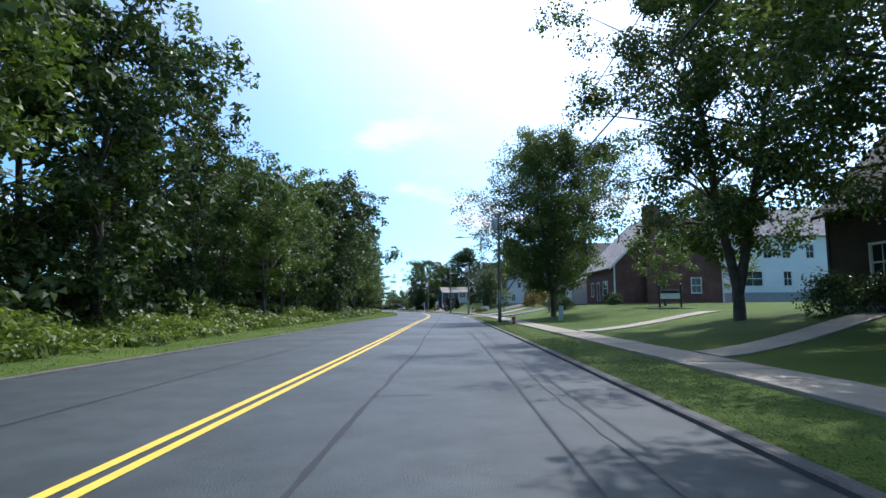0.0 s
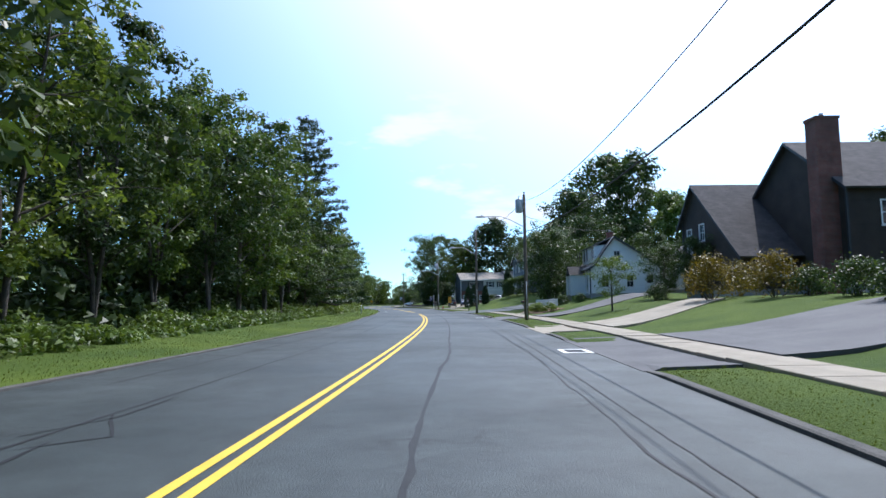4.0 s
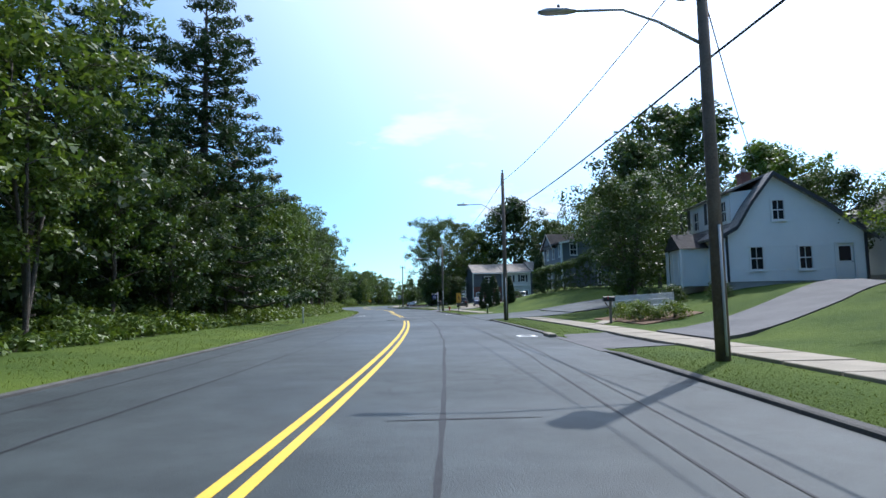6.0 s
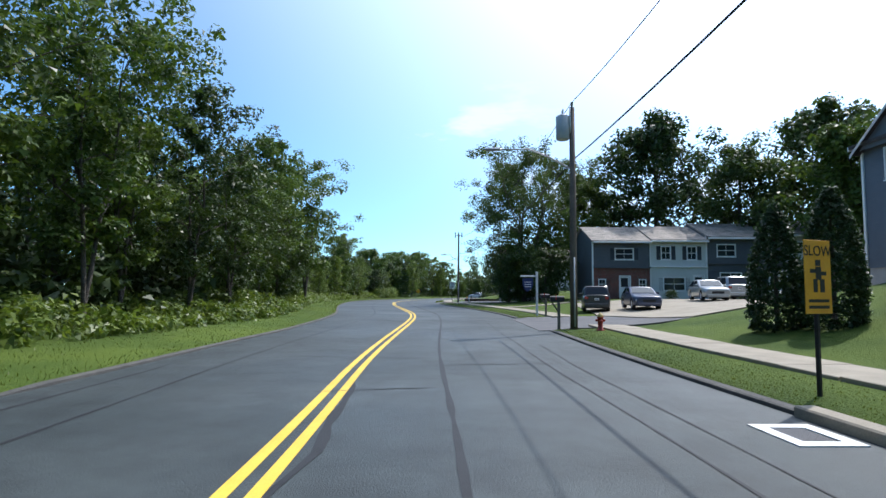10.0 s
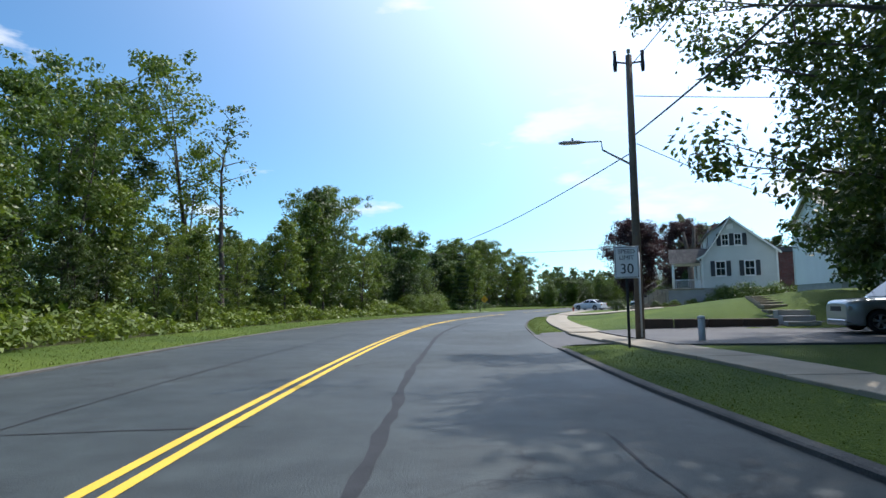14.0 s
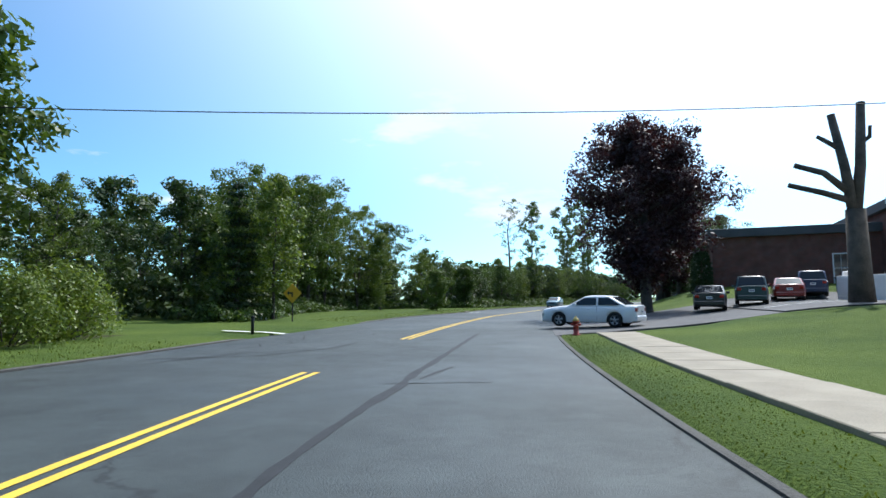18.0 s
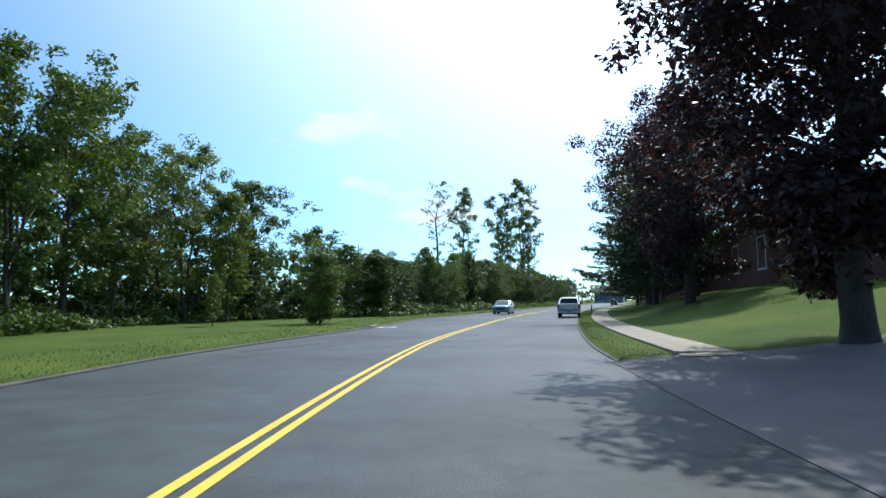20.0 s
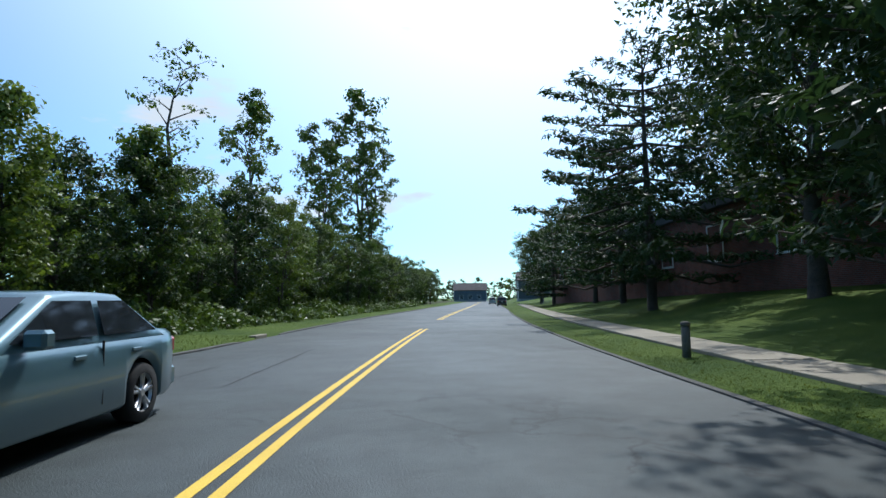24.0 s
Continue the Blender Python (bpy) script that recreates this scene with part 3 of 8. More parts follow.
WOOD = [make_tree("woodland_tree", 15, 4.9, 2.2, "round", LEAF_A, 11, 30, 8, 42, 0.25, 0.74, 0.2, label="tall leafy woodland tree with a full green crown", tri=True, wild=0.24),
        make_tree("woodland_tree", 17, 4.4, 1.8, "tall", LEAF_B, 12, 34, 7, 40, 0.23, 0.66, 0.2, label="tall narrow woodland tree with light green leaves", tri=True, wild=0.3, forks=2),
        make_tree("woodland_tree", 13, 5.0, 1.2, "round", LEAF_D, 13, 30, 9, 44, 0.26, 0.74, 0.22, label="dense dark green maple at the edge of the wood", tri=True, wild=0.2),
        make_tree("woodland_tree", 15, 4.8, 3.4, "spread", LEAF_A, 14, 28, 8, 42, 0.24, 0.70, 0.17, forks=3, label="forked woodland tree with an open leafy crown", tri=True, wild=0.32),
        make_tree("woodland_tree", 16, 3.8, 2.6, "tall", LEAF_D, 18, 30, 7, 40, 0.24, 0.66, 0.18, forks=2, label="slim dark woodland tree with feathery boughs", tri=True, wild=0.34)]
BACK = [make_tree("back_row_tree", 15, 5.2, 1.6, "round", LEAF_D, 15, 18, 7, 30, 0.42, 1.1, 0.2, label="tall tree deep in the wood", tri=True, wild=0.25),
        make_tree("back_row_tree", 16, 4.6, 1.6, "tall", LEAF_A, 16, 18, 7, 30, 0.40, 1.05, 0.2, label="tall leafy tree deep in the wood", tri=True, wild=0.3)]
PINE = make_conifer("white_pine", 21.0, 6.2, 1.6, 21, label="tall dark green pine with tiered boughs", gap=0.04, layers=24, per=15, needle=0.34, taper=0.58)


def wood_height(s):
    """The height of the trees along the wood's edge."""
    return tab(s, (-30, 16), (20, 16.5), (27, 16.5), (31, 14.5), (35, 10.5), (40, 11.2), (45, 13.4), (50, 11.6), (57, 12.4), (63, 14.2), (68, 16.8), (78, 15.8), (86, 14.6), (93, 13.6), (98, 12.9), (103, 14.6), (109, 12.4), (115, 9), (124, 7.6), (128, 9), (131, 12), (134, 11), (142, 10.8),
               (150, 11.4), (156, 10.8), (168, 10.4), (178, 10), (188, 9.8), (193, 9), (197, 6.5), (202, 4.2), (208, 4.4), (216, 5), (226, 5.4), (236, 7), (242, 8.6), (248, 7.6), (252, 6.0), (258, 7.6), (266, 5.8), (276, 7.4), (284, 10.6), (295, 12.4), (308, 12.2), (316, 8.4), (325, 5.9), (345, 6.8), (368, 8), (420, 8))


def fill_wood():
    g = np.random.default_rng(31)
    jobs = {k: [] for k in range(7)}
    base = [15, 17, 13, 15, 16, 15, 16]
    for row, (back, gap, k) in enumerate(((2.0, 4.2, 0.97), (7.0, 6.8, 0.97), (14.5, 8.5, 1.02))):
        s = 4.0
        while s < 462:
            h = wood_height(s)
            s += max(gap * 0.72, gap * h / 13.5) * g.uniform(0.8, 1.2)
            if 266.5 < s < 274.5 and row < 3:
                continue
            i = int(g.integers(0, 5)) if row < 1 else int(g.integers(5, 7))
            jobs[i].append((s, wood_edge(s) - back - tab(s, (20, 3.0), (40, 0)) - g.uniform(-0.8, 1.6), wood_height(s) * k * g.uniform(0.80, 1.08) / base[i], g.uniform(0, 360)))
    for s, d, h, i in ((211.0, -13.0, 8.2, 0), (216.0, -13.4, 9.8, 3), (243.6, -13.6, 12.2, 1), (245.6, -15.4, 11.4, 3), (241.0, -14.4, 9.8, 4), (238.2, -11.6, 10.6, 4), (164.0, -13.5, 13.5, 3), (191.4, -8.4, 12.4, 3), (185.0, -10.6, 13.2, 0), (226.4, -21.0, 16.2, 3), (222.5, -22.0, 14.0, 0), (230.0, -22.5, 12.0, 4)):
        jobs[i].append((s, d, h / base[i], g.uniform(0, 360)))
    for i, spots in jobs.items():
        plant((WOOD + BACK)[i], spots, "trees of the wood")


fill_wood()
plant(PINE, [(124.2, -12.4, 1.05, 10), (119.5, -15.5, 0.95, 200)])

# ---- markings, cracks, kerbs, pavement, driveways ----
def flush(name, mesh, label, category, kind="structure", group=""):
    return tagged(new(name, mesh), label, category, group, kind)


for a, b in ((-90, 128), (136.8, 256), (264.6, 355), (366, 600)):
    for off in (-0.17, 0.06):
        flush("trim_yellow_line", strip("yellow_line", a, b, lambda s, off=off: off + line_off(s), lambda s, off=off: off + 0.115 + line_off(s), 0.006, YELLOW, 1.0), "solid yellow centre line painted on the asphalt", "road marking")


def crack(points, width, seed, z=0.005, wob=0.02):
    """A tarred crack along s, d points, uneven in width."""
    g = np.random.default_rng(seed)
    pts = []
    for (s0, d0), (s1, d1) in zip(points, points[1:]):
        n = max(2, int(math.hypot(s1 - s0, d1 - d0) / 0.45))
        for i in range(n):
            t = i / n
            pts.append((s0 + (s1 - s0) * t, d0 + (d1 - d0) * t))
    pts.append(points[-1])
    pts = np.array(pts, float)
    drift = np.cumsum(g.normal(size=(len(pts), 2)) * wob, 0)
    drift -= np.linspace(0, 1, len(pts))[:, None] * drift[-1]
    drift = np.clip(drift, -0.07, 0.07)
    pts = pts + drift
    verts, faces = [], []
    for i, (s, d) in enumerate(pts):
        t = pts[min(i + 1, len(pts) - 1)] - pts[max(i - 1, 0)]
        t = t / (np.hypot(*t) + 1e-9)
        w = width * 0.5 * g.uniform(0.55, 1.35) * (0.35 if i in (0, len(pts) - 1) else 1)
        for e in (-1, 1):
            verts.append(at(s - t[1] * w * e, d + t[0] * w * e, z))
        if i:
            k = 2 * i
            faces.append((k - 2, k, k + 1, k - 1))
    return mesh_from("crack", verts, faces, (TAR,))


CRACKS = [([(-20, 1.75), (60, 1.7), (110, 1.75), (150, 1.9), (176, 1.7)], 0.07), ([(176, 1.7), (198, 1.67), (210, 1.45), (228, 1.25), (236, 1.5), (250, 1.35), (254.5, 1.56), (268, 1.9)], 0.15),
          ([(-20, -2.3), (40, -2.4), (90, -2.5), (130, -2.4), (170, -2.3), (215, -2.7), (250, -2.2)], 0.05),
          ([(-10, 4.0), (60, 3.95), (115, 3.7), (150, 3.95), (200, 3.9)], 0.032), ([(0, 4.4), (60, 4.3), (120, 4.2), (155, 4.5)], 0.024),
          ([(70, -4.2), (92, -4.0), (118, -4.4), (150, -3.3)], 0.06), ([(78, 0.2), (78.4, 3.2)], 0.05), ([(94.2, 1.0), (94.3, 2.8)], 0.05),
          ([(118.9, 0.9), (119, 2.2)], 0.08), ([(76, -3.6), (76.2, -0.5)], 0.04),
          ([(128.6, 0.7), (130.5, 0.59), (132, 0.34), (134, 0.42), (136.4, 0.36)], 0.2), ([(129.4, 0.9), (131, 0.83), (132.5, 1.0), (133.6, 0.6), (134.6, 0.4)], 0.12), ([(129.2, 0.5), (130.2, 1.0), (131.8, 1.1)], 0.1),
          ([(141, 0.2), (144, 0.6), (148, 0.4)], 0.1), ([(147, -0.2), (147.4, 1.7)], 0.05), ([(151.5, -1.4), (151.2, 1.6)], 0.05), ([(163, 2.4), (163.4, 4.6)], 0.07), ([(150, 1.9), (150.6, 5.0)], 0.05),
          ([(179, 1.4), (179.4, 3.6)], 0.05), ([(186.5, 2.1), (186.9, 5.3)], 0.05), ([(177, 1.7), (177.9, 2.3), (176.8, 2.6)], 0.08), ([(200, -2.6), (200.4, 0.2)], 0.05), ([(222.5, 1.94), (218, 2.8), (214.2, 3.88)], 0.06),
          ([(242, -5.4), (232.2, -1.33), (228.6, -0.4)], 0.06), ([(226.5, 1.2), (226.3, 1.6), (226.0, 2.05)], 0.12), ([(227.2, 1.2), (226.9, 1.7), (226.5, 2.25)], 0.06), ([(231.8, -0.1), (232, 1.1)], 0.06), ([(236, 1.6), (239.2, 2.2)], 0.12), ([(245, 0.6), (245.4, 3.0)], 0.05),
          ([(258, -5), (259, -2.6), (261, -1.6), (263, -1.4)], 0.08), ([(257.6, -4), (259.6, -3.2), (260.6, -2)], 0.06), ([(256.8, -4.4), (258.4, -4.0), (260.2, -3.4)], 0.06), ([(255.2, 1.8), (257, 2.2)], 0.1), ([(254.6, 1.2), (254.9, 3)], 0.06),
          ([(287, -5.2), (291, -3.6), (295, -4.2), (297, -2.4)], 0.07), ([(288, -3.2), (292, -2.8), (291, -1.4)], 0.06), ([(290.6, 0.4), (290.8, 2.2)], 0.05), ([(292, 2.6), (291.6, 5.0)], 0.05), ([(300, -3), (308, -2.6)], 0.05), ([(320, -2.6), (324, -2.4)], 0.06), ([(335, -3.4), (341, -3.0)], 0.05), ([(338, -1.8), (345, -2.0)], 0.05),
          ([(60, -3.4), (62, -1.2)], 0.05), ([(32, -3.0), (36, -2.0), (38.5, -2.6)], 0.05), ([(22, 1.9), (22.2, 3.2)], 0.06), ([(8.8, 1.4), (9.0, 2.6)], 0.05)]
for i, (pts, w) in enumerate(CRACKS):
    ob = flush("crack", crack(pts, w, 400 + i, 0.004 + 0.0006 * (i % 5)), "", "")
    ob.parent = road

for d0, s0, s1, seed in ((-3.1, 60, 70, 1), (-3.0, 226, 238, 2), (-3.4, 258, 266, 3)):
    for k in range(4):
        g = np.random.default_rng(50 + seed * 10 + k)
        a = g.uniform(s0, s1)
        d = d0 + g.uniform(-0.9, 0.9)
        ob = flush("crack", crack([(a, d), (a + g.uniform(0.4, 1.2), d + g.uniform(0.3, 0.9)), (a + g.uniform(1.5, 3), d + g.uniform(-0.3, 0.5))], 0.045, 70 + seed * 10 + k, 0.0075), "", "")
        ob.parent = road



def kerb_mesh(s0, s1, side, h, w):
    n = max(3, int((s1 - s0) / 1.0) + 1)
    verts, faces = [], []
    prof = ((0.0, -0.12), (0.012, h * 0.75), (0.045, h), (w - 0.03, h + 0.005), (w, -0.12))
    for i, s in enumerate(np.linspace(s0, s1, n)):
        e = kerb_r(s) if side > 0 else kerb_l(s)
        end = 0.35 if i in (0, n - 1) else 1.0
        for o, z in prof:
            verts.append(at(s, e + side * o, z * end if z > 0 else z))
    k = len(prof)
    for i in range(n - 1):
        for j in range(k - 1):
            f = (i * k + j, (i + 1) * k + j, (i + 1) * k + j + 1, i * k + j + 1)
            faces.append(f if side > 0 else f[::-1])
    faces.append(tuple(range(k)))
    faces.append(tuple(range((n - 1) * k, n * k))[::-1])
    return mesh_from("kerb", verts, faces, (KERB,))


edges = [-60] + [v for d in DRIVES for v in d] + [430]
for a, b in zip(edges[::2], edges[1::2]):
    flush("kerb", kerb_mesh(a, b, 1, 0.065 if b < 215 else 0.035, 0.2 if b < 215 else 0.13), "low weathered asphalt kerb between road and verge", "kerb")
for a, b in ((-60, 60), (60, 144), (146.5, 264.5), (277, 303), (305, 348), (352, 430)):
    flush("kerb", kerb_mesh(a, b, -1, 0.055, 0.16), "worn low asphalt berm at the grass edge", "kerb")



def kerb_turn(points, h, w):
    """A kerb that bends round a corner along s, d points, the road on its left."""
    verts, faces = [], []
    prof = ((0.0, -0.12), (0.012, h * 0.75), (0.045, h), (w - 0.03, h + 0.005), (w, -0.12))
    pts = [at(s, d) for s, d in points]
    for i, p in enumerate(pts):
        t = (pts[min(i + 1, len(pts) - 1)] - pts[max(i - 1, 0)]).normalized()
        side = Vector((t.y, -t.x, 0))
        base = max(lie(*points[i]) - 0.1, 0.0)
        for o, z in prof:
            q = p + side * o
            verts.append((q.x, q.y, base + z))
    k = len(prof)
    for i in range(len(pts) - 1):
        for j in range(k - 1):
            faces.append((i * k + j, (i + 1) * k + j, (i + 1) * k + j + 1, i * k + j + 1))
    return mesh_from("kerb", verts, faces, (KERB,))


for pts in ([(136.9, 12.4), (137.1, 10.2), (137.6, 8.4), (138.3, 7.0), (139.0, 6.2), (139.7, 5.75)], [(124.9, 5.62), (125.9, 6.1), (126.7, 7.2), (127.1, 9.0), (127.3, 12.2)]):
    flush("kerb", kerb_turn(pts, 0.065, 0.2), "low weathered asphalt kerb turning into the side street", "kerb")

for a, b in ((284.5, 430), (170, 266.5), (140.6, 162), (-40, 125.6)):
    pavement = flush("pavement", strip("pavement", a, b, lambda s: walk_in(s) + 0.02, lambda s: walk_in(s) + WALK_W - 0.02, 0, CONCRETE, 1.5, 1, lift=0.012), "pale concrete pavement of square slabs", "pavement")


def make_slab():
    bm = box(-0.735, -WALK_W / 2, -0.16, 0.735, WALK_W / 2, 0.045, 0.012)
    me = bpy.data.meshes.new("slab")
    bm.to_mesh(me)
    bm.free()
    me.materials.append(CONCRETE)
    return me


slab_me = make_slab()
sg = np.random.default_rng(5)
s = -8.0
while s < 425:
    if not any(a - 0.5 < s < b + 0.5 for a, b in ((125.6, 141.0), (266.5, 284.5), (162, 170))):
        ob = new("slab", slab_me)
        p = spot(s, walk_in(s) + WALK_W / 2, sg.uniform(-0.008, 0.008))
        t1, t0 = spot(s + 0.7, walk_in(s + 0.7) + WALK_W / 2), spot(s - 0.7, walk_in(s - 0.7) + WALK_W / 2)
        ob.matrix_basis = pose(p.x, p.y, p.z, 0, sg.uniform(-0.4, 0.4), math.degrees(math.atan2(t1.y - t0.y, t1.x - t0.x)))
        ob.parent = pavement
    s += 1.5


def patch(name, corners, mat, label, lift=0.05, n=8, m=10, category="driveway"):
    """A paved piece of ground between four s, d corners, laid on the slope."""
    (a, b, c, d) = [np.array(q, float) for q in corners]
    verts, faces = [], []
    for i in range(m + 1):
        for j in range(n + 1):
            u, v = j / n, i / m
            s, dd = (1 - u) * (1 - v) * a + u * (1 - v) * b + u * v * c + (1 - u) * v * d
            base = lie(s, dd) if dd > kerb_r(s) + 0.3 else max(0.004, 0.02 * (dd - kerb_r(s)) / 0.3)
            verts.append(at(s, dd, base + lift))
    for i in range(m):
        for j in range(n):
            k = i * (n + 1) + j
            faces.append((k, k + n + 1, k + n + 2, k + 1))
    rim = [j for j in range(n + 1)] + [i * (n + 1) + n for i in range(1, m + 1)] + [m * (n + 1) + j for j in range(n - 1, -1, -1)] + [i * (n + 1) for i in range(m - 1, 0, -1)]
    low = len(verts)
    verts += [verts[k] - Vector((0, 0, 0.16)) for k in rim]
    for i in range(len(rim)):
        k = (i + 1) % len(rim)
        faces.append((rim[i], low + i, low + k, rim[k]))
    return tagged(new(name, mesh_from(name, verts, faces, (mat,))), label, category, "", "structure")


def apron(s0, s1, mat, reach=None, label="asphalt driveway apron across the verge"):
    return patch("driveway_apron", [(s0, kerb_r(s0) - 0.05), (s1, kerb_r(s1) - 0.05), (s1, reach or walk_in(s1)), (s0, reach or walk_in(s0))], mat, label, 0.006)


apron(71.5, 80.3, ASPHALT_OLD)
patch("driveway", [(72.5, 8.85), (80.2, 8.85), (82, 24), (75, 24)], ASPHALT_OLD, "asphalt driveway with a faded white marking")
apron(84.6, 90.2, CONCRETE, label="concrete driveway apron with a dark patch")
patch("driveway", [(86, 8.95), (91.5, 8.95), (97.5, 17.5), (93, 17.5)], CONCRETE, "pale concrete driveway climbing to the brown house")
apron(102.2, 108, ASPHALT_OLD)
patch("driveway", [(103.0, 8.95), (107.0, 8.95), (114.0, 21), (111.4, 21)], ASPHALT_OLD, "grey driveway climbing beside the white house")
patch("side_street", [(125.6, 5.5), (138.8, 5.7), (136.6, 12), (127.5, 12)], ASPHALT, "mouth of a side street in grey asphalt", 0.012, 14, 12, category="road")
patch("side_street", [(127.5, 12), (136.6, 12), (135.8, 60), (128, 60)], ASPHALT, "asphalt side street climbing between lawns", 0.06, 8, 40, category="road")
patch("driveway", [(160.6, 5.4), (170.5, 5.4), (170, 10), (163, 12)], ASPHALT_OLD, "wide entrance to the townhouse parking", 0.008)
patch("parking_lot", [(163, 12), (170, 10), (186.5, 14.0), (167.5, 44)], CONCRETE, "light sunlit paved parking court before the townhouses", 0.05, 16, 16, "parking lot")
apron(210.6, 217.2, ASPHALT_OLD)
patch("driveway", [(209.0, 7.9), (216.6, 7.4), (214.6, 21), (206.5, 21)], ASPHALT_OLD, "asphalt driveway below a low retaining wall", 0.05)
apron(241.5, 247.8, ASPHALT_OLD)
patch("driveway", [(241.2, 7.3), (246.8, 7.3), (252.5, 15.0), (246.8, 15.0)], CONCRETE, "pale concrete driveway before the grey house", 0.05)
patch("parking_lot", [(266.5, 4.7), (284.5, 4.7), (287, 14), (271.5, 14)], ASPHALT_OLD, "entrance to the school parking lot", 0.008, 12, 10, "parking lot")
patch("parking_lot", [(271.5, 14), (287, 14), (293, 46), (276, 46)], ASPHALT_OLD, "asphalt parking lot sloping up to the school", 0.06, 14, 24, "parking lot")
patch("side_path", [(277, -40), (281, -40), (273.5, -6), (266, -6)], ASPHALT_OLD, "narrow paved lane leading into the wood", 0.05, 6, 16)
flush("trim_stop_line", strip("stop_line", 266.4, 266.75, -7.8, -5.3, 0.12, WHITE_LINE, 0.35, 3, lift=0.06), "white stop line across the side lane", "road marking")
for sa, da in ((275.5, 14.5), (279.5, 15.0), (283.5, 15.5)):
    patch("trim_bay_line", [(sa, da), (sa + 0.12, da), (sa + 2.2, da + 4.6), (sa + 2.08, da + 4.6)], WHITE_LINE, "white parking bay line", 0.07, 1, 8, "road marking")


def catch_basin(s, d, sx, sd, label):
    t = thing("catch_basin", pose(*at(s, d, 0.0), 0, 0, turn_at(s)), label, "drain")
    bm = bmesh.new()
    for x0, y0, x1, y1 in ((-sx, -sd, sx, -sd + 0.14), (-sx, sd - 0.14, sx, sd), (-sx, -sd + 0.14, -sx + 0.16, sd - 0.14), (sx - 0.16, -sd + 0.14, sx, sd - 0.14)):
        add_box(bm, x0, y0, -0.05, x1, y1, 0.014)
    part("frame", bm, WHITE_LINE, t, "white painted frame")
    bm = bmesh.new()
    for k in range(9):
        y = -sd + 0.17 + k * (2 * sd - 0.34) / 8.6
        add_box(bm, -sx + 0.17, y, -0.04, sx - 0.17, y + 0.035, 0.008)
    part("grate", bm, DARK_METAL, t)
    part("pit", box(-sx + 0.16, -sd + 0.14, -0.1, sx - 0.16, sd - 0.14, -0.035), DARK_METAL, t)
    return t


catch_basin(76.1, 5.2, 0.6, 0.4, "storm drain grate in a white painted frame at the driveway")
catch_basin(108.75, 4.85, 0.46, 0.33, "storm drain grate in a white painted frame by the kerb")
catch_basin(144.6, 5.25, 0.44, 0.33, "storm drain grate in a white painted frame by the kerb")
catch_basin(144.6, -3.3, 0.44, 0.32, "storm drain grate in a white painted frame at the verge")
catch_basin(302.4, -4.95, 0.6, 0.42, "storm drain grate in a white painted frame at the verge")


def manhole(s, d, label):
    t = thing("manhole_cover", pose(*at(s, d, 0.0)), label, "manhole")
    part("rim", tube([(0, 0, -0.05), (0, 0, 0.008)], [0.42, 0.42], 28), TAR, t)
    lid = part("lid", tube([(0, 0, -0.04), (0, 0, 0.014)], [0.34, 0.34], 28), DARK_METAL, t, "dark ribbed iron lid")
    for k in range(-3, 4):
        w = math.sqrt(0.30 ** 2 - (k * 0.085) ** 2)
        part("rib", box(-w, k * 0.085 - 0.018, 0.012, w, k * 0.085 + 0.018, 0.019), DARK_METAL, lid)
    return t


manhole(129.1, -0.75, "round iron manhole cover in the asphalt of the road")


def kerb_block(s, d, length, label):
    t = thing("kerb_inlet", pose(*at(s, d, 0.0), 0, 0, turn_at(s)), label, "kerb stone")
    bm = box(-length / 2, -0.13, -0.05, length / 2, 0.13, 0.125, 0.02)
    part("block", bm, CONCRETE, t)
    return t


kerb_block(108.4, 5.62, 1.1, "pale concrete inlet stone at the end of the kerb")
kerb_block(144.8, 5.85, 1.4, "pale concrete inlet stone set in the kerb")
kerb_block(145.6, -4.15, 1.4, "pale concrete inlet stone set in the berm")
kerb_block(302.4, -5.75, 1.3, "pale concrete inlet stone set in the berm")
kerb_block(350, -5.25, 1.2, "pale concrete inlet stone set in the berm")


# ---- poles, wires, signs, hydrants ----
def insulator(bm, x, y, z):
    add_tube(bm, [(x, y, z), (x, y, z + 0.08), (x, y, z + 0.09), (x, y, z + 0.2)], [0.03, 0.03, 0.06, 0.05], 6)


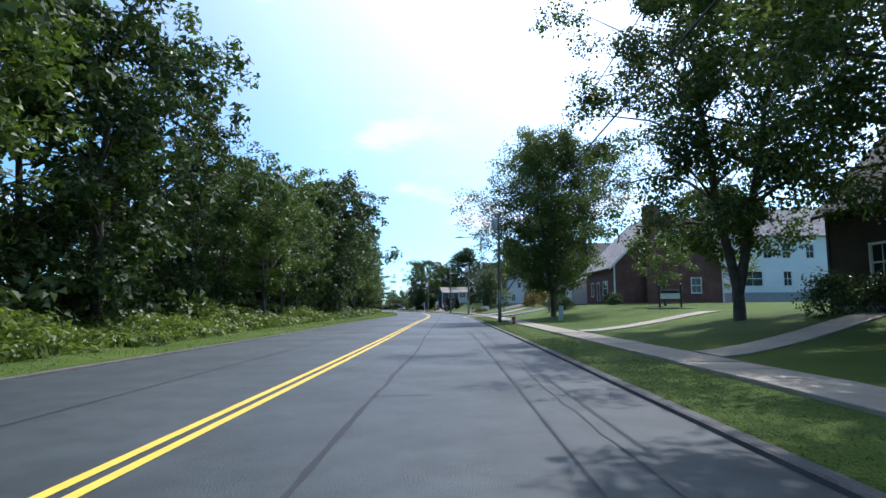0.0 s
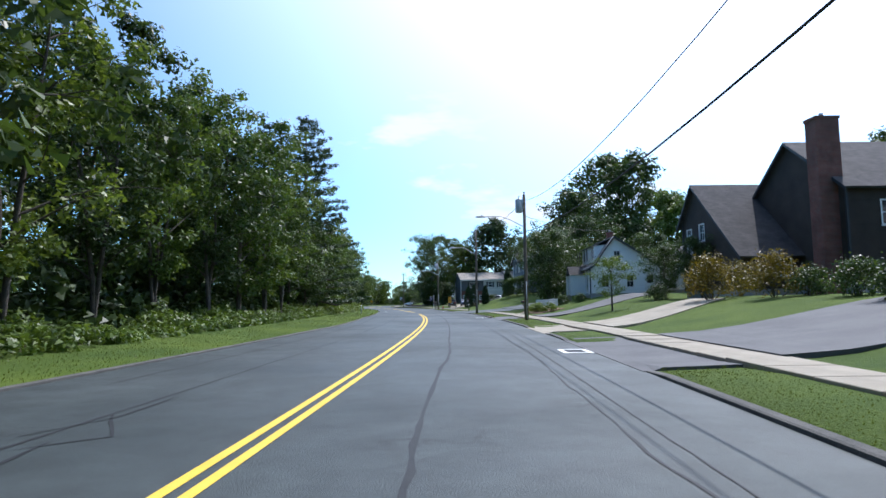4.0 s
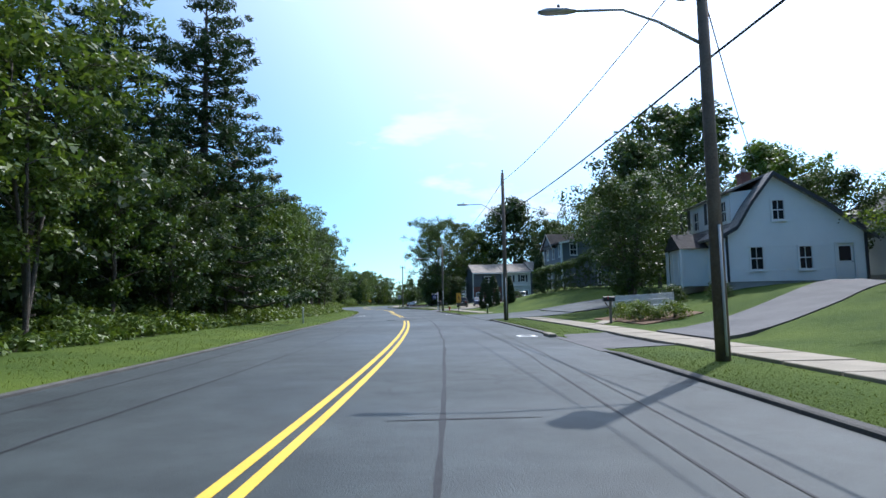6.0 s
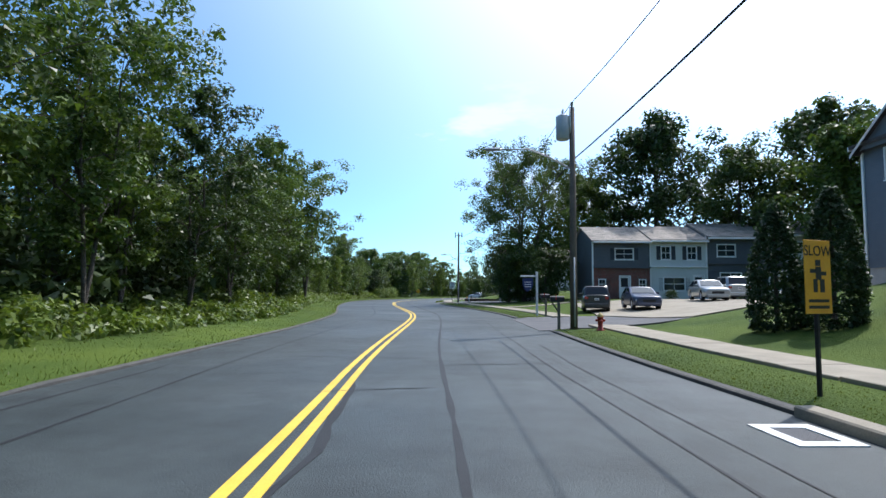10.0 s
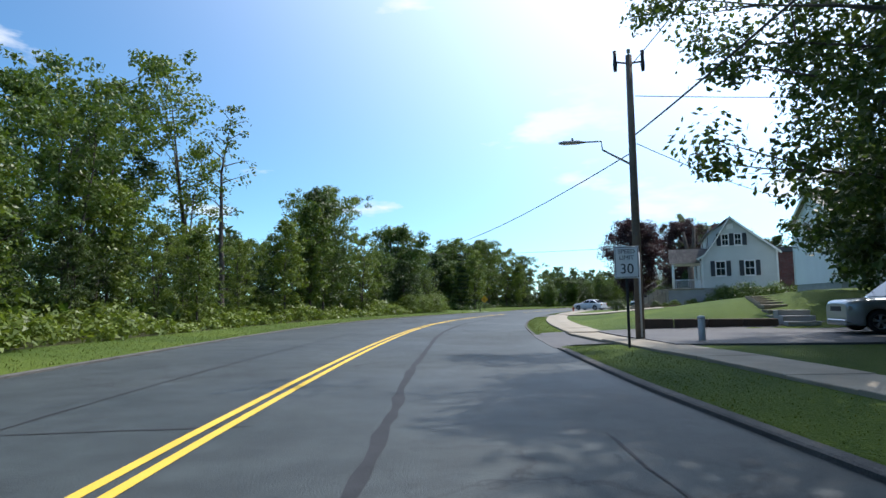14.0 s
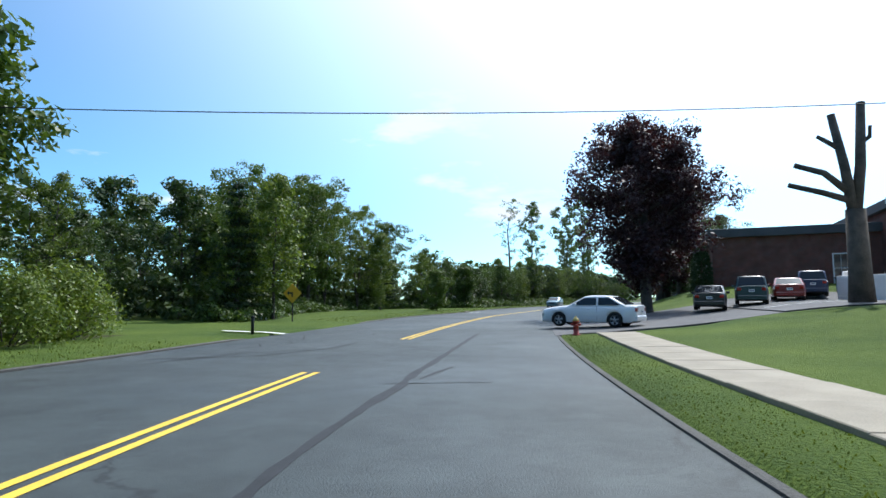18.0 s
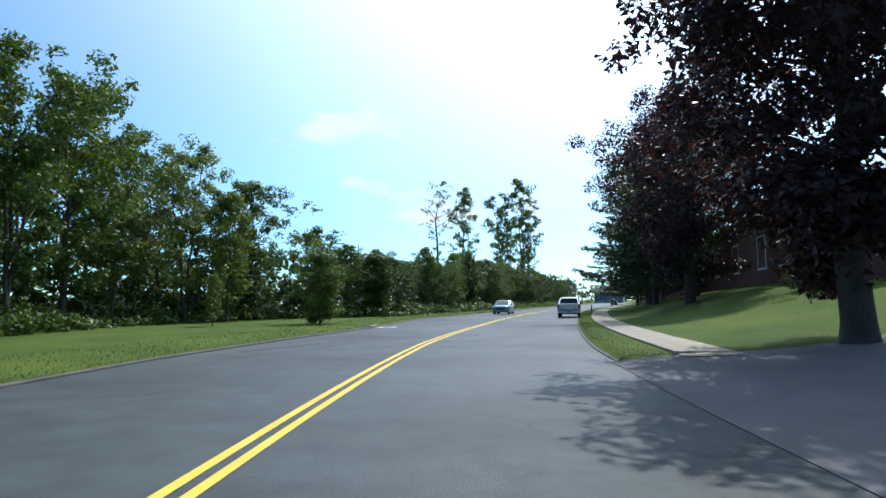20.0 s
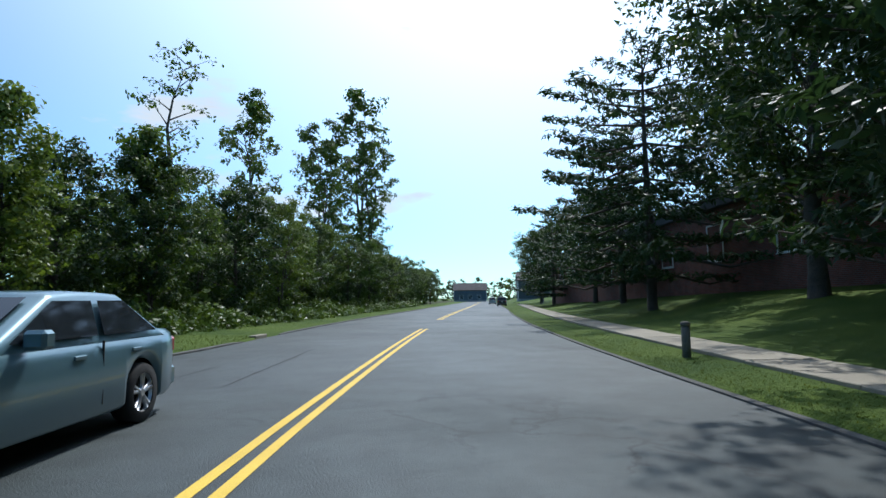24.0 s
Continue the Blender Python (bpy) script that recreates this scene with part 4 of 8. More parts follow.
def utility_pole(s, d, h=8.9, drum=False, arm=True, lamp=True, tilt=0.0, cross=False, reach=3.0, lamp_z=7.0):
    t = thing("utility_pole", pose(*spot(s, d), 0, tilt, turn_at(s)), "brown wooden utility pole" + (" with a grey transformer and a street lamp" if drum else " with a street lamp arm" if lamp else " carrying wires"), "utility pole", "utility poles")
    part("shaft", tube([(0, 0, -0.3), (0, 0, h * 0.5), (0, 0, h)], [0.14, 0.12, 0.095], 12), POLE_WOOD, t)
    bm = bmesh.new()
    insulator(bm, 0, 0, h)
    part("insulator", bm, PAINT_GREY, t)
    if cross:
        for e in (-1, 1):
            bm = tube([(0, 0, h - 0.25), (0, 0.42 * e, h - 0.2)], [0.03, 0.03], 6)
            part("bracket", bm, DARK_METAL, t)
            bm = tube([(0, 0.42 * e, h - 0.5), (0, 0.42 * e, h - 0.3), (0, 0.42 * e, h - 0.1), (0, 0.42 * e, h + 0.15)], [0.05, 0.07, 0.05, 0.06], 8)
            part("insulator", bm, DARK_METAL, t)
    else:
        bm = tube([(-0.18, 0.1, h - 1.0), (-0.2, 0.12, h - 0.6), (-0.2, 0.12, h - 0.1)], [0.025, 0.04, 0.02], 6)
        part("fuse", bm, PAINT_GREY, t)
    if drum:
        bm = tube([(-0.05, 0.36, h - 1.25), (-0.05, 0.36, h - 1.2), (-0.05, 0.36, h - 0.38), (-0.05, 0.36, h - 0.3)], [0.2, 0.25, 0.25, 0.16], 14)
        part("transformer", bm, PAINT_GREY, t, "grey transformer drum")
        bm = bmesh.new()
        for e in (-0.1, 0.1):
            add_tube(bm, [(e - 0.05, 0.36, h - 0.32), (e - 0.05, 0.36, h - 0.1)], [0.03, 0.02], 6)
        part("bushing", bm, PAINT_GREY, t)
    if lamp:
        z = lamp_z
        part("lamp_arm", tube([(0, 0.1, z - 0.7), (0, 0.9, z - 0.25), (0, reach * 0.62, z + 0.02), (0, reach, z)], [0.035, 0.03, 0.028, 0.026], 8), STEEL, t)
        bm = tube([(0, reach - 0.05, z), (0, reach + 0.15, z + 0.01), (0, reach + 0.55, z - 0.01), (0, reach + 0.72, z - 0.03)], [0.05, 0.11, 0.12, 0.05], 10)
        bmesh.ops.scale(bm, vec=(1, 1, 0.55), space=Matrix.Translation((0, 0, -z)), verts=bm.verts[:])
        head = part("lamp_head", bm, STEEL, t)
        bm = tube([(0, reach + 0.3, z + 0.05), (0, reach + 0.3, z + 0.14)], [0.035, 0.03], 8)
        part("photocell", bm, DARK_METAL, head)
    bm = tube([(-0.17, 0.0, 0.1), (-0.155, 0, 2.6)], [0.03, 0.03], 6)
    part("conduit", bm, PAINT_GREY, t)
    return t


POLES = [(-3.0, 7.1), (47.7, 7.0), (98.7, 7.0), (122.9, 6.35), (160.2, 6.6), (211.6, 7.75)]
utility_pole(*POLES[0], lamp=False)
utility_pole(*POLES[1], h=8.9, drum=True, lamp_z=7.0, reach=2.9)
utility_pole(*POLES[2], h=8.5, drum=True, lamp_z=7.0, reach=2.6)
utility_pole(*POLES[3], h=9.2, lamp_z=7.2, reach=2.2)
utility_pole(*POLES[4], h=8.2, drum=True, lamp_z=6.6, reach=2.6)
utility_pole(*POLES[5], h=8.7, cross=True, lamp_z=6.0, reach=1.5)
utility_pole(260.0, -15.6, h=9.0, lamp=False)
utility_pole(266.5, 20.2, h=8.0, lamp=False)


def wire(a, b, sag, label, r=0.014):
    n = 18
    path = []
    for i in range(n + 1):
        t = i / n
        p = Vector(a).lerp(Vector(b), t)
        p.z -= sag * 4 * t * (1 - t)
        path.append(tuple(p))
    t = part("overhead_wire", tube(path, [r] * (n + 1), 5), CABLE)
    return tagged(t, label, "wire", "overhead wires")


for (s0, d0), (s1, d1), h0, h1, sag, low in ((POLES[0], POLES[1], 8.8, 8.9, 0.9, 0.1), (POLES[1], POLES[2], 8.9, 8.6, 2.1, 1.35), (POLES[2], POLES[3], 8.6, 9.2, 0.4, 0.2), (POLES[3], POLES[4], 9.2, 8.9, 1.1, 0.5), (POLES[4], POLES[5], 8.9, 8.8, 1.3, 1.0)):
    wire(spot(s0, d0, h0 - 0.5), spot(s1, d1, h1 - 0.5), sag, "thin black power line strung between poles")
    wire(spot(s0, d0 + 0.12, h0 - 2.6), spot(s1, d1 + 0.12, h1 - 2.6), low, "thick black telephone cable strung between poles", 0.024)
wire(at(211.6, 7.75, 5.80), at(263.3, -17.2, 8.81), 1.74, "black power line crossing above the road", 0.018)
wire(spot(211.6, 7.9, 5.9), spot(236, 24, 6.2), 0.4, "service line running to a house")
wire(spot(211.6, 7.9, 7.4), spot(214, 34, 8.2), 0.4, "service line running to a house")
wire(spot(260, -15.5, 7.0), spot(266.5, 20.0, 6.7), 0.45, "black power line crossing above the road", 0.018)
wire(spot(98.7, 7.1, 7.0), spot(117, 19, 6.6), 0.35, "service line running to the white house")
wire(spot(122.9, 6.4, 7.6), spot(150, 22, 8.0), 0.35, "service line running to the blue house")


def letters(text, size, mat, parent, m, name="lettering", thick=0.002):
    cu = bpy.data.curves.new(name, "FONT")
    cu.body, cu.size, cu.align_x, cu.align_y, cu.extrude = text, size, "CENTER", "CENTER", thick
    tmp = new(name, cu)
    dg = bpy.context.evaluated_depsgraph_get()
    me = bpy.data.meshes.new_from_object(tmp.evaluated_get(dg))
    bpy.data.objects.remove(tmp)
    me.materials.clear()
    me.materials.append(mat)
    ob = new(name, me)
    ob.parent = parent
    ob.matrix_basis = m
    return ob


SIGN_WHITE = surface("sign_white", (0.72, 0.72, 0.70), (0.8, 0.8, 0.78), 3, 50, 0.45, 0)
SIGN_BLACK = surface("sign_black", (0.012, 0.012, 0.012), (0.02, 0.02, 0.02), 3, 50, 0.5, 0)
SIGN_YELLOW = surface("sign_yellow", (0.62, 0.30, 0.015), (0.75, 0.38, 0.02), 3, 40, 0.45, 0)
SIGN_RED = surface("sign_red", (0.35, 0.02, 0.02), (0.45, 0.03, 0.03), 3, 40, 0.45, 0)
SIGN_BLUE = surface("sign_blue", (0.03, 0.05, 0.14), (0.05, 0.07, 0.2), 3, 40, 0.45, 0)
FACE = pose(0, 0, 0, 90, 0, -90)


def sign_post(s, d, w, h, low, label, mat, turn=0.0, post=0.03, post_mat=None, lean=0.0, diamond=False):
    """A post with a plate that faces the traffic coming along the road."""
    t = thing("road_sign", pose(*spot(s, d), 0, lean, turn_at(s) + turn), label, "road sign")
    part("post", box(-post, -post, -0.3, post, post, low + h * (1.0 if not diamond else 0.7), 0.006), post_mat or DARK_METAL, t)
    bm = box(-0.006, -w / 2, -h / 2, 0.006, w / 2, h / 2, 0.004)
    plate = part("plate", bm, mat, t)
    plate.matrix_basis = pose(-post - 0.01, 0, low + h / 2, 45 if diamond else 0, 0, 0)
    return t, plate


# speed limit
t, plate = sign_post(209.0, 6.75, 0.62, 0.82, 1.75, "white rectangular speed limit 30 sign on a steel post", SIGN_WHITE)
for txt, z, size in (("SPEED", 0.27, 0.16), ("LIMIT", 0.11, 0.16), ("30", -0.18, 0.36)):
    letters(txt, size, SIGN_BLACK, plate, pose(-0.009, 0, z) @ FACE)
bm = bmesh.new()
for y0, z0, y1, z1 in ((-0.29, -0.39, 0.29, -0.375), (-0.29, 0.375, 0.29, 0.39), (-0.29, -0.375, -0.277, 0.375), (0.277, -0.375, 0.29, 0.375)):
    add_box(bm, -0.0085, y0, z0, -0.0065, y1, z1)
part("border", bm, SIGN_BLACK, plate)

# slow, children
t, plate = sign_post(146.2, 6.55, 0.52, 0.95, 1.05, "yellow SLOW warning sign with a walking figure on a thin post", SIGN_YELLOW, turn=22, lean=0.0, post=0.025)
letters("SLOW", 0.19, SIGN_BLACK, plate, pose(-0.009, 0, 0.33) @ FACE)
bm = bmesh.new()
for y0, z0, y1, z1 in ((-0.05, 0.14, 0.05, 0.22), (-0.06, -0.04, 0.05, 0.13), (-0.12, -0.2, -0.03, -0.03), (0.02, -0.2, 0.1, -0.03), (-0.16, 0.02, -0.06, 0.07), (0.05, 0.05, 0.16, 0.1)):
    add_box(bm, -0.0095, y0, z0, -0.0065, y1, z1)
part("figure", bm, SIGN_BLACK, plate)
bm = bmesh.new()
add_box(bm, -0.0095, -0.2, -0.33, -0.0065, 0.2, -0.29)
add_box(bm, -0.0095, -0.2, -0.41, -0.0065, 0.2, -0.37)
part("bar", bm, SIGN_BLACK, plate)

# bend ahead
t, plate = sign_post(275.5, -9.2, 0.76, 0.76, 1.15, "orange diamond warning sign with a black arrow, by the wood", SIGN_YELLOW, diamond=True)
bm = bmesh.new()
add_box(bm, -0.0095, -0.03, -0.2, -0.0065, 0.05, 0.06)
add_box(bm, -0.0094, 0.05, -0.02, -0.0065, 0.2, 0.06)
v = [bm.verts.new(p) for p in ((-0.0095, 0.2, -0.1), (-0.0095, 0.32, 0.02), (-0.0095, 0.2, 0.14))]
bm.faces.new(v)
arrow = part("arrow", bm, SIGN_BLACK, plate)
arrow.matrix_basis = pose(0, 0, 0, -45, 0, 0)

# townhouse sign, shield on a white post
t = thing("hanging_sign", pose(*spot(172.0, 7.2), 0, 0, turn_at(172)), "white post with a hanging dark shield-shaped sign", "sign")
part("post", box(-0.06, -0.06, -0.3, 0.06, 0.06, 2.5, 0.01), WHITE_PAINT, t)
part("arm", box(-0.04, 0.0, 2.2, 0.04, 0.95, 2.28, 0.01), WHITE_PAINT, t)
bm = bmesh.new()
pts = [(-0.3, 0.34), (0.3, 0.34), (0.3, -0.05), (0.2, -0.28), (0.0, -0.42), (-0.2, -0.28), (-0.3, -0.05)]
f = bm.faces.new([bm.verts.new((0, 0.52 + y, 1.78 + z)) for y, z in pts])
bmesh.ops.solidify(bm, geom=[f], thickness=0.03)
shield = part("shield", bm, SIGN_BLUE, t, "dark blue shield")
bm = bmesh.new()
for k in range(3):
    add_box(bm, -0.045, 0.34, 1.62 + 0.13 * k, -0.03, 0.7, 1.66 + 0.13 * k)
part("bar", bm, SIGN_WHITE, shield)


def hydrant(s, d, body, cap, label):
    t = thing("fire_hydrant", stand(s, d, 0, 0.84), label, "fire hydrant")
    part("barrel", tube([(0, 0, -0.1), (0, 0, 0.04), (0, 0, 0.05), (0, 0, 0.5), (0, 0, 0.51), (0, 0, 0.56)], [0.17, 0.17, 0.105, 0.105, 0.14, 0.14], 14), body, t)
    part("bonnet", tube([(0, 0, 0.56), (0, 0, 0.62), (0, 0, 0.69), (0, 0, 0.71), (0, 0, 0.76)], [0.135, 0.125, 0.06, 0.03, 0.03], 14), cap, t, "painted bonnet")
    for e in (-1, 1):
        part("nozzle", tube([(0, 0.09 * e, 0.42), (0, 0.19 * e, 0.42), (0, 0.2 * e, 0.42)], [0.055, 0.055, 0.03], 10), body, t)
    part("nozzle", tube([(-0.09, 0, 0.38), (-0.2, 0, 0.38), (-0.22, 0, 0.38)], [0.07, 0.07, 0.03], 10), body, t)
    return t


RED = surface("hydrant_red", (0.25, 0.02, 0.015), (0.4, 0.045, 0.03), 4, 40, 0.55, 0.1)
BUFF = surface("hydrant_buff", (0.5, 0.36, 0.1), (0.62, 0.48, 0.18), 4, 40, 0.55, 0.1)
hydrant(41.7, 7.45, RED, BUFF, "red fire hydrant with a buff cap on the verge")
hydrant(159.2, 7.3, RED, BUFF, "red fire hydrant with a buff cap beside the pole")
hydrant(265.6, 5.35, RED, BUFF, "red fire hydrant with a yellow cap at the kerb corner")


def bollard(s, d, h, r, mat, cap, label):
    t = thing("bollard", stand(s, d), label, "post")
    part("shaft", tube([(0, 0, -0.2), (0, 0, h * 0.96), (0, 0, h)], [r, r, r * 0.8], 12), mat, t)
    part("cap", tube([(0, 0, h), (0, 0, h + 0.07), (0, 0, h + 0.09)], [r * 1.1, r * 1.1, r * 0.5], 12), cap, t)
    return t


POST_WOOD = surface("post_wood", (0.12, 0.11, 0.09), (0.24, 0.22, 0.18), 2, 30, 0.9, 0.4)
bollard(124.8, -6.3, 0.9, 0.06, surface("aged_white", (0.45, 0.45, 0.42), (0.62, 0.62, 0.58), 2, 30, 0.7, 0.1), WHITE_PAINT, "grey white round marker post in the verge")
bollard(139.5, 8.1, 0.75, 0.075, surface("drab_green", (0.10, 0.13, 0.06), (0.16, 0.19, 0.09), 2, 30, 0.6, 0.1), WHITE_PAINT, "green marker post with a white cap on the lawn")
bollard(209.9, 8.9, 0.62, 0.09, PAINT_GREY, PAINT_GREY, "short grey post beside the driveway")
bollard(266.0, -6.3, 0.6, 0.06, DARK_METAL, DARK_METAL, "short black post at the corner of the lane")
bollard(340.6, 6.5, 0.62, 0.085, POST_WOOD, POST_WOOD, "short weathered wooden post beside the pavement")

# utility cabinet, mailboxes
t = thing("utility_cabinet", stand(43.5, 11.2), "pale grey-green metal utility cabinet on the lawn", "cabinet")
CAB = surface("cabinet_green", (0.33, 0.40, 0.38), (0.42, 0.5, 0.47), 2, 30, 0.5, 0.05)
part("body", box(-0.15, -0.15, -0.2, 0.15, 0.15, 1.06, 0.02), CAB, t)
part("lid", box(-0.17, -0.17, 1.06, 0.17, 0.17, 1.12, 0.02), CAB, t)
part("door", box(-0.165, -0.12, 0.1, -0.15, 0.12, 0.98, 0.005), CAB, t)


def mailbox(s, d, label, mat=None):
    t = thing("mailbox", pose(*spot(s, d), 0, 0, turn_at(s) + 90), label, "mailbox")
    part("post", box(-0.05, -0.05, -0.3, 0.05, 0.05, 1.0, 0.008), POST_WOOD, t)
    part("brace", tube([(0, 0, 0.6), (0.25, 0, 0.98)], [0.03, 0.03], 6), POST_WOOD, t)
    bm = bmesh.new()
    prof = [(-0.09, 0), (0.09, 0), (0.09, 0.13)] + [(0.09 * math.cos(a), 0.13 + 0.09 * math.sin(a)) for a in np.linspace(0.3, 2.84, 7)] + [(-0.09, 0.13)]
    r0 = [bm.verts.new((-0.2, y, 1.0 + z)) for y, z in prof]
    r1 = [bm.verts.new((0.32, y, 1.0 + z)) for y, z in prof]
    for k in range(len(prof)):
        bm.faces.new((r0[k], r0[(k + 1) % len(prof)], r1[(k + 1) % len(prof)], r1[k]))
    bm.faces.new(r0[::-1])
    bm.faces.new(r1)
    body = part("box", bm, mat or DARK_METAL, t)
    part("flag", box(0.1, 0.092, 1.08, 0.13, 0.1, 1.28), SIGN_RED, body, "red flag")
    return t


mailbox(161.0, 6.2, "dark metal mailbox on a wooden post at the kerb")
mailbox(113.6, 9.6, "black mailbox on a wooden post beside the flower bed")
mailbox(171.5, 7.6, "small dark mailbox by the parking entrance")


def lantern_post(s, d, h, label, lights=1, ornate=True):
    t = thing("street_lamp", stand(s, d), label, "street lamp")
    part("shaft", tube([(0, 0, -0.2), (0, 0, 0.5), (0, 0, 0.52), (0, 0, h)], [0.09, 0.08, 0.05, 0.04], 10), DARK_METAL, t)
    part("lantern", tube([(0, 0, h), (0, 0, h + 0.05), (0, 0, h + 0.45), (0, 0, h + 0.47)], [0.06, 0.13, 0.19, 0.2], 8), surface("lantern_glass", (0.25, 0.25, 0.22), (0.35, 0.35, 0.3), 3, 30, 0.2, 0), t)
    part("cap", tube([(0, 0, h + 0.47), (0, 0, h + 0.52), (0, 0, h + 0.7), (0, 0, h + 0.78)], [0.24, 0.2, 0.05, 0.02], 8), DARK_METAL, t)
    part("arm", tube([(0, -0.18, h - 0.05), (0, 0, h + 0.01), (0, 0.18, h - 0.05)], [0.02, 0.02, 0.02], 6), DARK_METAL, t)
    return t


lantern_post(337.3, -12.4, 5.8, "black lamp post with a lantern head on the verge")
lantern_post(287.0, 25.0, 5.4, "black lamp post with a lantern at the parking lot")
lantern_post(176, 25.2, 4.4, "black lamp post with a lantern before the townhouses")
for s0, d0, h0 in ((331, -13.2, 5.5), (300, -24, 6.5), (326, -16, 7.0)):
    t = thing("bare_pole", stand(s0, d0), "thin grey wooden pole among the bushes", "pole")
    part("shaft", tube([(0, 0, -0.2), (0.02, 0, h0)], [0.08, 0.05], 8), POLE_WOOD, t)
t = thing("yard_sign", stand(43.0, 19.2, 60), "dark wooden yard sign between two posts with a white board", "sign")
for e in (-0.75, 0.75):
    part("post", box(e - 0.06, -0.06, -0.3, e + 0.06, 0.06, 1.7, 0.01), DARK_METAL, t)
    part("finial", tube([(e, 0, 1.7), (e, 0, 1.76), (e, 0, 1.86)], [0.09, 0.1, 0.03], 8), DARK_METAL, t)
part("board", box(-0.69, -0.03, 0.75, 0.69, 0.03, 1.15, 0.01), WHITE_PAINT, t, "white board with worn lettering")
part("planter", box(-0.6, -0.1, 1.15, 0.6, 0.1, 1.4, 0.03), DARK_METAL, t)
bm = bmesh.new()
add_tube(bm, [(1.6 * math.cos(a), 0.9 * math.sin(a), 0.03) for a in np.linspace(0, 6.2832, 33)], [0.07] * 33, 6, False)
tb = part("bed_edging", bm, CONCRETE)
tb.matrix_basis = stand(43.0, 19.2, 60, 1.0, 0.02)
tagged(tb, "oval pale stone edging of a small lawn bed", "edging")

# ---- houses ----
SIDING_W = surface("white_siding", (0.74, 0.75, 0.74), (0.83, 0.84, 0.83), 0.5, 25, 0.6, 0.06)
SIDING_G = surface("grey_siding", (0.50, 0.52, 0.50), (0.60, 0.62, 0.60), 0.5, 25, 0.6, 0.06)
SIDING_B = surface("blue_grey_siding", (0.085, 0.10, 0.12), (0.13, 0.15, 0.175), 0.5, 25, 0.6, 0.06)
SIDING_D = surface("charcoal_siding", (0.07, 0.075, 0.085), (0.10, 0.108, 0.12), 0.5, 25, 0.6, 0.06)
BROWN = surface("brown_shingle", (0.032, 0.023, 0.018), (0.062, 0.044, 0.034), 0.8, 25, 0.85, 0.4)
FOUND = surface("foundation", (0.30, 0.30, 0.29), (0.42, 0.41, 0.39), 0.8, 30, 0.9, 0.3)
# also colours the near-black boxes added inside the buildings
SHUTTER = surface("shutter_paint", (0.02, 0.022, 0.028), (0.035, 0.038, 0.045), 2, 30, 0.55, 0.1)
TRIM = WHITE_PAINT


def coursed(name, c0, c1, mortar, bw, bh, off=0.5, rough=0.9, gap=0.012, bump=0.5):
    """Courses of brick or shingle in the wall's own upright plane."""
    m = bpy.data.materials.new(name)
    m.use_nodes = True
    nt = m.node_tree
    b = nt.nodes["Principled BSDF"]
    co = nt.nodes.new("ShaderNodeTexCoord").outputs["Object"]
    sep = nt.nodes.new("ShaderNodeSeparateXYZ")
    nt.links.new(co, sep.inputs[0])
    add = nt.nodes.new("ShaderNodeMath")
    nt.links.new(sep.outputs[0], add.inputs[0])
    nt.links.new(sep.outputs[1], add.inputs[1])
    com = nt.nodes.new("ShaderNodeCombineXYZ")
    nt.links.new(add.outputs[0], com.inputs[0])
    nt.links.new(sep.outputs[2], com.inputs[1])
    br = nt.nodes.new("ShaderNodeTexBrick")
    br.offset = off
    br.inputs["Scale"].default_value = 1.0
    br.inputs["Brick Width"].default_value, br.inputs["Row Height"].default_value = bw, bh
    br.inputs["Mortar Size"].default_value = gap
    br.inputs["Color1"].default_value, br.inputs["Color2"].default_value, br.inputs["Mortar"].default_value = (*c0, 1), (*c1, 1), (*mortar, 1)
    nt.links.new(com.outputs[0], br.inputs["Vector"])
    ns = nt.nodes.new("ShaderNodeTexNoise")
    ns.inputs["Scale"].default_value, ns.inputs["Detail"].default_value = 1.2, 5
    nt.links.new(co, ns.inputs["Vector"])
    mx = nt.nodes.new("ShaderNodeMix")
    mx.data_type, mx.blend_type = "RGBA", "MULTIPLY"
    mx.inputs[0].default_value = 0.7
    nt.links.new(br.outputs[0], mx.inputs[6])
    nt.links.new(ramp_between(nt, ns.outputs[0], (0.55, 0.55, 0.55), (1.25, 1.2, 1.2), 0.3, 0.7), mx.inputs[7])
    nt.links.new(mx.outputs[2], b.inputs["Base Color"])
    b.inputs["Roughness"].default_value = rough
    bp = nt.nodes.new("ShaderNodeBump")
    bp.inputs["Strength"].default_value, bp.inputs["Distance"].default_value, bp.invert = bump, 0.01, True
    nt.links.new(br.outputs["Fac"], bp.inputs["Height"])
    nt.links.new(bp.outputs[0], b.inputs["Normal"])
    return m


BRICK = coursed("red_brick", (0.15, 0.038, 0.026), (0.23, 0.062, 0.042), (0.17, 0.14, 0.12), 0.22, 0.075)
ROOF_G = coursed("grey_shingles", (0.20, 0.195, 0.185), (0.28, 0.27, 0.255), (0.1, 0.1, 0.1), 0.3, 0.09, gap=0.008)
ROOF_D = coursed("dark_shingles", (0.045, 0.043, 0.045), (0.075, 0.07, 0.07), (0.03, 0.03, 0.03), 0.3, 0.09, gap=0.008)
ROOF_T = coursed("tan_shingles", (0.26, 0.235, 0.2), (0.36, 0.33, 0.28), (0.15, 0.14, 0.12), 0.3, 0.09, gap=0.008)


def glass_mat():
    m = bpy.data.materials.new("window_glass")
    m.use_nodes = True
    b = m.node_tree.nodes["Principled BSDF"]
    b.inputs["Base Color"].default_value = (0.02, 0.025, 0.03, 1)
    b.inputs["Roughness"].default_value, b.inputs["Specular IOR Level"].default_value = 0.05, 0.45
    return m


GLASS = glass_mat()
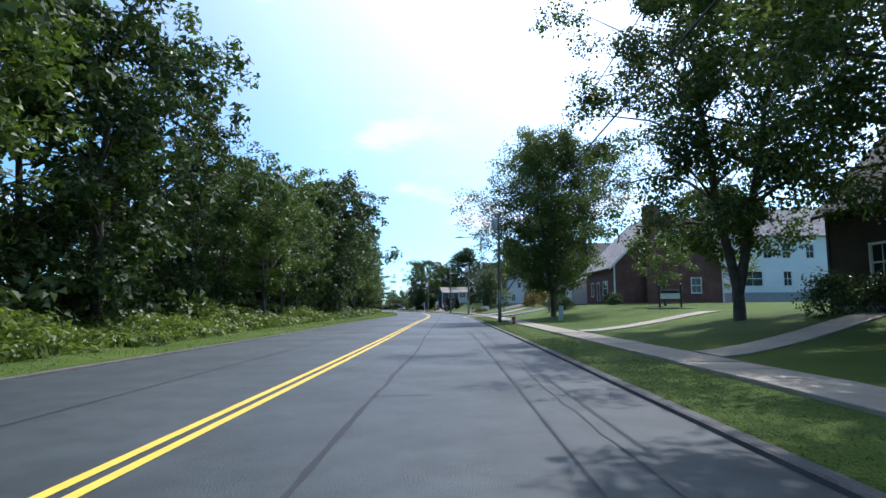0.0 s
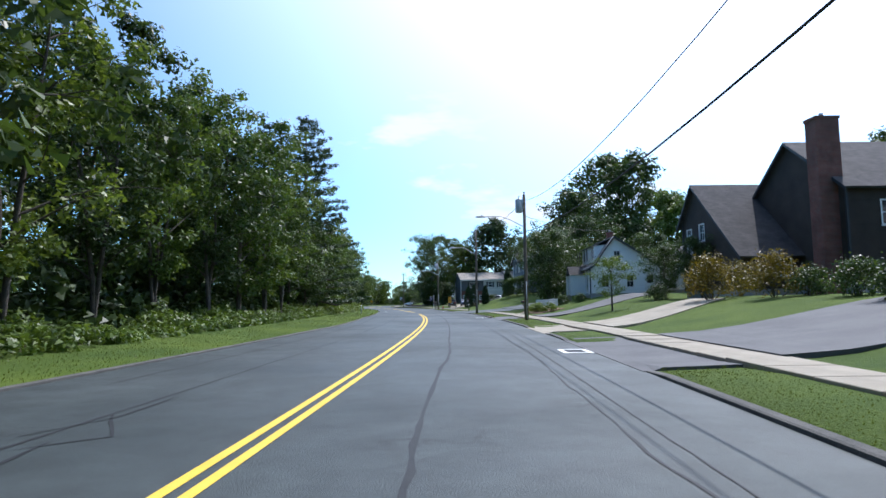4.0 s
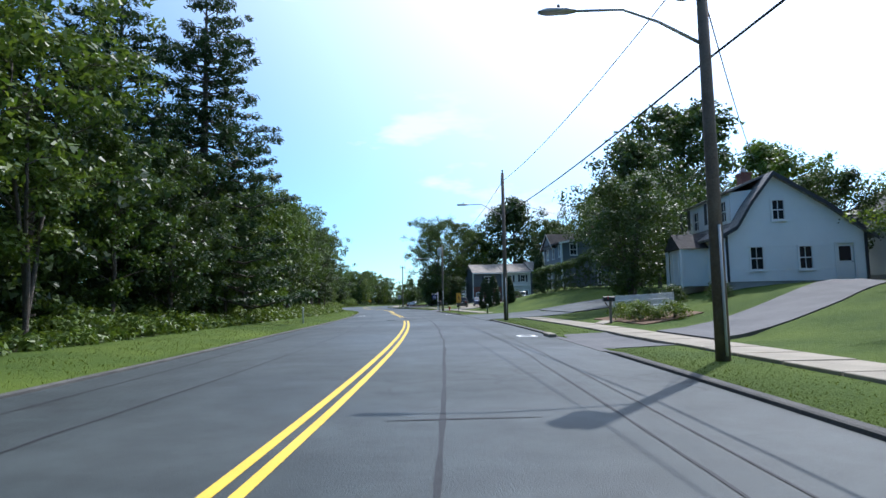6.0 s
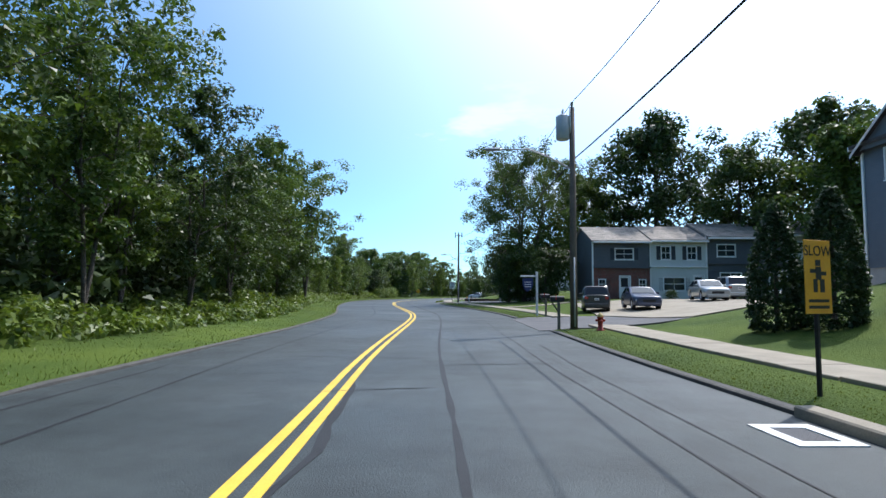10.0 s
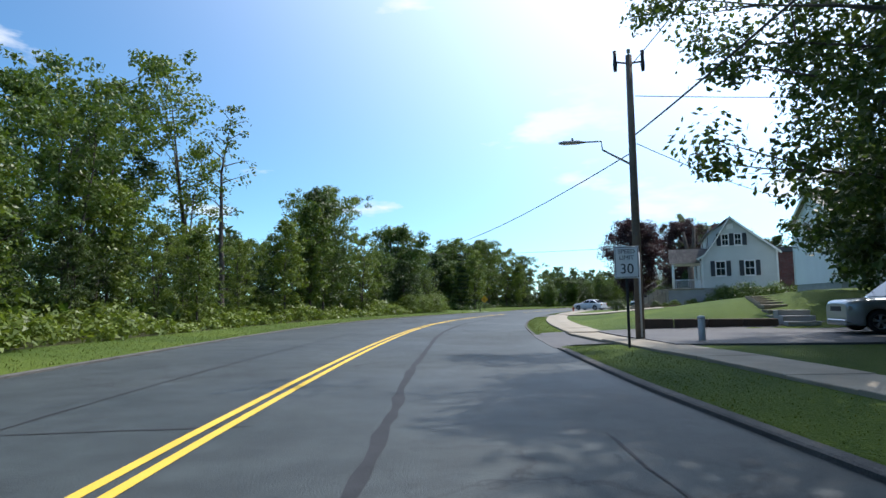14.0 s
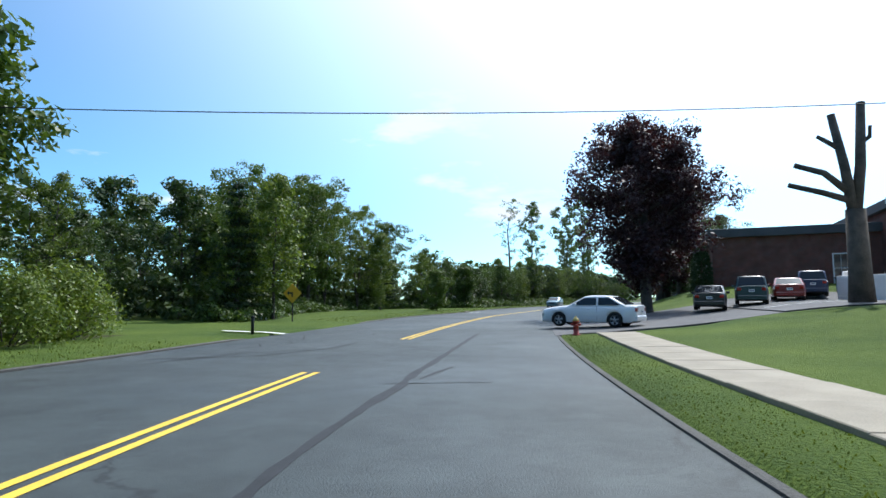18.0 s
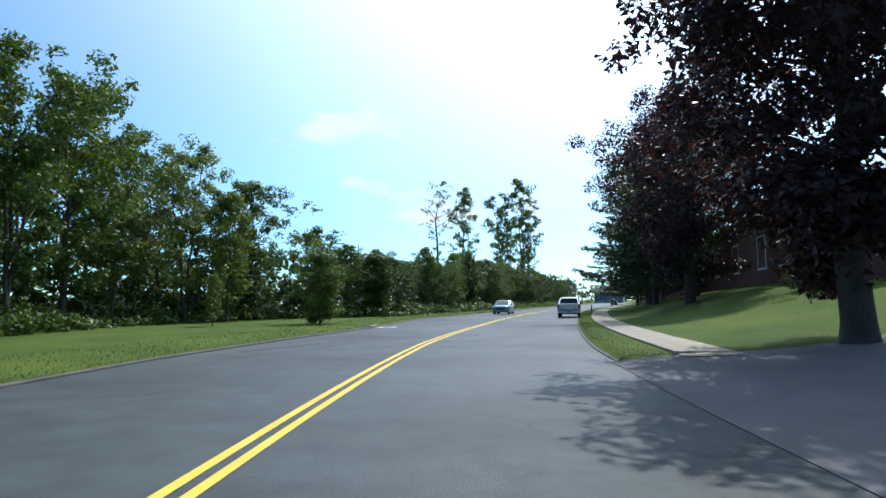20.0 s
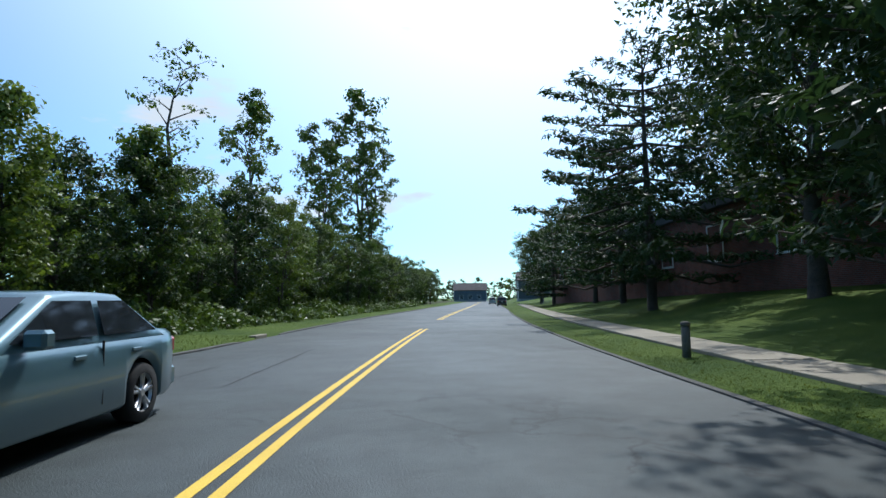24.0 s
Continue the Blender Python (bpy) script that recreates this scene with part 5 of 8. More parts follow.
PLANES = {"front": lambda u, v, o, L, W: (u, o, v), "back": lambda u, v, o, L, W: (L - u, W - o, v), "left": lambda u, v, o, L, W: (o, W - u, v), "right": lambda u, v, o, L, W: (L - o, u, v)}


def wall_face(bm, side, L, W, z0, top, holes, board):
    """One wall of lap boards (or plain where board is 0) below the outline top(u), with holes u0, v0, u1, v1."""
    place = PLANES[side]
    width = L if side in ("front", "back") else W
    zmax = max(top(width * k / 40) for k in range(41))
    zs = {z0, zmax}
    step = board or 0.5
    z = z0
    while z < zmax:
        zs.add(round(z, 4))
        z += step
    for h in holes:
        zs.update((h[1], h[3]))
    zs = sorted(zs)

    def span(z):
        us = [k * width / 160 for k in range(161) if top(k * width / 160) >= z - 1e-6]
        return (us[0], us[-1]) if us else None

    for a, b in zip(zs, zs[1:]):
        if b - a < 1e-4:
            continue
        sa, sb = span(a), span(b)
        if not sa:
            continue
        if not sb:
            mid = sum(sa) / 2
            sb = (mid, mid)
        cut = sorted((h[0], h[2]) for h in holes if h[1] < (a + b) / 2 < h[3])
        u, runs = 0.0, []
        for c0, c1 in cut:
            runs.append((u, c0))
            u = c1
        runs.append((u, width))
        for r0, r1 in runs:
            a0, a1, b0, b1 = max(r0, sa[0]), min(r1, sa[1]), max(r0, sb[0]), min(r1, sb[1])
            if a1 - a0 < 1e-3:
                continue
            b0, b1 = min(b0, a1), max(b1, a0)
            lap = -0.014 if board else 0.0
            q = [bm.verts.new(place(*p, L, W)) for p in ((a0, a, lap), (a1, a, lap), (b1, b, 0.0), (b0, b, 0.0))]
            bm.faces.new(q)
            if board:
                e = [bm.verts.new(place(*p, L, W)) for p in ((a0, a, 0.0), (a1, a, 0.0))]
                bm.faces.new((e[0], e[1], q[1], q[0]))
    for u0, v0, u1, v1 in holes:
        for (pu, pv), (qu, qv) in (((u0, v0), (u1, v0)), ((u1, v0), (u1, v1)), ((u1, v1), (u0, v1)), ((u0, v1), (u0, v0))):
            bm.faces.new([bm.verts.new(place(*p, L, W)) for p in ((pu, pv, 0.0), (qu, qv, 0.0), (qu, qv, 0.12), (pu, pv, 0.12))])
    bmesh.ops.remove_doubles(bm, verts=bm.verts[:], dist=0.002)


def frame_pose(side, u, v, L, W):
    """A pose on a wall: x along it, y into the house, z up."""
    x, y, z = PLANES[side](u, v, 0.0, L, W)
    return pose(x, y, z, 0, 0, {"front": 0, "right": 90, "back": 180, "left": 270}[side])


def ring(x0, z0, x1, z1, f, y0, y1):
    """A closed rectangular frame of width f, from y0 to y1."""
    bm = bmesh.new()
    loops = []
    for y in (y0, y1):
        for k in (0.0, f):
            loops.append([bm.verts.new(p) for p in ((x0 + k, y, z0 + k), (x1 - k, y, z0 + k), (x1 - k, y, z1 - k), (x0 + k, y, z1 - k))])
    for a, b in ((0, 1), (1, 3), (3, 2), (2, 0)):
        for k in range(4):
            bm.faces.new((loops[a][k], loops[a][(k + 1) % 4], loops[b][(k + 1) % 4], loops[b][k]))
    bmesh.ops.recalc_face_normals(bm, faces=bm.faces[:])
    return bm


def louvred(x0, x1, z0, z1):
    """A shutter whose front steps in slanting slats."""
    bm = bmesh.new()
    prof = [(-0.02, z0), (-0.05, z0)]
    n = max(3, int((z1 - z0) / 0.12))
    for k in range(n):
        a = z0 + 0.04 + (z1 - z0 - 0.08) * k / n
        b = z0 + 0.04 + (z1 - z0 - 0.08) * (k + 0.9) / n
        prof += [(-0.064, a), (-0.05, b)]
    prof += [(-0.05, z1), (-0.02, z1)]
    l, r = [[bm.verts.new((x, y, z)) for y, z in prof] for x in (x0, x1)]
    for k in range(len(prof)):
        q = (k + 1) % len(prof)
        bm.faces.new((l[k], l[q], r[q], r[k]))
    bm.faces.new(l)
    bm.faces.new(r[::-1])
    bmesh.ops.recalc_face_normals(bm, faces=bm.faces[:])
    return bm


def add_window(house, side, u, v, w, h, L, W, shutters=None, panes=(2, 2), trim=None):
    """A sash window in its opening: frame with bars, pane, sill and shutters. u, v: lower middle."""
    t = trim or TRIM
    f = 0.07
    bm = ring(-w / 2 - f, -f, w / 2 + f, h + f, f + 0.025, -0.045, 0.05)
    win = part("window", bm, t, house)
    win.matrix_basis = frame_pose(side, u, v, L, W)
    part("pane", box(-w / 2, 0.06, 0, w / 2, 0.075, h), GLASS, win)
    part("meeting_rail", box(-w / 2 + 0.02, 0.0, h / 2 - 0.03, w / 2 - 0.02, 0.06, h / 2 + 0.03), t, win)
    for k in range(1, panes[0]):
        x = -w / 2 + w * k / panes[0]
        part("muntin", box(x - 0.014, 0.02, 0.01, x + 0.014, 0.055, h - 0.01), t, win)
    part("sill", box(-w / 2 - 0.1, -0.09, -f - 0.05, w / 2 + 0.1, 0.0, -f), t, win)
    if shutters:
        for e in (-1, 1):
            x0 = e * (w / 2 + f + 0.22) - 0.19
            bm = louvred(x0, x0 + 0.38, -0.05, h + 0.05)
            sh = part("shutter", bm, shutters, house)
            sh.matrix_basis = frame_pose(side, u, v, L, W)
    return win


def add_door(house, side, u, v, w, h, L, W, colour, glazed=True):
    bm = bmesh.new()
    for x0, z0, x1, z1 in ((-w / 2 - 0.12, 0, -w / 2, h + 0.14), (w / 2, 0, w / 2 + 0.12, h + 0.14), (-w / 2, h, w / 2, h + 0.14)):
        add_box(bm, x0, -0.05, z0, x1, 0.06, z1)
    d = part("door", bm, TRIM, house)
    d.matrix_basis = frame_pose(side, u, v, L, W)
    bm = box(-w / 2, 0.05, 0, w / 2, 0.09, h)
    for x0, z0, x1, z1 in ((-w / 2 + 0.12, 0.15, w / 2 - 0.12, 0.8),):
        add_box(bm, x0, 0.035, z0, x1, 0.05, z1)
    part("leaf", bm, colour, d)
    if glazed:
        part("pane", box(-w / 2 + 0.14, 0.04, 1.05, w / 2 - 0.14, 0.05, h - 0.15), GLASS, d)
    part("knob", tube([(w / 2 - 0.09, 0.05, 1.0), (w / 2 - 0.09, -0.01, 1.0)], [0.03, 0.035], 8), STEEL, d)
    return d


def roof_slabs(house, line, x0, x1, mat, thick=0.16, name="roof"):
    """A roof along x: the outline line of y, z points, each stretch a slab."""
    for (ya, za), (yb, zb) in zip(line, line[1:]):
        n = Vector((0, -(zb - za), yb - ya)).normalized()
        bm = bmesh.new()
        lo = -thick
        pts = []
        for x in (x0, x1):
            for y, z in ((ya, za), (yb, zb)):
                pts.append((x, y, z))
        v = [bm.verts.new(p) for p in pts] + [bm.verts.new((p[0], p[1] + n.y * lo, p[2] + n.z * lo)) for p in pts]
        for f in ((0, 2, 3, 1), (4, 5, 7, 6), (0, 1, 5, 4), (2, 6, 7, 3), (0, 4, 6, 2), (1, 3, 7, 5)):
            bm.faces.new([v[i] for i in f])
        bmesh.ops.recalc_face_normals(bm, faces=bm.faces[:])
        part(name, bm, mat, house)


def rake_trim(house, line, x, mat):
    """Barge boards along a gable end at x."""
    for (ya, za), (yb, zb) in zip(line, line[1:]):
        bm = bmesh.new()
        v = [bm.verts.new(p) for p in ((x - 0.03, ya, za - 0.02), (x - 0.03, yb, zb - 0.02), (x - 0.03, yb, zb - 0.24), (x - 0.03, ya, za - 0.24), (x + 0.03, ya, za - 0.02), (x + 0.03, yb, zb - 0.02), (x + 0.03, yb, zb - 0.24), (x + 0.03, ya, za - 0.24))]
        for f in ((3, 2, 1, 0), (4, 5, 6, 7), (0, 1, 5, 4), (1, 2, 6, 5), (2, 3, 7, 6), (3, 0, 4, 7)):
            bm.faces.new([v[i] for i in f])
        bmesh.ops.recalc_face_normals(bm, faces=bm.faces[:])
        part("barge_board", bm, mat, house)


def chimney(house, x, y, z0, z1, a, b, mat=None):
    bm = box(x - a / 2, y - b / 2, z0, x + a / 2, y + b / 2, z1)
    add_box(bm, x - a / 2 - 0.06, y - b / 2 - 0.06, z1 - 0.18, x + a / 2 + 0.06, y + b / 2 + 0.06, z1 - 0.02)
    ch = part("chimney", bm, mat or BRICK, house)
    part("flue", tube([(x, y, z1 - 0.02), (x, y, z1 + 0.3)], [0.14, 0.13], 8), FOUND, ch)
    return ch


def house(name, m, L, W, line, z0, walls, roof, windows, label, doors=(), board=0.125, base=0.45, over=0.35, shutters=None, barge=None, plain=(), roof_name="roof"):
    """A house: front along x at y = 0, the roof's outline line (y, z) runs across y; gables at x = 0 and x = L."""
    h = thing(name, m, label, "house")
    ys, zs = [p[0] for p in line], [p[1] for p in line]
    holes = {k: [] for k in PLANES}
    for side, u, v, w, hh in windows:
        holes[side].append((u - w / 2, v, u + w / 2, v + hh))
    for side, u, v, w, hh, _ in doors:
        holes[side].append((u - w / 2, v, u + w / 2, v + hh))
    tops = {"front": lambda u: float(np.interp(0, ys, zs)) - 0.02, "back": lambda u: float(np.interp(W, ys, zs)) - 0.02, "right": lambda u: float(np.interp(u, ys, zs)) - 0.1, "left": lambda u: float(np.interp(W - u, ys, zs)) - 0.1}
    for side in PLANES:
        bm = bmesh.new()
        wall_face(bm, side, L, W, z0 + base, tops[side], holes[side], 0 if side in plain else board)
        part("wall", bm, walls[side] if isinstance(walls, dict) else walls, h)
    bm = bmesh.new()
    add_box(bm, 0.05, 0.05, z0 - 1.2, L - 0.05, W - 0.05, z0 + base)
    part("foundation", bm, FOUND, h)
    # near-black box added in place of the unlit rooms
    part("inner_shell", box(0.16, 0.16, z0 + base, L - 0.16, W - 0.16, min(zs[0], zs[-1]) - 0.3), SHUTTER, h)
    roof_slabs(h, line, -over, L + over, roof)
    if barge:
        rake_trim(h, line, -over, barge)
        rake_trim(h, line, L + over, barge)
    for x in (0.0, L):
        for y in (0.0, W):
            bm = box(x - 0.07, y - 0.07, z0 + base, x + 0.07, y + 0.07, float(np.interp(y, ys, zs)) - 0.15)
            part("corner_board", bm, barge or TRIM, h)
    for side, u, v, w, hh in windows:
        add_window(h, side, u, v, w, hh, L, W, shutters)
    for side, u, v, w, hh, col in doors:
        add_door(h, side, u, v, w, hh, L, W, col)
    return h


def facing_road(s_far, d, z=0.0):
    """Front towards the road; x runs back towards smaller s from the far corner."""
    p = at(s_far, d, z)
    return pose(p.x, p.y, p.z, 0, 0, turn_at(s_far) + 180)


def facing_from(s, d, L, z=0.0):
    """Front towards the road, placed by the near corner; x ends there at L."""
    p = at(s, d, z)
    return pose(p.x, p.y, p.z, 0, 0, turn_at(s) + 180) @ pose(-L, 0, 0)


def facing_back(s, d, z=0.0, turn=0.0):
    """Front towards smaller s; x runs away from the road."""
    p = at(s, d, z)
    return pose(p.x, p.y, p.z, 0, 0, turn_at(s) - 90 + turn)


DOOR_DARK = surface("dark_door", (0.03, 0.035, 0.04), (0.05, 0.055, 0.06), 2, 30, 0.5, 0.05)

# brown house close by the first driveway
house("brown_house", facing_road(25, 19.2), 17, 9, [(-0.5, 5.2), (4.5, 10.6), (9.5, 5.2)], 0.9, BROWN, ROOF_D, [("front", 3, 2.3, 1.1, 1.4), ("front", 8, 2.3, 1.8, 1.4), ("front", 13, 2.3, 1.1, 1.4)], "dark brown house with a low steep shingle roof", barge=SHUTTER)

# brick house with the end chimney
h = house("brick_house", facing_road(73, 20.2), 12, 11.4, [(-0.6, 5.4), (5.6, 11.6), (12.0, 5.4)], 1.4, {"front": BRICK, "back": BRICK, "left": BRICK, "right": BRICK}, ROOF_G, [("front", 3, 2.6, 1.1, 1.5), ("front", 8.5, 2.6, 1.8, 1.5), ("right", 8.6, 2.8, 1.0, 1.5), ("right", 6.6, 8.4, 0.8, 1.1)], "red brick house with a tall end chimney and light grey roof", doors=[("front", 5.6, 1.9, 1.0, 2.1, DOOR_DARK)], board=0, barge=TRIM, base=0.3)
chimney(h, 12.35, 4.0, 1.0, 11.9, 0.9, 1.7)
house("white_garage", facing_road(77.5, 18.6), 3.4, 5, [(-0.4, 4.0), (2.5, 5.4), (5.4, 4.0)], 1.5, SIDING_W, ROOF_G, [], "small white garage with a grey pitched roof", base=0.2)
house("white_colonial_house", facing_back(73, 39.0), 22, 9, [(-0.5, 10.2), (4.5, 14.4), (9.5, 10.2)], 2.6, SIDING_W, ROOF_G, [("front", 1.4, 7.4, 1.0, 1.7), ("front", 4.2, 7.4, 1.0, 1.7), ("front", 6.6, 7.4, 1.0, 1.7), ("front", 9.6, 7.4, 1.0, 1.7), ("front", 2.2, 3.9, 2.4, 1.8), ("front", 6.6, 3.9, 1.0, 1.8)], "large white two-storey house with a grey roof", barge=TRIM)

# brown cross-gabled house by the concrete drive
h = house("brown_gabled_house", facing_back(99.5, 22.2), 9.5, 9, [(-0.5, 4.3), (6.6, 10.7), (9.5, 7.4)], 1.6, BROWN, ROOF_D, [("left", 3.4, 6.0, 0.8, 1.3), ("left", 1.2, 4.4, 0.8, 1.4), ("left", 1.2, 6.2, 0.8, 0.9), ("front", 3, 3.0, 1.0, 1.4)], "dark brown house wing with a steep roof", barge=SHUTTER)
h = house("brown_main_house", facing_back(95.0, 26.4), 15, 11, [(-0.5, 8.2), (5.5, 12.6), (11.5, 8.2)], 1.8, BROWN, ROOF_D, [("front", 2.6, 5.9, 0.9, 1.5), ("front", 6, 5.9, 0.9, 1.5), ("front", 4, 3.0, 1.0, 1.5)], "tall dark brown house with a brick chimney", barge=SHUTTER)
chimney(h, -0.4, 1.2, 1.0, 13.0, 1.5, 1.1)

# white cape house
z = 1.75
line = [(-0.45, 4.75), (0.5, 5.3), (1.3, 6.6), (2.6, 8.3), (5.4, 6.5), (7.9, 4.6)]
h = house("white_cape_house", facing_road(124.2, 18.0) @ pose(0, 0, 0, 0, 0, -8) @ Matrix.Scale(0.94, 4), 8.4, 7.4, line, z, SIDING_W, ROOF_G, [("right", 1.6, 2.85, 0.7, 1.25), ("right", 4.2, 2.85, 0.7, 1.25), ("right", 2.9, 5.6, 0.65, 1.1), ("front", 6.9, 2.55, 1.0, 1.6), ("front", 1.6, 2.55, 1.0, 1.6)], "white clapboard house with a shed dormer and dark shutters", doors=[("right", 6.3, 2.2, 0.9, 2.0, WHITE_PAINT)], barge=SHUTTER, shutters=SHUTTER)
for ob in [o for o in h.children if o.name.startswith("shutter")]:
    if ob.matrix_basis.translation.x > 8.3:
        bpy.data.objects.remove(ob)
DL, DW = 6.6, 1.5
bm = bmesh.new()
wall_face(bm, "front", DL, DW, 5.35, lambda u: 7.35, [(0.9, 5.75, 1.8, 6.95), (5.2, 5.75, 6.1, 6.95)], 0.125)
for side in ("left", "right"):
    wall_face(bm, side, DL, DW, 5.35, (lambda u: 7.35 + 0.1 * u) if side == "right" else (lambda u: 7.35 + 0.1 * (DW - u)), [], 0.125)
bmesh.ops.translate(bm, vec=(0.9, 0.7, 0), verts=bm.verts[:])
dorm = part("dormer", bm, SIDING_W, h)
roof_slabs(h, [(0.45, 7.4), (2.6, 8.33)], 0.7, 7.8, ROOF_G, 0.12, "dormer_roof")
for u in (1.35, 5.65):
    w = add_window(h, "front", u + 0.9, 5.75, 0.9, 1.2, 8.4, 7.4, SHUTTER)
    w.matrix_basis = pose(u + 0.9, 0.7, 5.75)
for ob in [o for o in h.children if o.name.startswith("shutter")][-4:]:
    ob.matrix_basis = Matrix.Translation((0, 0.7, 0)) @ ob.matrix_basis
chimney(h, 3.4, 3.4, 6.0, 9.3, 0.7, 0.6)
# its entrance porch
bm = bmesh.new()
add_box(bm, 3.3, -1.5, z + 0.3, 5.7, 0.0, 4.35)
part("porch_wall", bm, SIDING_W, h)
bm = bmesh.new()
v = [bm.verts.new(p) for p in ((3.05, -1.75, 4.3), (5.95, -1.75, 4.3), (4.5, -1.75, 5.3), (3.05, 0.5, 4.3), (5.95, 0.5, 4.3), (4.5, 0.5, 5.3))]
for f in ((0, 1, 2), (3, 5, 4), (0, 3, 4, 1), (0, 2, 5, 3), (1, 4, 5, 2)):
    bm.faces.new([v[i] for i in f])
part("porch_roof", bm, ROOF_D, h)
for e in (3.2, 5.8):
    part("column", box(e - 0.08, -1.7, z + 0.2, e + 0.08, -1.54, 4.3, 0.01), TRIM, h)
w = add_door(h, "front", 4.5, z + 0.35, 0.95, 2.05, 9.0, 9.8, DOOR_DARK)
w.matrix_basis = pose(4.5, -1.52, z + 0.35)
for k in range(3):
    part("step", box(3.6, -1.9 - 0.3 * k, z - 0.3, 5.4, -1.5 - 0.3 * k, z + 0.3 - 0.17 * k, 0.01), CONCRETE, h)
part("downpipe", tube([(8.45, -0.12, 4.6), (8.45, -0.12, z + 0.4), (8.4, -0.9, z + 0.1)], [0.05, 0.05, 0.05], 6), TRIM, h)
house("white_rear_wing", facing_road(120.5, 26.0), 7.0, 10, [(-0.4, 5.6), (5, 8.3), (10.4, 5.6)], 1.9, SIDING_W, ROOF_D, [("right", 3, 2.9, 0.9, 1.4)], "white house with a low dark roof behind the hedge")

# blue-grey house on the rise
z = 2.2
BL = 8.0
h = house("blue_grey_house", facing_from(158.0, 21.5, BL), BL, 9.0, [(-0.45, 8.45), (4.5, 9.25), (9.45, 8.45)], z, SIDING_B, ROOF_D, [("front", 1.8, 6.6, 0.8, 1.35), ("front", 4.4, 6.6, 0.8, 1.35), ("front", 7.1, 6.7, 0.85, 1.4), ("front", 6.3, 3.1, 0.95, 1.6), ("front", 2.0, 3.1, 1.0, 1.6), ("right", 1.5, 6.85, 0.85, 1.35), ("right", 6.4, 6.95, 0.85, 1.25), ("right", 5.0, 3.2, 0.85, 1.4)], "blue-grey clapboard house with white window frames and a front gable", barge=TRIM)
chimney(h, 4.6, 5.2, 8.6, 11.0, 0.9, 0.8)
bm = bmesh.new()
bm.faces.new([bm.verts.new(q) for q in ((0.15, -0.3, 8.1), (5.45, -0.3, 8.1), (2.8, -0.3, 9.95))])
part("gable_wall", bm, SIDING_B, h)
for ya, yb in (((-0.1, 7.95), (2.8, 10.05)), ((2.8, 10.05), (5.7, 7.95))):
    bm = bmesh.new()
    q = [bm.verts.new(p) for p in ((ya[0], -0.55, ya[1]), (yb[0], -0.55, yb[1]), (yb[0], 4.6, yb[1]), (ya[0], 4.6, ya[1]))]
    f = bm.faces.new(q)
    bmesh.ops.solidify(bm, geom=[f], thickness=0.14)
    part("roof", bm, ROOF_D, h)
    bm = bmesh.new()
    q = [bm.verts.new(p) for p in ((ya[0], -0.57, ya[1] + 0.02), (yb[0], -0.57, yb[1] + 0.02), (yb[0], -0.57, yb[1] - 0.16), (ya[0], -0.57, ya[1] - 0.16))]
    f = bm.faces.new(q)
    bmesh.ops.solidify(bm, geom=[f], thickness=0.04)
    part("barge_board", bm, TRIM, h)
bm = bmesh.new()
lo = [bm.verts.new(q) for q in ((4.3, -1.5, 5.2), (8.15, -1.5, 5.2), (8.15, 0.0, 5.2), (4.3, 0.0, 5.2))]
hi = [bm.verts.new(q) for q in ((4.9, -0.6, 5.75), (7.6, -0.6, 5.75), (7.6, 0.0, 5.75), (4.9, 0.0, 5.75))]
bm.faces.new(lo[::-1])
bm.faces.new(hi)
for i in range(4):
    bm.faces.new((lo[i], lo[(i + 1) % 4], hi[(i + 1) % 4], hi[i]))
part("porch_roof", bm, ROOF_D, h, "shallow hipped porch roof")
part("porch_fascia", box(4.25, -1.55, 4.98, 8.2, -1.4, 5.21, 0.01), TRIM, h)
for e in (4.5, 7.95):
    part("column", box(e - 0.08, -1.5, z, e + 0.08, -1.34, 5.0, 0.01), TRIM, h)
part("downpipe", tube([(7.92, -0.1, 8.35), (7.92, -0.1, 5.8), (7.92, -0.1, z + 0.3)], [0.05, 0.05, 0.05], 6), TRIM, h)

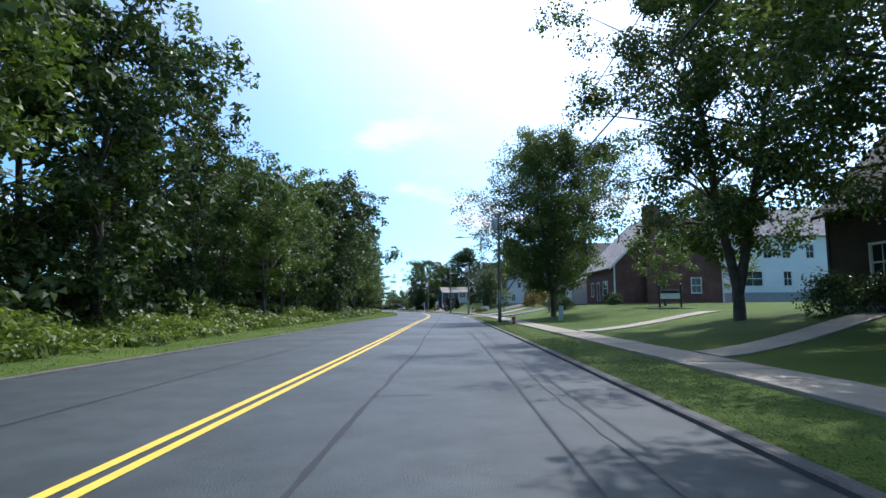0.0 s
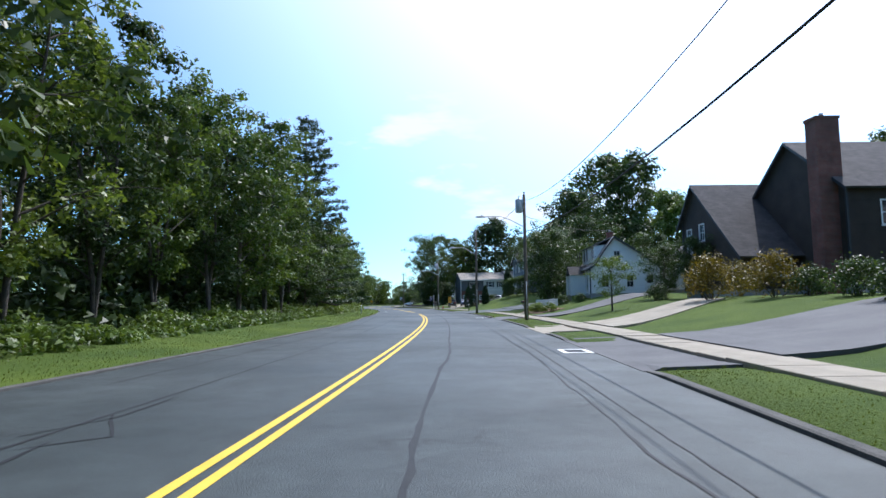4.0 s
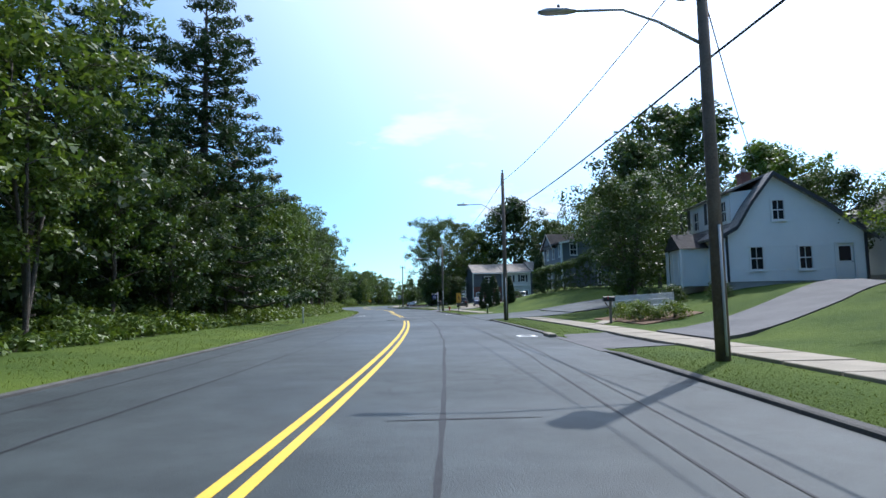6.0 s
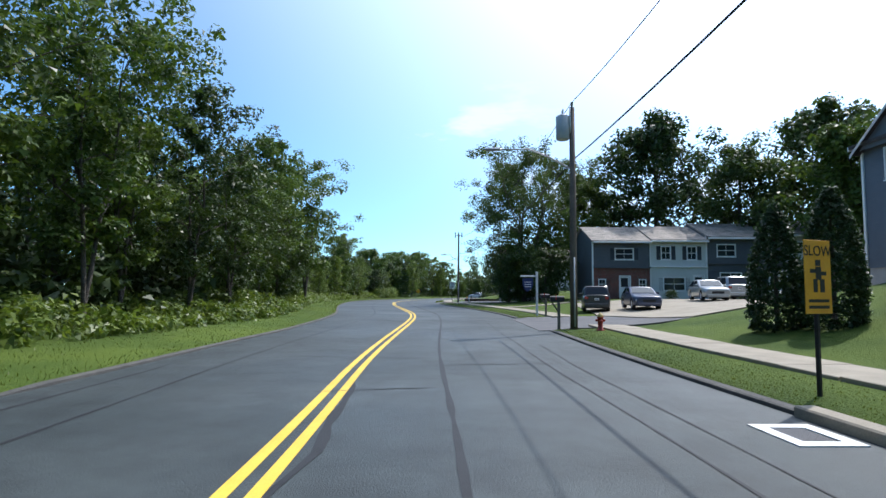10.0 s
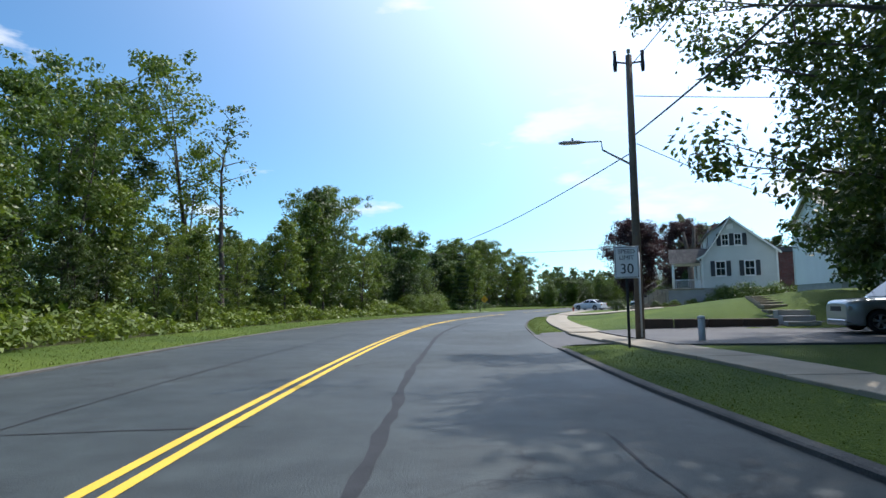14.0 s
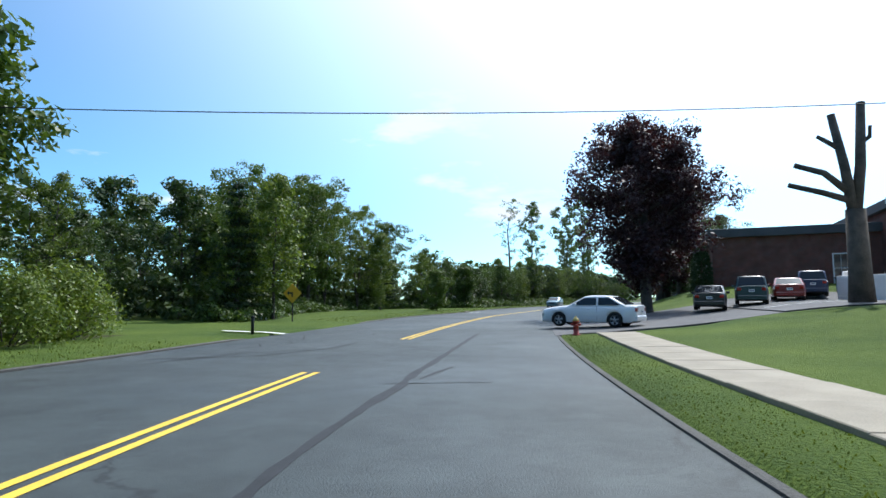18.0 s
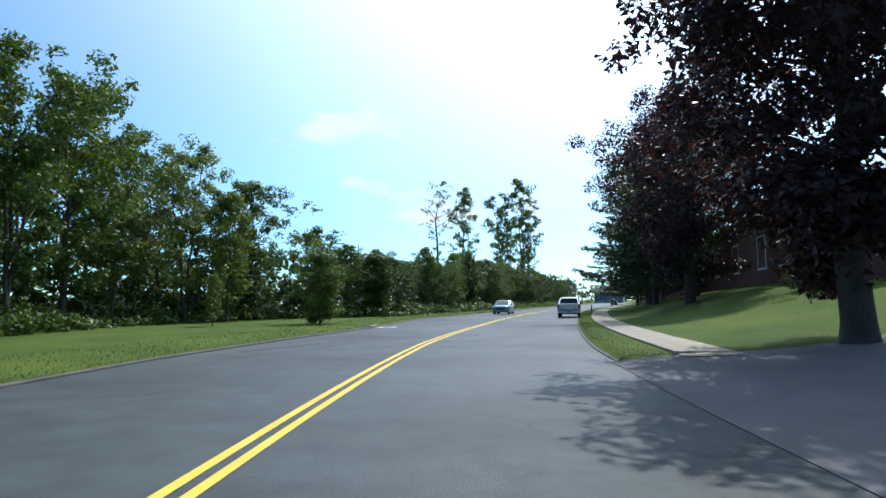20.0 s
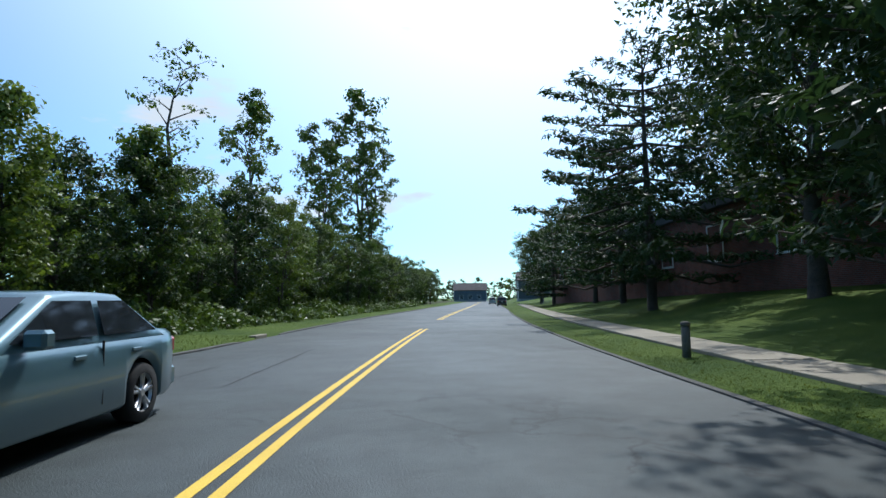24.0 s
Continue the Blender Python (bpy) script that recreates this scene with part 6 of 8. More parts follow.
# row of townhouses
ROW = at(192.4, 18.3, 0.0)
row_turn = 9.9
units = [(0.0, 5.5, 0.0, SIDING_D, BRICK), (5.5, 5.4, 0.12, SIDING_G, SIDING_G), (10.9, 7.6, 0.45, SIDING_D, SIDING_D), (18.5, 6.5, 0.75, SIDING_G, BRICK)]
for i, (x, L, dz, up, low) in enumerate(units):
    p = ROW + Vector((x * math.cos(radians(row_turn)), x * math.sin(radians(row_turn)), 0))
    wins = [("front", L * 0.55, 4.7 + dz, 1.7 if i == 0 else 0.85, 1.0)] if i == 0 else [("front", L * 0.28, 4.6 + dz, 0.85, 1.2), ("front", L * 0.74, 4.6 + dz, 0.85, 1.2)] if i == 1 else [("front", L * 0.25, 4.6 + dz, 1.7, 1.1), ("front", L * 0.75, 4.6 + dz, 0.9, 1.1)]
    wins += [("front", L * 0.16, 1.85 + dz, 0.6, 0.9), ("front", L * 0.86, 1.85 + dz, 0.6, 0.9)] if i == 0 else [("front", L * 0.42, 1.65 + dz, 2.0, 1.2)] if i == 1 else [("front", L * 0.3, 1.7 + dz, 2.0, 1.3), ("front", L * 0.62, 1.7 + dz, 0.9, 1.3)]
    doors = [("front", L * 0.55 if i == 0 else L * 0.85, 1.0 + dz, 0.95, 2.05, WHITE_PAINT)]
    h = house("townhouse", pose(p.x, p.y, 0, 0, 0, row_turn), L, 8.5, [(-0.55, 6.45 + dz), (4.2, 8.25 + dz), (9.0, 6.45 + dz)], 0.75, up, ROOF_T, wins, "two-storey townhouse with %s siding and a tan shingle roof" % ("charcoal" if up is SIDING_D else "pale grey"), doors=doors, base=0.3, over=0.04 if i else 0.2, shutters=SHUTTER if i < 2 else None)
    h["group"] = "row of townhouses"
    bm = box(0.02, -0.16, 1.05 + dz, L - 0.02, -0.02, 3.85 + dz)
    if low is not up or i == 1:
        bm.free()
        bm = bmesh.new()
        lows = [(w[1] - w[3] / 2 - 0.1, w[2] - 0.15, w[1] + w[3] / 2 + 0.1, w[2] + w[4] + 0.1) for w in wins + doors if w[2] < 3.6 + dz]
        wall_face(bm, "front", L - 0.04, 8.5, 0.95, lambda u, dz=dz: 3.85 + dz, lows, 0)
        bmesh.ops.translate(bm, vec=(0.02, -0.06, 0), verts=bm.verts[:])
        part("lower_facing", bm, low, h)
    else:
        bm.free()
    part("band", box(0.0, -0.22, 3.83 + dz, L, 0.0, 3.95 + dz), TRIM if i == 1 else up, h)
    part("gutter", box(-0.05, -0.66, 6.2 + dz, L + 0.02, -0.52, 6.36 + dz, 0.02), TRIM, h)

house("pale_house", facing_back(238.0, 25.2), 9, 8, [(-0.4, 6.8), (4, 9.2), (8.4, 6.8)], 1.9, SIDING_W, ROOF_T, [("front", 2, 3.2, 0.9, 1.4), ("front", 5, 3.2, 0.9, 1.4)], "pale house behind dark shrubs that stand in for tree shade", barge=TRIM)

# grey gambrel house
z = 1.9
GL, GW = 12.8, 6.4
h = house("grey_gambrel_house", facing_from(257.6, 19.0, GL), GL, GW, [(-0.4, 5.3), (0.2, 5.65), (1.0, 6.7), (2.55, 9.2), (4.0, 7.95), (6.75, 5.7)], z, SIDING_G, ROOF_G, [("right", 1.6, 3.55, 0.8, 1.35), ("right", 4.1, 3.55, 0.8, 1.35), ("right", 2.1, 6.45, 0.55, 1.05), ("right", 3.2, 6.45, 0.55, 1.05), ("front", 11.8, 3.4, 0.8, 1.6), ("front", 3.5, 3.4, 0.9, 1.6)], "pale grey gambrel-roofed house with dark shutters and a front porch", doors=[("front", 10.2, 2.45, 0.95, 2.05, DOOR_DARK)], barge=TRIM, shutters=SHUTTER)
chimney(h, 0.2, 2.4, 7.6, 9.9, 0.8, 0.7, BRICK)
bm = bmesh.new()
wall_face(bm, "front", 10.8, 1.7, 5.85, lambda u: 7.8, [(8.8, 6.3, 9.7, 7.45), (1.5, 6.3, 2.4, 7.45)], 0.125)
wall_face(bm, "right", 10.8, 1.7, 5.85, lambda u: 7.8 + 0.65 * u, [], 0.125)
wall_face(bm, "left", 10.8, 1.7, 5.85, lambda u: 8.9 - 0.65 * u, [], 0.125)
bmesh.ops.translate(bm, vec=(1.0, 0.75, 0), verts=bm.verts[:])
part("dormer", bm, SIDING_G, h)
roof_slabs(h, [(0.45, 7.72), (2.55, 9.22)], 0.75, 12.05, ROOF_G, 0.12, "dormer_roof")
for u in (2.95, 10.25):
    w = add_window(h, "front", u, 6.3, 0.9, 1.15, GL, GW, SHUTTER)
    w.matrix_basis = pose(u, 0.75, 6.3)
for ob in [o for o in h.children if o.name.startswith("shutter")][-4:]:
    ob.matrix_basis = Matrix.Translation((0, 0.75, 0)) @ ob.matrix_basis
part("vent", box(GL, 2.25, 8.0, GL + 0.06, 2.85, 8.5, 0.01), TRIM, h)
part("gutter", tube([(0.0, -0.42, 5.25), (GL, -0.42, 5.25)], [0.06, 0.06], 6), TRIM, h)
part("downpipe", tube([(GL - 0.06, -0.4, 5.2), (GL - 0.06, -0.12, 4.9), (GL - 0.06, -0.12, z + 0.3)], [0.045, 0.045, 0.045], 6), TRIM, h)
# porch on a block terrace, with steps that climb from the driveway
before = set(h.children)
TX, TY = 11.1, -3.6
part("terrace", box(4.6, TY, 0.0, TX, 0.0, 2.22), FOUND, h, "pale block terrace")
part("terrace_slab", box(4.55, TY - 0.06, 2.22, TX + 0.06, -0.005, 2.36, 0.015), CONCRETE, h)
bm = bmesh.new()
v = [bm.verts.new(p) for p in ((6.7, -2.75, 4.95), (9.1, -2.75, 4.95), (7.9, -2.75, 6.3), (6.7, 1.2, 4.95), (9.1, 1.2, 4.95), (7.9, 1.2, 6.3))]
for f in ((0, 1, 2), (3, 5, 4), (0, 3, 4, 1)):
    bm.faces.new([v[i] for i in f])
part("porch_gable", bm, SIDING_G, h)
for xa, xb in (((6.5, 4.85), (7.9, 6.37)), ((7.9, 6.37), (9.3, 4.85))):
    bm = bmesh.new()
    f = bm.faces.new([bm.verts.new(q) for q in ((xa[0], -2.95, xa[1]), (xb[0], -2.95, xb[1]), (xb[0], 1.2, xb[1]), (xa[0], 1.2, xa[1]))])
    bmesh.ops.solidify(bm, geom=[f], thickness=0.1)
    part("porch_roof", bm, ROOF_G, h, "grey shingled porch roof")
    bm = bmesh.new()
    f = bm.faces.new([bm.verts.new(q) for q in ((xa[0], -2.97, xa[1] + 0.02), (xb[0], -2.97, xb[1] + 0.02), (xb[0], -2.97, xb[1] - 0.2), (xa[0], -2.97, xa[1] - 0.2))])
    bmesh.ops.solidify(bm, geom=[f], thickness=0.04)
    part("barge_board", bm, TRIM, h)
for e in (6.9, 8.9):
    part("beam", box(e - 0.08, -2.7, 4.72, e + 0.08, 0.0, 4.94), TRIM, h)
    part("column", tube([(e, -2.6, 2.36), (e, -2.6, 4.72)], [0.11, 0.09], 10), TRIM, h)
part("beam", box(6.8, -2.7, 4.715, 9.0, -2.52, 4.935), TRIM, h)
rail = part("railing", box(8.87, -2.5, 3.2, 8.93, -0.02, 3.27), TRIM, h)
for k in range(15):
    part("baluster", box(8.88, -2.4 + k * 0.16, 2.36, 8.92, -2.36 + k * 0.16, 3.2), TRIM, rail)
stair = part("stairs", box(-0.75, -0.3, 0.1, 0.75, 0.25, 2.3, 0.01), CONCRETE, h, "worn concrete stairs")
stair.matrix_basis = pose(TX - 0.55, TY - 0.1, 0, 0, 0, 42)
for k in range(11):
    part("step", box(-0.7, -0.3 - 0.37 * (k + 1), 0.0, 0.7, -0.3 - 0.37 * k, 2.3 - 0.185 * (k + 1), 0.012), CONCRETE, stair)
for x in (-0.72, 0.72):
    part("rail", tube([(x, -0.1, 3.2), (x, -4.2, 1.15)], [0.022, 0.022], 6), DARK_METAL, stair)
for x in (-0.72, 0.72):
    for k in range(8):
        part("baluster", tube([(x, -0.2 - k * 0.55, 2.1 - k * 0.275), (x, -0.2 - k * 0.55, 3.15 - k * 0.275)], [0.014, 0.014], 5), DARK_METAL, stair)
for ob in set(h.children) - before:
    ob.matrix_basis = Matrix.Translation((2.8, 0, 0)) @ ob.matrix_basis

# school
z = 7.2
h = thing("school_building", pose(*at(299.4, 16.4, 0), 0, 0, turn_at(300) - 4), "long low red brick school with a dark flat roof edge", "building")
SL, SD = 110.0, 20.0
bm = bmesh.new()
holes_f = [(u, 3.4, u + 1.6, 5.6) for u in np.arange(8, 104, 6.0)]
holes_l = [(8.5, 2.4, 9.5, 4.6), (13.5, 2.2, 14.6, 4.4)]
wall_face(bm, "back", SL, SD, 0.4, lambda u: 6.2, [], 0)
bmesh.ops.translate(bm, vec=(0, -SD, 0), verts=bm.verts[:])
part("wall", bm, BRICK, h)
bm = bmesh.new()
wall_face(bm, "left", SL, SD, 0.4, lambda u: 6.2, holes_l, 0)
bmesh.ops.translate(bm, vec=(0, -SD, 0), verts=bm.verts[:])
part("wall", bm, BRICK, h)
for u0, v0, u1, v1 in holes_l:
    w = add_window(h, "left", (u0 + u1) / 2, v0, u1 - u0, v1 - v0, SL, SD)
    w.matrix_basis = Matrix.Translation((0, -SD, 0)) @ w.matrix_basis
for u in np.arange(7, 104, 7.0):
    w = add_window(h, "back", u, 3.3, 1.8, 2.0, SL, SD)
    w.matrix_basis = Matrix.Translation((0, -SD, 0)) @ w.matrix_basis
part("roof", box(-0.4, -SD - 0.4, 6.2, SL + 0.4, 0.4, 6.9, 0.03), surface("roof_edge", (0.06, 0.062, 0.066), (0.10, 0.10, 0.105), 0.6, 20, 0.8, 0.1), h, "dark grey flat roof edge")
# near-black box added inside, in place of unlit classrooms
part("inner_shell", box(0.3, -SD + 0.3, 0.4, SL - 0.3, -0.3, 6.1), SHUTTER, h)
h2 = thing("school_wing", pose(*at(291.5, 27.5, 0), 0, 0, turn_at(300) - 4), "brick school wing with a dark flat roof edge", "building")
part("wall", box(0, -30, 0.4, 26, 0, 7.6), BRICK, h2)
part("roof", box(-0.4, -30.4, 7.6, 26.4, 0.4, 8.3, 0.03), bpy.data.materials["roof_edge"], h2)


# fences
def picket_fence(points, h, label, mat, step=0.14, w=0.075, name="picket_fence"):
    t = thing(name, Matrix.Identity(4), label, "fence")
    for (s0, d0), (s1, d1) in zip(points, points[1:]):
        n = max(2, int(math.hypot(s1 - s0, d1 - d0) / step))
        me = None
        for i in range(n + 1):
            u = i / n
            p = spot(s0 + (s1 - s0) * u, d0 + (d1 - d0) * u)
            if me is None:
                bm = bmesh.new()
                for y0, z0, y1, z1 in ((-w / 2, 0.06, w / 2, h - 0.06),):
                    vs = add_box(bm, -0.012, y0, z0, 0.012, y1, z1)
                q = [bm.verts.new((x, 0, h)) for x in (-0.012, 0.012)]
                bm.faces.new((vs[4], vs[7], q[0]))
                bm.faces.new((vs[5], q[1], vs[6]))
                bm.faces.new((vs[4], q[0], q[1], vs[5]))
                bm.faces.new((vs[7], vs[6], q[1], q[0]))
                first = part("picket", bm, mat, t)
                me = first.data
                ob = first
            else:
                ob = new("picket", me)
                ob.parent = t
            a, b = at(s0, d0), at(s1, d1)
            ob.matrix_basis = pose(p.x, p.y, p.z, 0, 0, math.degrees(math.atan2(b.y - a.y, b.x - a.x)) - 90)
        for z in (0.25, h - 0.3):
            a, b = spot(s0, d0, z), spot(s1, d1, z)
            part("rail", tube([a, b], [0.035, 0.035], 4), mat, t)
    return t


picket_fence([(121.5, 12.6), (117.0, 12.8), (114.6, 13.0)], 0.85, "white picket fence before the white house", WHITE_PAINT)
picket_fence([(283.6, 20.6), (276, 21.8), (269, 23.6), (264, 26)], 1.4, "white board fence along the parking lot", WHITE_PAINT, 0.16, 0.15, "board_fence")


def low_wall(points, h, mat, label, w=0.3, level=False):
    t = thing("retaining_wall", Matrix.Identity(4), label, "wall")
    for (s0, d0), (s1, d1) in zip(points, points[1:]):
        n = max(2, int(math.hypot(s1 - s0, d1 - d0) / 0.9))
        for i in range(n):
            u0, u1 = i / n, (i + 1) / n - 0.012
            a, b = spot(s0 + (s1 - s0) * u0, d0 + (d1 - d0) * u0), spot(s0 + (s1 - s0) * u1, d0 + (d1 - d0) * u1)
            if level:
                a.z = b.z = 0.12
            ln = (b - a).length
            bm = box(0, -w / 2, -0.3, ln, w / 2, h, 0.02)
            blk = part("block", bm, mat, t)
            blk.matrix_basis = pose(a.x, a.y, a.z, 0, -math.degrees(math.asin((b.z - a.z) / ln)), math.degrees(math.atan2(b.y - a.y, b.x - a.x)))
    return t


TIMBER = surface("dark_timber", (0.05, 0.032, 0.022), (0.10, 0.065, 0.045), 1.5, 30, 0.9, 0.4)
low_wall([(216.3, 9.0), (215.7, 11.2), (215.2, 13.4)], 0.5, TIMBER, "low dark timber retaining wall beside the driveway", level=True)
t = thing("garden_steps", Matrix.Identity(4), "garden steps of pale stone on the lawn slope", "steps")
for k in range(3):
    st = part("step", box(-0.18, -0.55, -0.3 - 0.2 * k, 0.18, 0.55, 0.0, 0.015), FOUND, t)
    p = spot(215.0, 14.1)
    st.matrix_basis = pose(*at(215.0 + 0.36 * k, 14.1, p.z + 0.19 * (k + 1)), 0, 0, turn_at(215))
for k in range(7):
    st = part("tread", box(-0.3, -0.45, -0.12, 0.3, 0.45, 0.05, 0.015), CONCRETE, t)
    st.matrix_basis = stand(216.7 + 0.85 * k, 14.2 + 0.2 * k)
patch("garden_path", [(187.2, 8.9), (188.7, 8.9), (190.5, 17), (189, 17)], CONCRETE, "concrete garden path to a house", 0.05, 3, 10, "path")
patch("garden_path", [(112.6, 8.9), (113.8, 8.9), (121.6, 13), (120.4, 14)], CONCRETE, "short flagged path to the porch of the white house", 0.04, 3, 10, "path")
patch("garden_path", [(13.2, 8.9), (14.8, 8.9), (20.5, 17), (19.2, 17.5)], CONCRETE, "narrow concrete path across the shaded lawn", 0.04, 3, 10, "path")
patch("garden_path", [(26.5, 8.9), (28.2, 8.9), (33, 17), (31.5, 17.5)], CONCRETE, "curving concrete path over the lawn", 0.04, 3, 10, "path")

# ---- cars ----
def paint(name, c, rough=0.28, metal=0.0):
    m = surface(name, tuple(v * 0.94 for v in c), c, 1.5, 60, rough, 0.0, metal, coat=0.6)
    return m


RUBBER = surface("tyre_rubber", (0.012, 0.012, 0.012), (0.022, 0.022, 0.022), 6, 60, 0.85, 0.15)
ALLOY = surface("alloy", (0.45, 0.46, 0.47), (0.6, 0.6, 0.61), 5, 60, 0.35, 0.0, 0.85)
BLACK_TRIM = surface("black_plastic", (0.012, 0.012, 0.013), (0.025, 0.025, 0.026), 4, 60, 0.6, 0.05)
LAMP_RED = surface("tail_lamp_red", (0.30, 0.012, 0.01), (0.42, 0.03, 0.02), 8, 60, 0.15, 0.0, coat=0.8)
LAMP_CLEAR = surface("head_lamp_clear", (0.42, 0.43, 0.45), (0.6, 0.6, 0.62), 8, 60, 0.12, 0.0, coat=0.9)


def wheel(car, x, y, r, w):
    e = 1 if y > 0 else -1
    bm = bmesh.new()
    ring = [(r * 0.66, -w / 2), (r * 0.95, -w / 2), (r, -w / 2 + 0.03), (r, w / 2 - 0.03), (r * 0.95, w / 2), (r * 0.66, w / 2)]
    n = 24
    vs = [[bm.verts.new((rr * math.cos(6.28319 * k / n), o, rr * math.sin(6.28319 * k / n))) for rr, o in ring] for k in range(n)]
    for k in range(n):
        for j in range(len(ring) - 1):
            f = bm.faces.new((vs[k][j], vs[k][j + 1], vs[(k + 1) % n][j + 1], vs[(k + 1) % n][j]))
            f.smooth = True
    bmesh.ops.recalc_face_normals(bm, faces=bm.faces[:])
    tyre = part("wheel", bm, RUBBER, car)
    tyre.matrix_basis = pose(x, y - e * w / 2, r)
    bm = bmesh.new()
    o = e * w * 0.36
    add_tube(bm, [(0, e * w * 0.42, 0), (0, e * w * 0.46, 0)], [r * 0.17, r * 0.14], 10)
    for k in range(5):
        a = 6.28319 * k / 5 + 0.3
        for da in (-0.16, 0.16):
            add_tube(bm, [(r * 0.12 * math.cos(a), o, r * 0.12 * math.sin(a)), (r * 0.64 * math.cos(a + da), o + e * 0.01, r * 0.64 * math.sin(a + da))], [0.028, 0.024], 5)
    vs = [[bm.verts.new((rr * r * math.cos(6.28319 * k / n), oo, rr * r * math.sin(6.28319 * k / n))) for rr, oo in ((0.6, e * w * 0.3), (0.64, e * w * 0.46), (0.68, e * w * 0.44))] for k in range(n)]
    for k in range(n):
        for j in range(2):
            bm.faces.new((vs[k][j], vs[k][j + 1], vs[(k + 1) % n][j + 1], vs[(k + 1) % n][j]))
    part("rim", bm, ALLOY, tyre)
    bm = tube([(0, -e * 0.02, 0), (0, e * w * 0.12, 0)], [r * 0.64, r * 0.64], 20)
    part("brake", bm, BLACK_TRIM, tyre)
    return tyre


def car(name, m, label, L, W, H, colour, belt, hood, deck, cab, wheels, r=0.33, clear=0.22, category="car", plate_white=True, roof_in=0.80, square=0.17, group=""):
    """A car that looks along +x. cab: x of windscreen foot, roof front, roof rear, rear glass foot. hood, deck: heights at nose and tail."""
    c = thing(name, m, label, category, group)
    hw = W / 2
    xs = np.unique(np.concatenate([np.linspace(-L / 2, L / 2, 57), [x + r * 1.16 * k for x in wheels for k in (-1, -0.98, 0.98, 1)]]))
    bm = bmesh.new()
    rows = []

    def top(x):
        if x > cab[0]:
            t = (x - cab[0]) / (L / 2 - cab[0])
            return belt + (hood - belt) * t ** 1.6 - 0.10 * max(0, (t - 0.9) / 0.1) ** 2
        if x < cab[3]:
            t = (cab[3] - x) / (cab[3] + L / 2)
            return belt + (deck - belt) * min(1, t * 2.5) - 0.05 * max(0, (t - 0.93) / 0.07) ** 2
        return belt

    def half(x):
        t = abs(x) / (L / 2)
        return hw * (1 - square * max(0, (t - 0.72) / 0.28) ** 2.2)

    for x in xs:
        arch = 0.0
        for wx in wheels:
            if abs(x - wx) < r * 1.16:
                arch = max(arch, r + math.sqrt(max((r * 1.16) ** 2 - (x - wx) ** 2, 0)))
        t = abs(x) / (L / 2)
        low = max(clear + 0.16 * max(0, (t - 0.86) / 0.14) ** 1.5, arch)
        tp, w = top(x), half(x)
        sec = [(w * 0.93, low), (w * 0.985, low + 0.05), (w, max(low + 0.1, (clear + tp) * 0.52)), (w * 0.985, tp - 0.14), (w * 0.95, tp - 0.05), (w * 0.86, tp), (w * 0.45, tp + 0.02), (0, tp + 0.025)]
        sec = sec + [(-y, z) for y, z in sec[-2::-1]]
        rows.append([bm.verts.new((x, y, max(z, low + 0.002 * k))) for k, (y, z) in enumerate(sec)])
    for r0, r1 in zip(rows, rows[1:]):
        for k in range(len(r0) - 1):
            f = bm.faces.new((r0[k], r0[k + 1], r1[k + 1], r1[k]))
            f.smooth = True
    bm.faces.new(rows[0])
    bm.faces.new(rows[-1][::-1])
    bmesh.ops.recalc_face_normals(bm, faces=bm.faces[:])
    part("body", bm, colour, c)
    part("underbody", box(-L / 2 + 0.25, -hw * 0.8, clear - 0.02, L / 2 - 0.25, hw * 0.8, belt - 0.2), BLACK_TRIM, c)
    # cabin
    a, b, d, e = cab
    rw = hw * roof_in
    bm = bmesh.new()
    rows = []
    for x in np.unique(np.concatenate([np.linspace(e, a, 25), [b, d]])):
        if x > b:
            t = (a - x) / (a - b)
            z = belt + (H - 0.03 - belt) * t
        elif x < d:
            t = (x - e) / max(d - e, 1e-3)
            z = belt + (H - 0.02 - belt) * t
        else:
            u = (x - d) / (b - d)
            z = H - 0.025 + 0.025 * math.sin(math.pi * u)
        f = (z - belt) / (H - belt)
        yb, yt = half(x) * 0.94, half(x) * 0.94 + (rw - hw * 0.94) * f
        sec = [(yb, belt - 0.06), (yt + 0.012, max(z - 0.06, belt - 0.05)), (yt - 0.05, z - 0.012), (yt * 0.5, z + 0.006), (0, z + 0.01)]
        sec = sec + [(-y, zz) for y, zz in sec[-2::-1]]
        rows.append([bm.verts.new((x, y, zz)) for y, zz in sec])
    for r0, r1 in zip(rows, rows[1:]):
        for k in range(len(r0) - 1):
            f = bm.faces.new((r0[k], r0[k + 1], r1[k + 1], r1[k]))
            f.smooth = True
    bm.faces.new(rows[0])
    bm.faces.new(rows[-1][::-1])
    bmesh.ops.recalc_face_normals(bm, faces=bm.faces[:])
    cabin = part("cabin", bm, colour, c)

    def side_y(x, z):
        f = (z - belt) / (H - belt)
        return half(x) * 0.94 + (rw - hw * 0.94) * f + 0.022

    def glass(name, pts):
        bm = bmesh.new()
        bm.faces.new([bm.verts.new(p) for p in pts])
        return part(name, bm, GLASS, cabin)

    zl, zh = belt + 0.035, H - 0.10
    mid = (a + d) / 2 * 0.5 + (b + e) / 2 * 0.5 - 0.05
    fx = lambda z: a - (a - b) * (z - belt) / (H - belt) - 0.16  # noqa: E731
    rx = lambda z: e + (d - e) * (z - belt) / (H - belt) + 0.18  # noqa: E731
    for sgn in (-1, 1):
        panes = [[(fx(zl), zl), (fx(zh), zh), (mid + 0.05, zh), (mid + 0.05, zl)], [(mid - 0.05, zl), (mid - 0.05, zh), (rx(zh), zh), (rx(zl), zl)]]
        for p in panes:
            glass("side_window", [(x, sgn * side_y(x, z), z) for x, z in (p if sgn > 0 else p[::-1])])
    n1 = Vector((H - belt, 0, a - b)).normalized() * 0.03
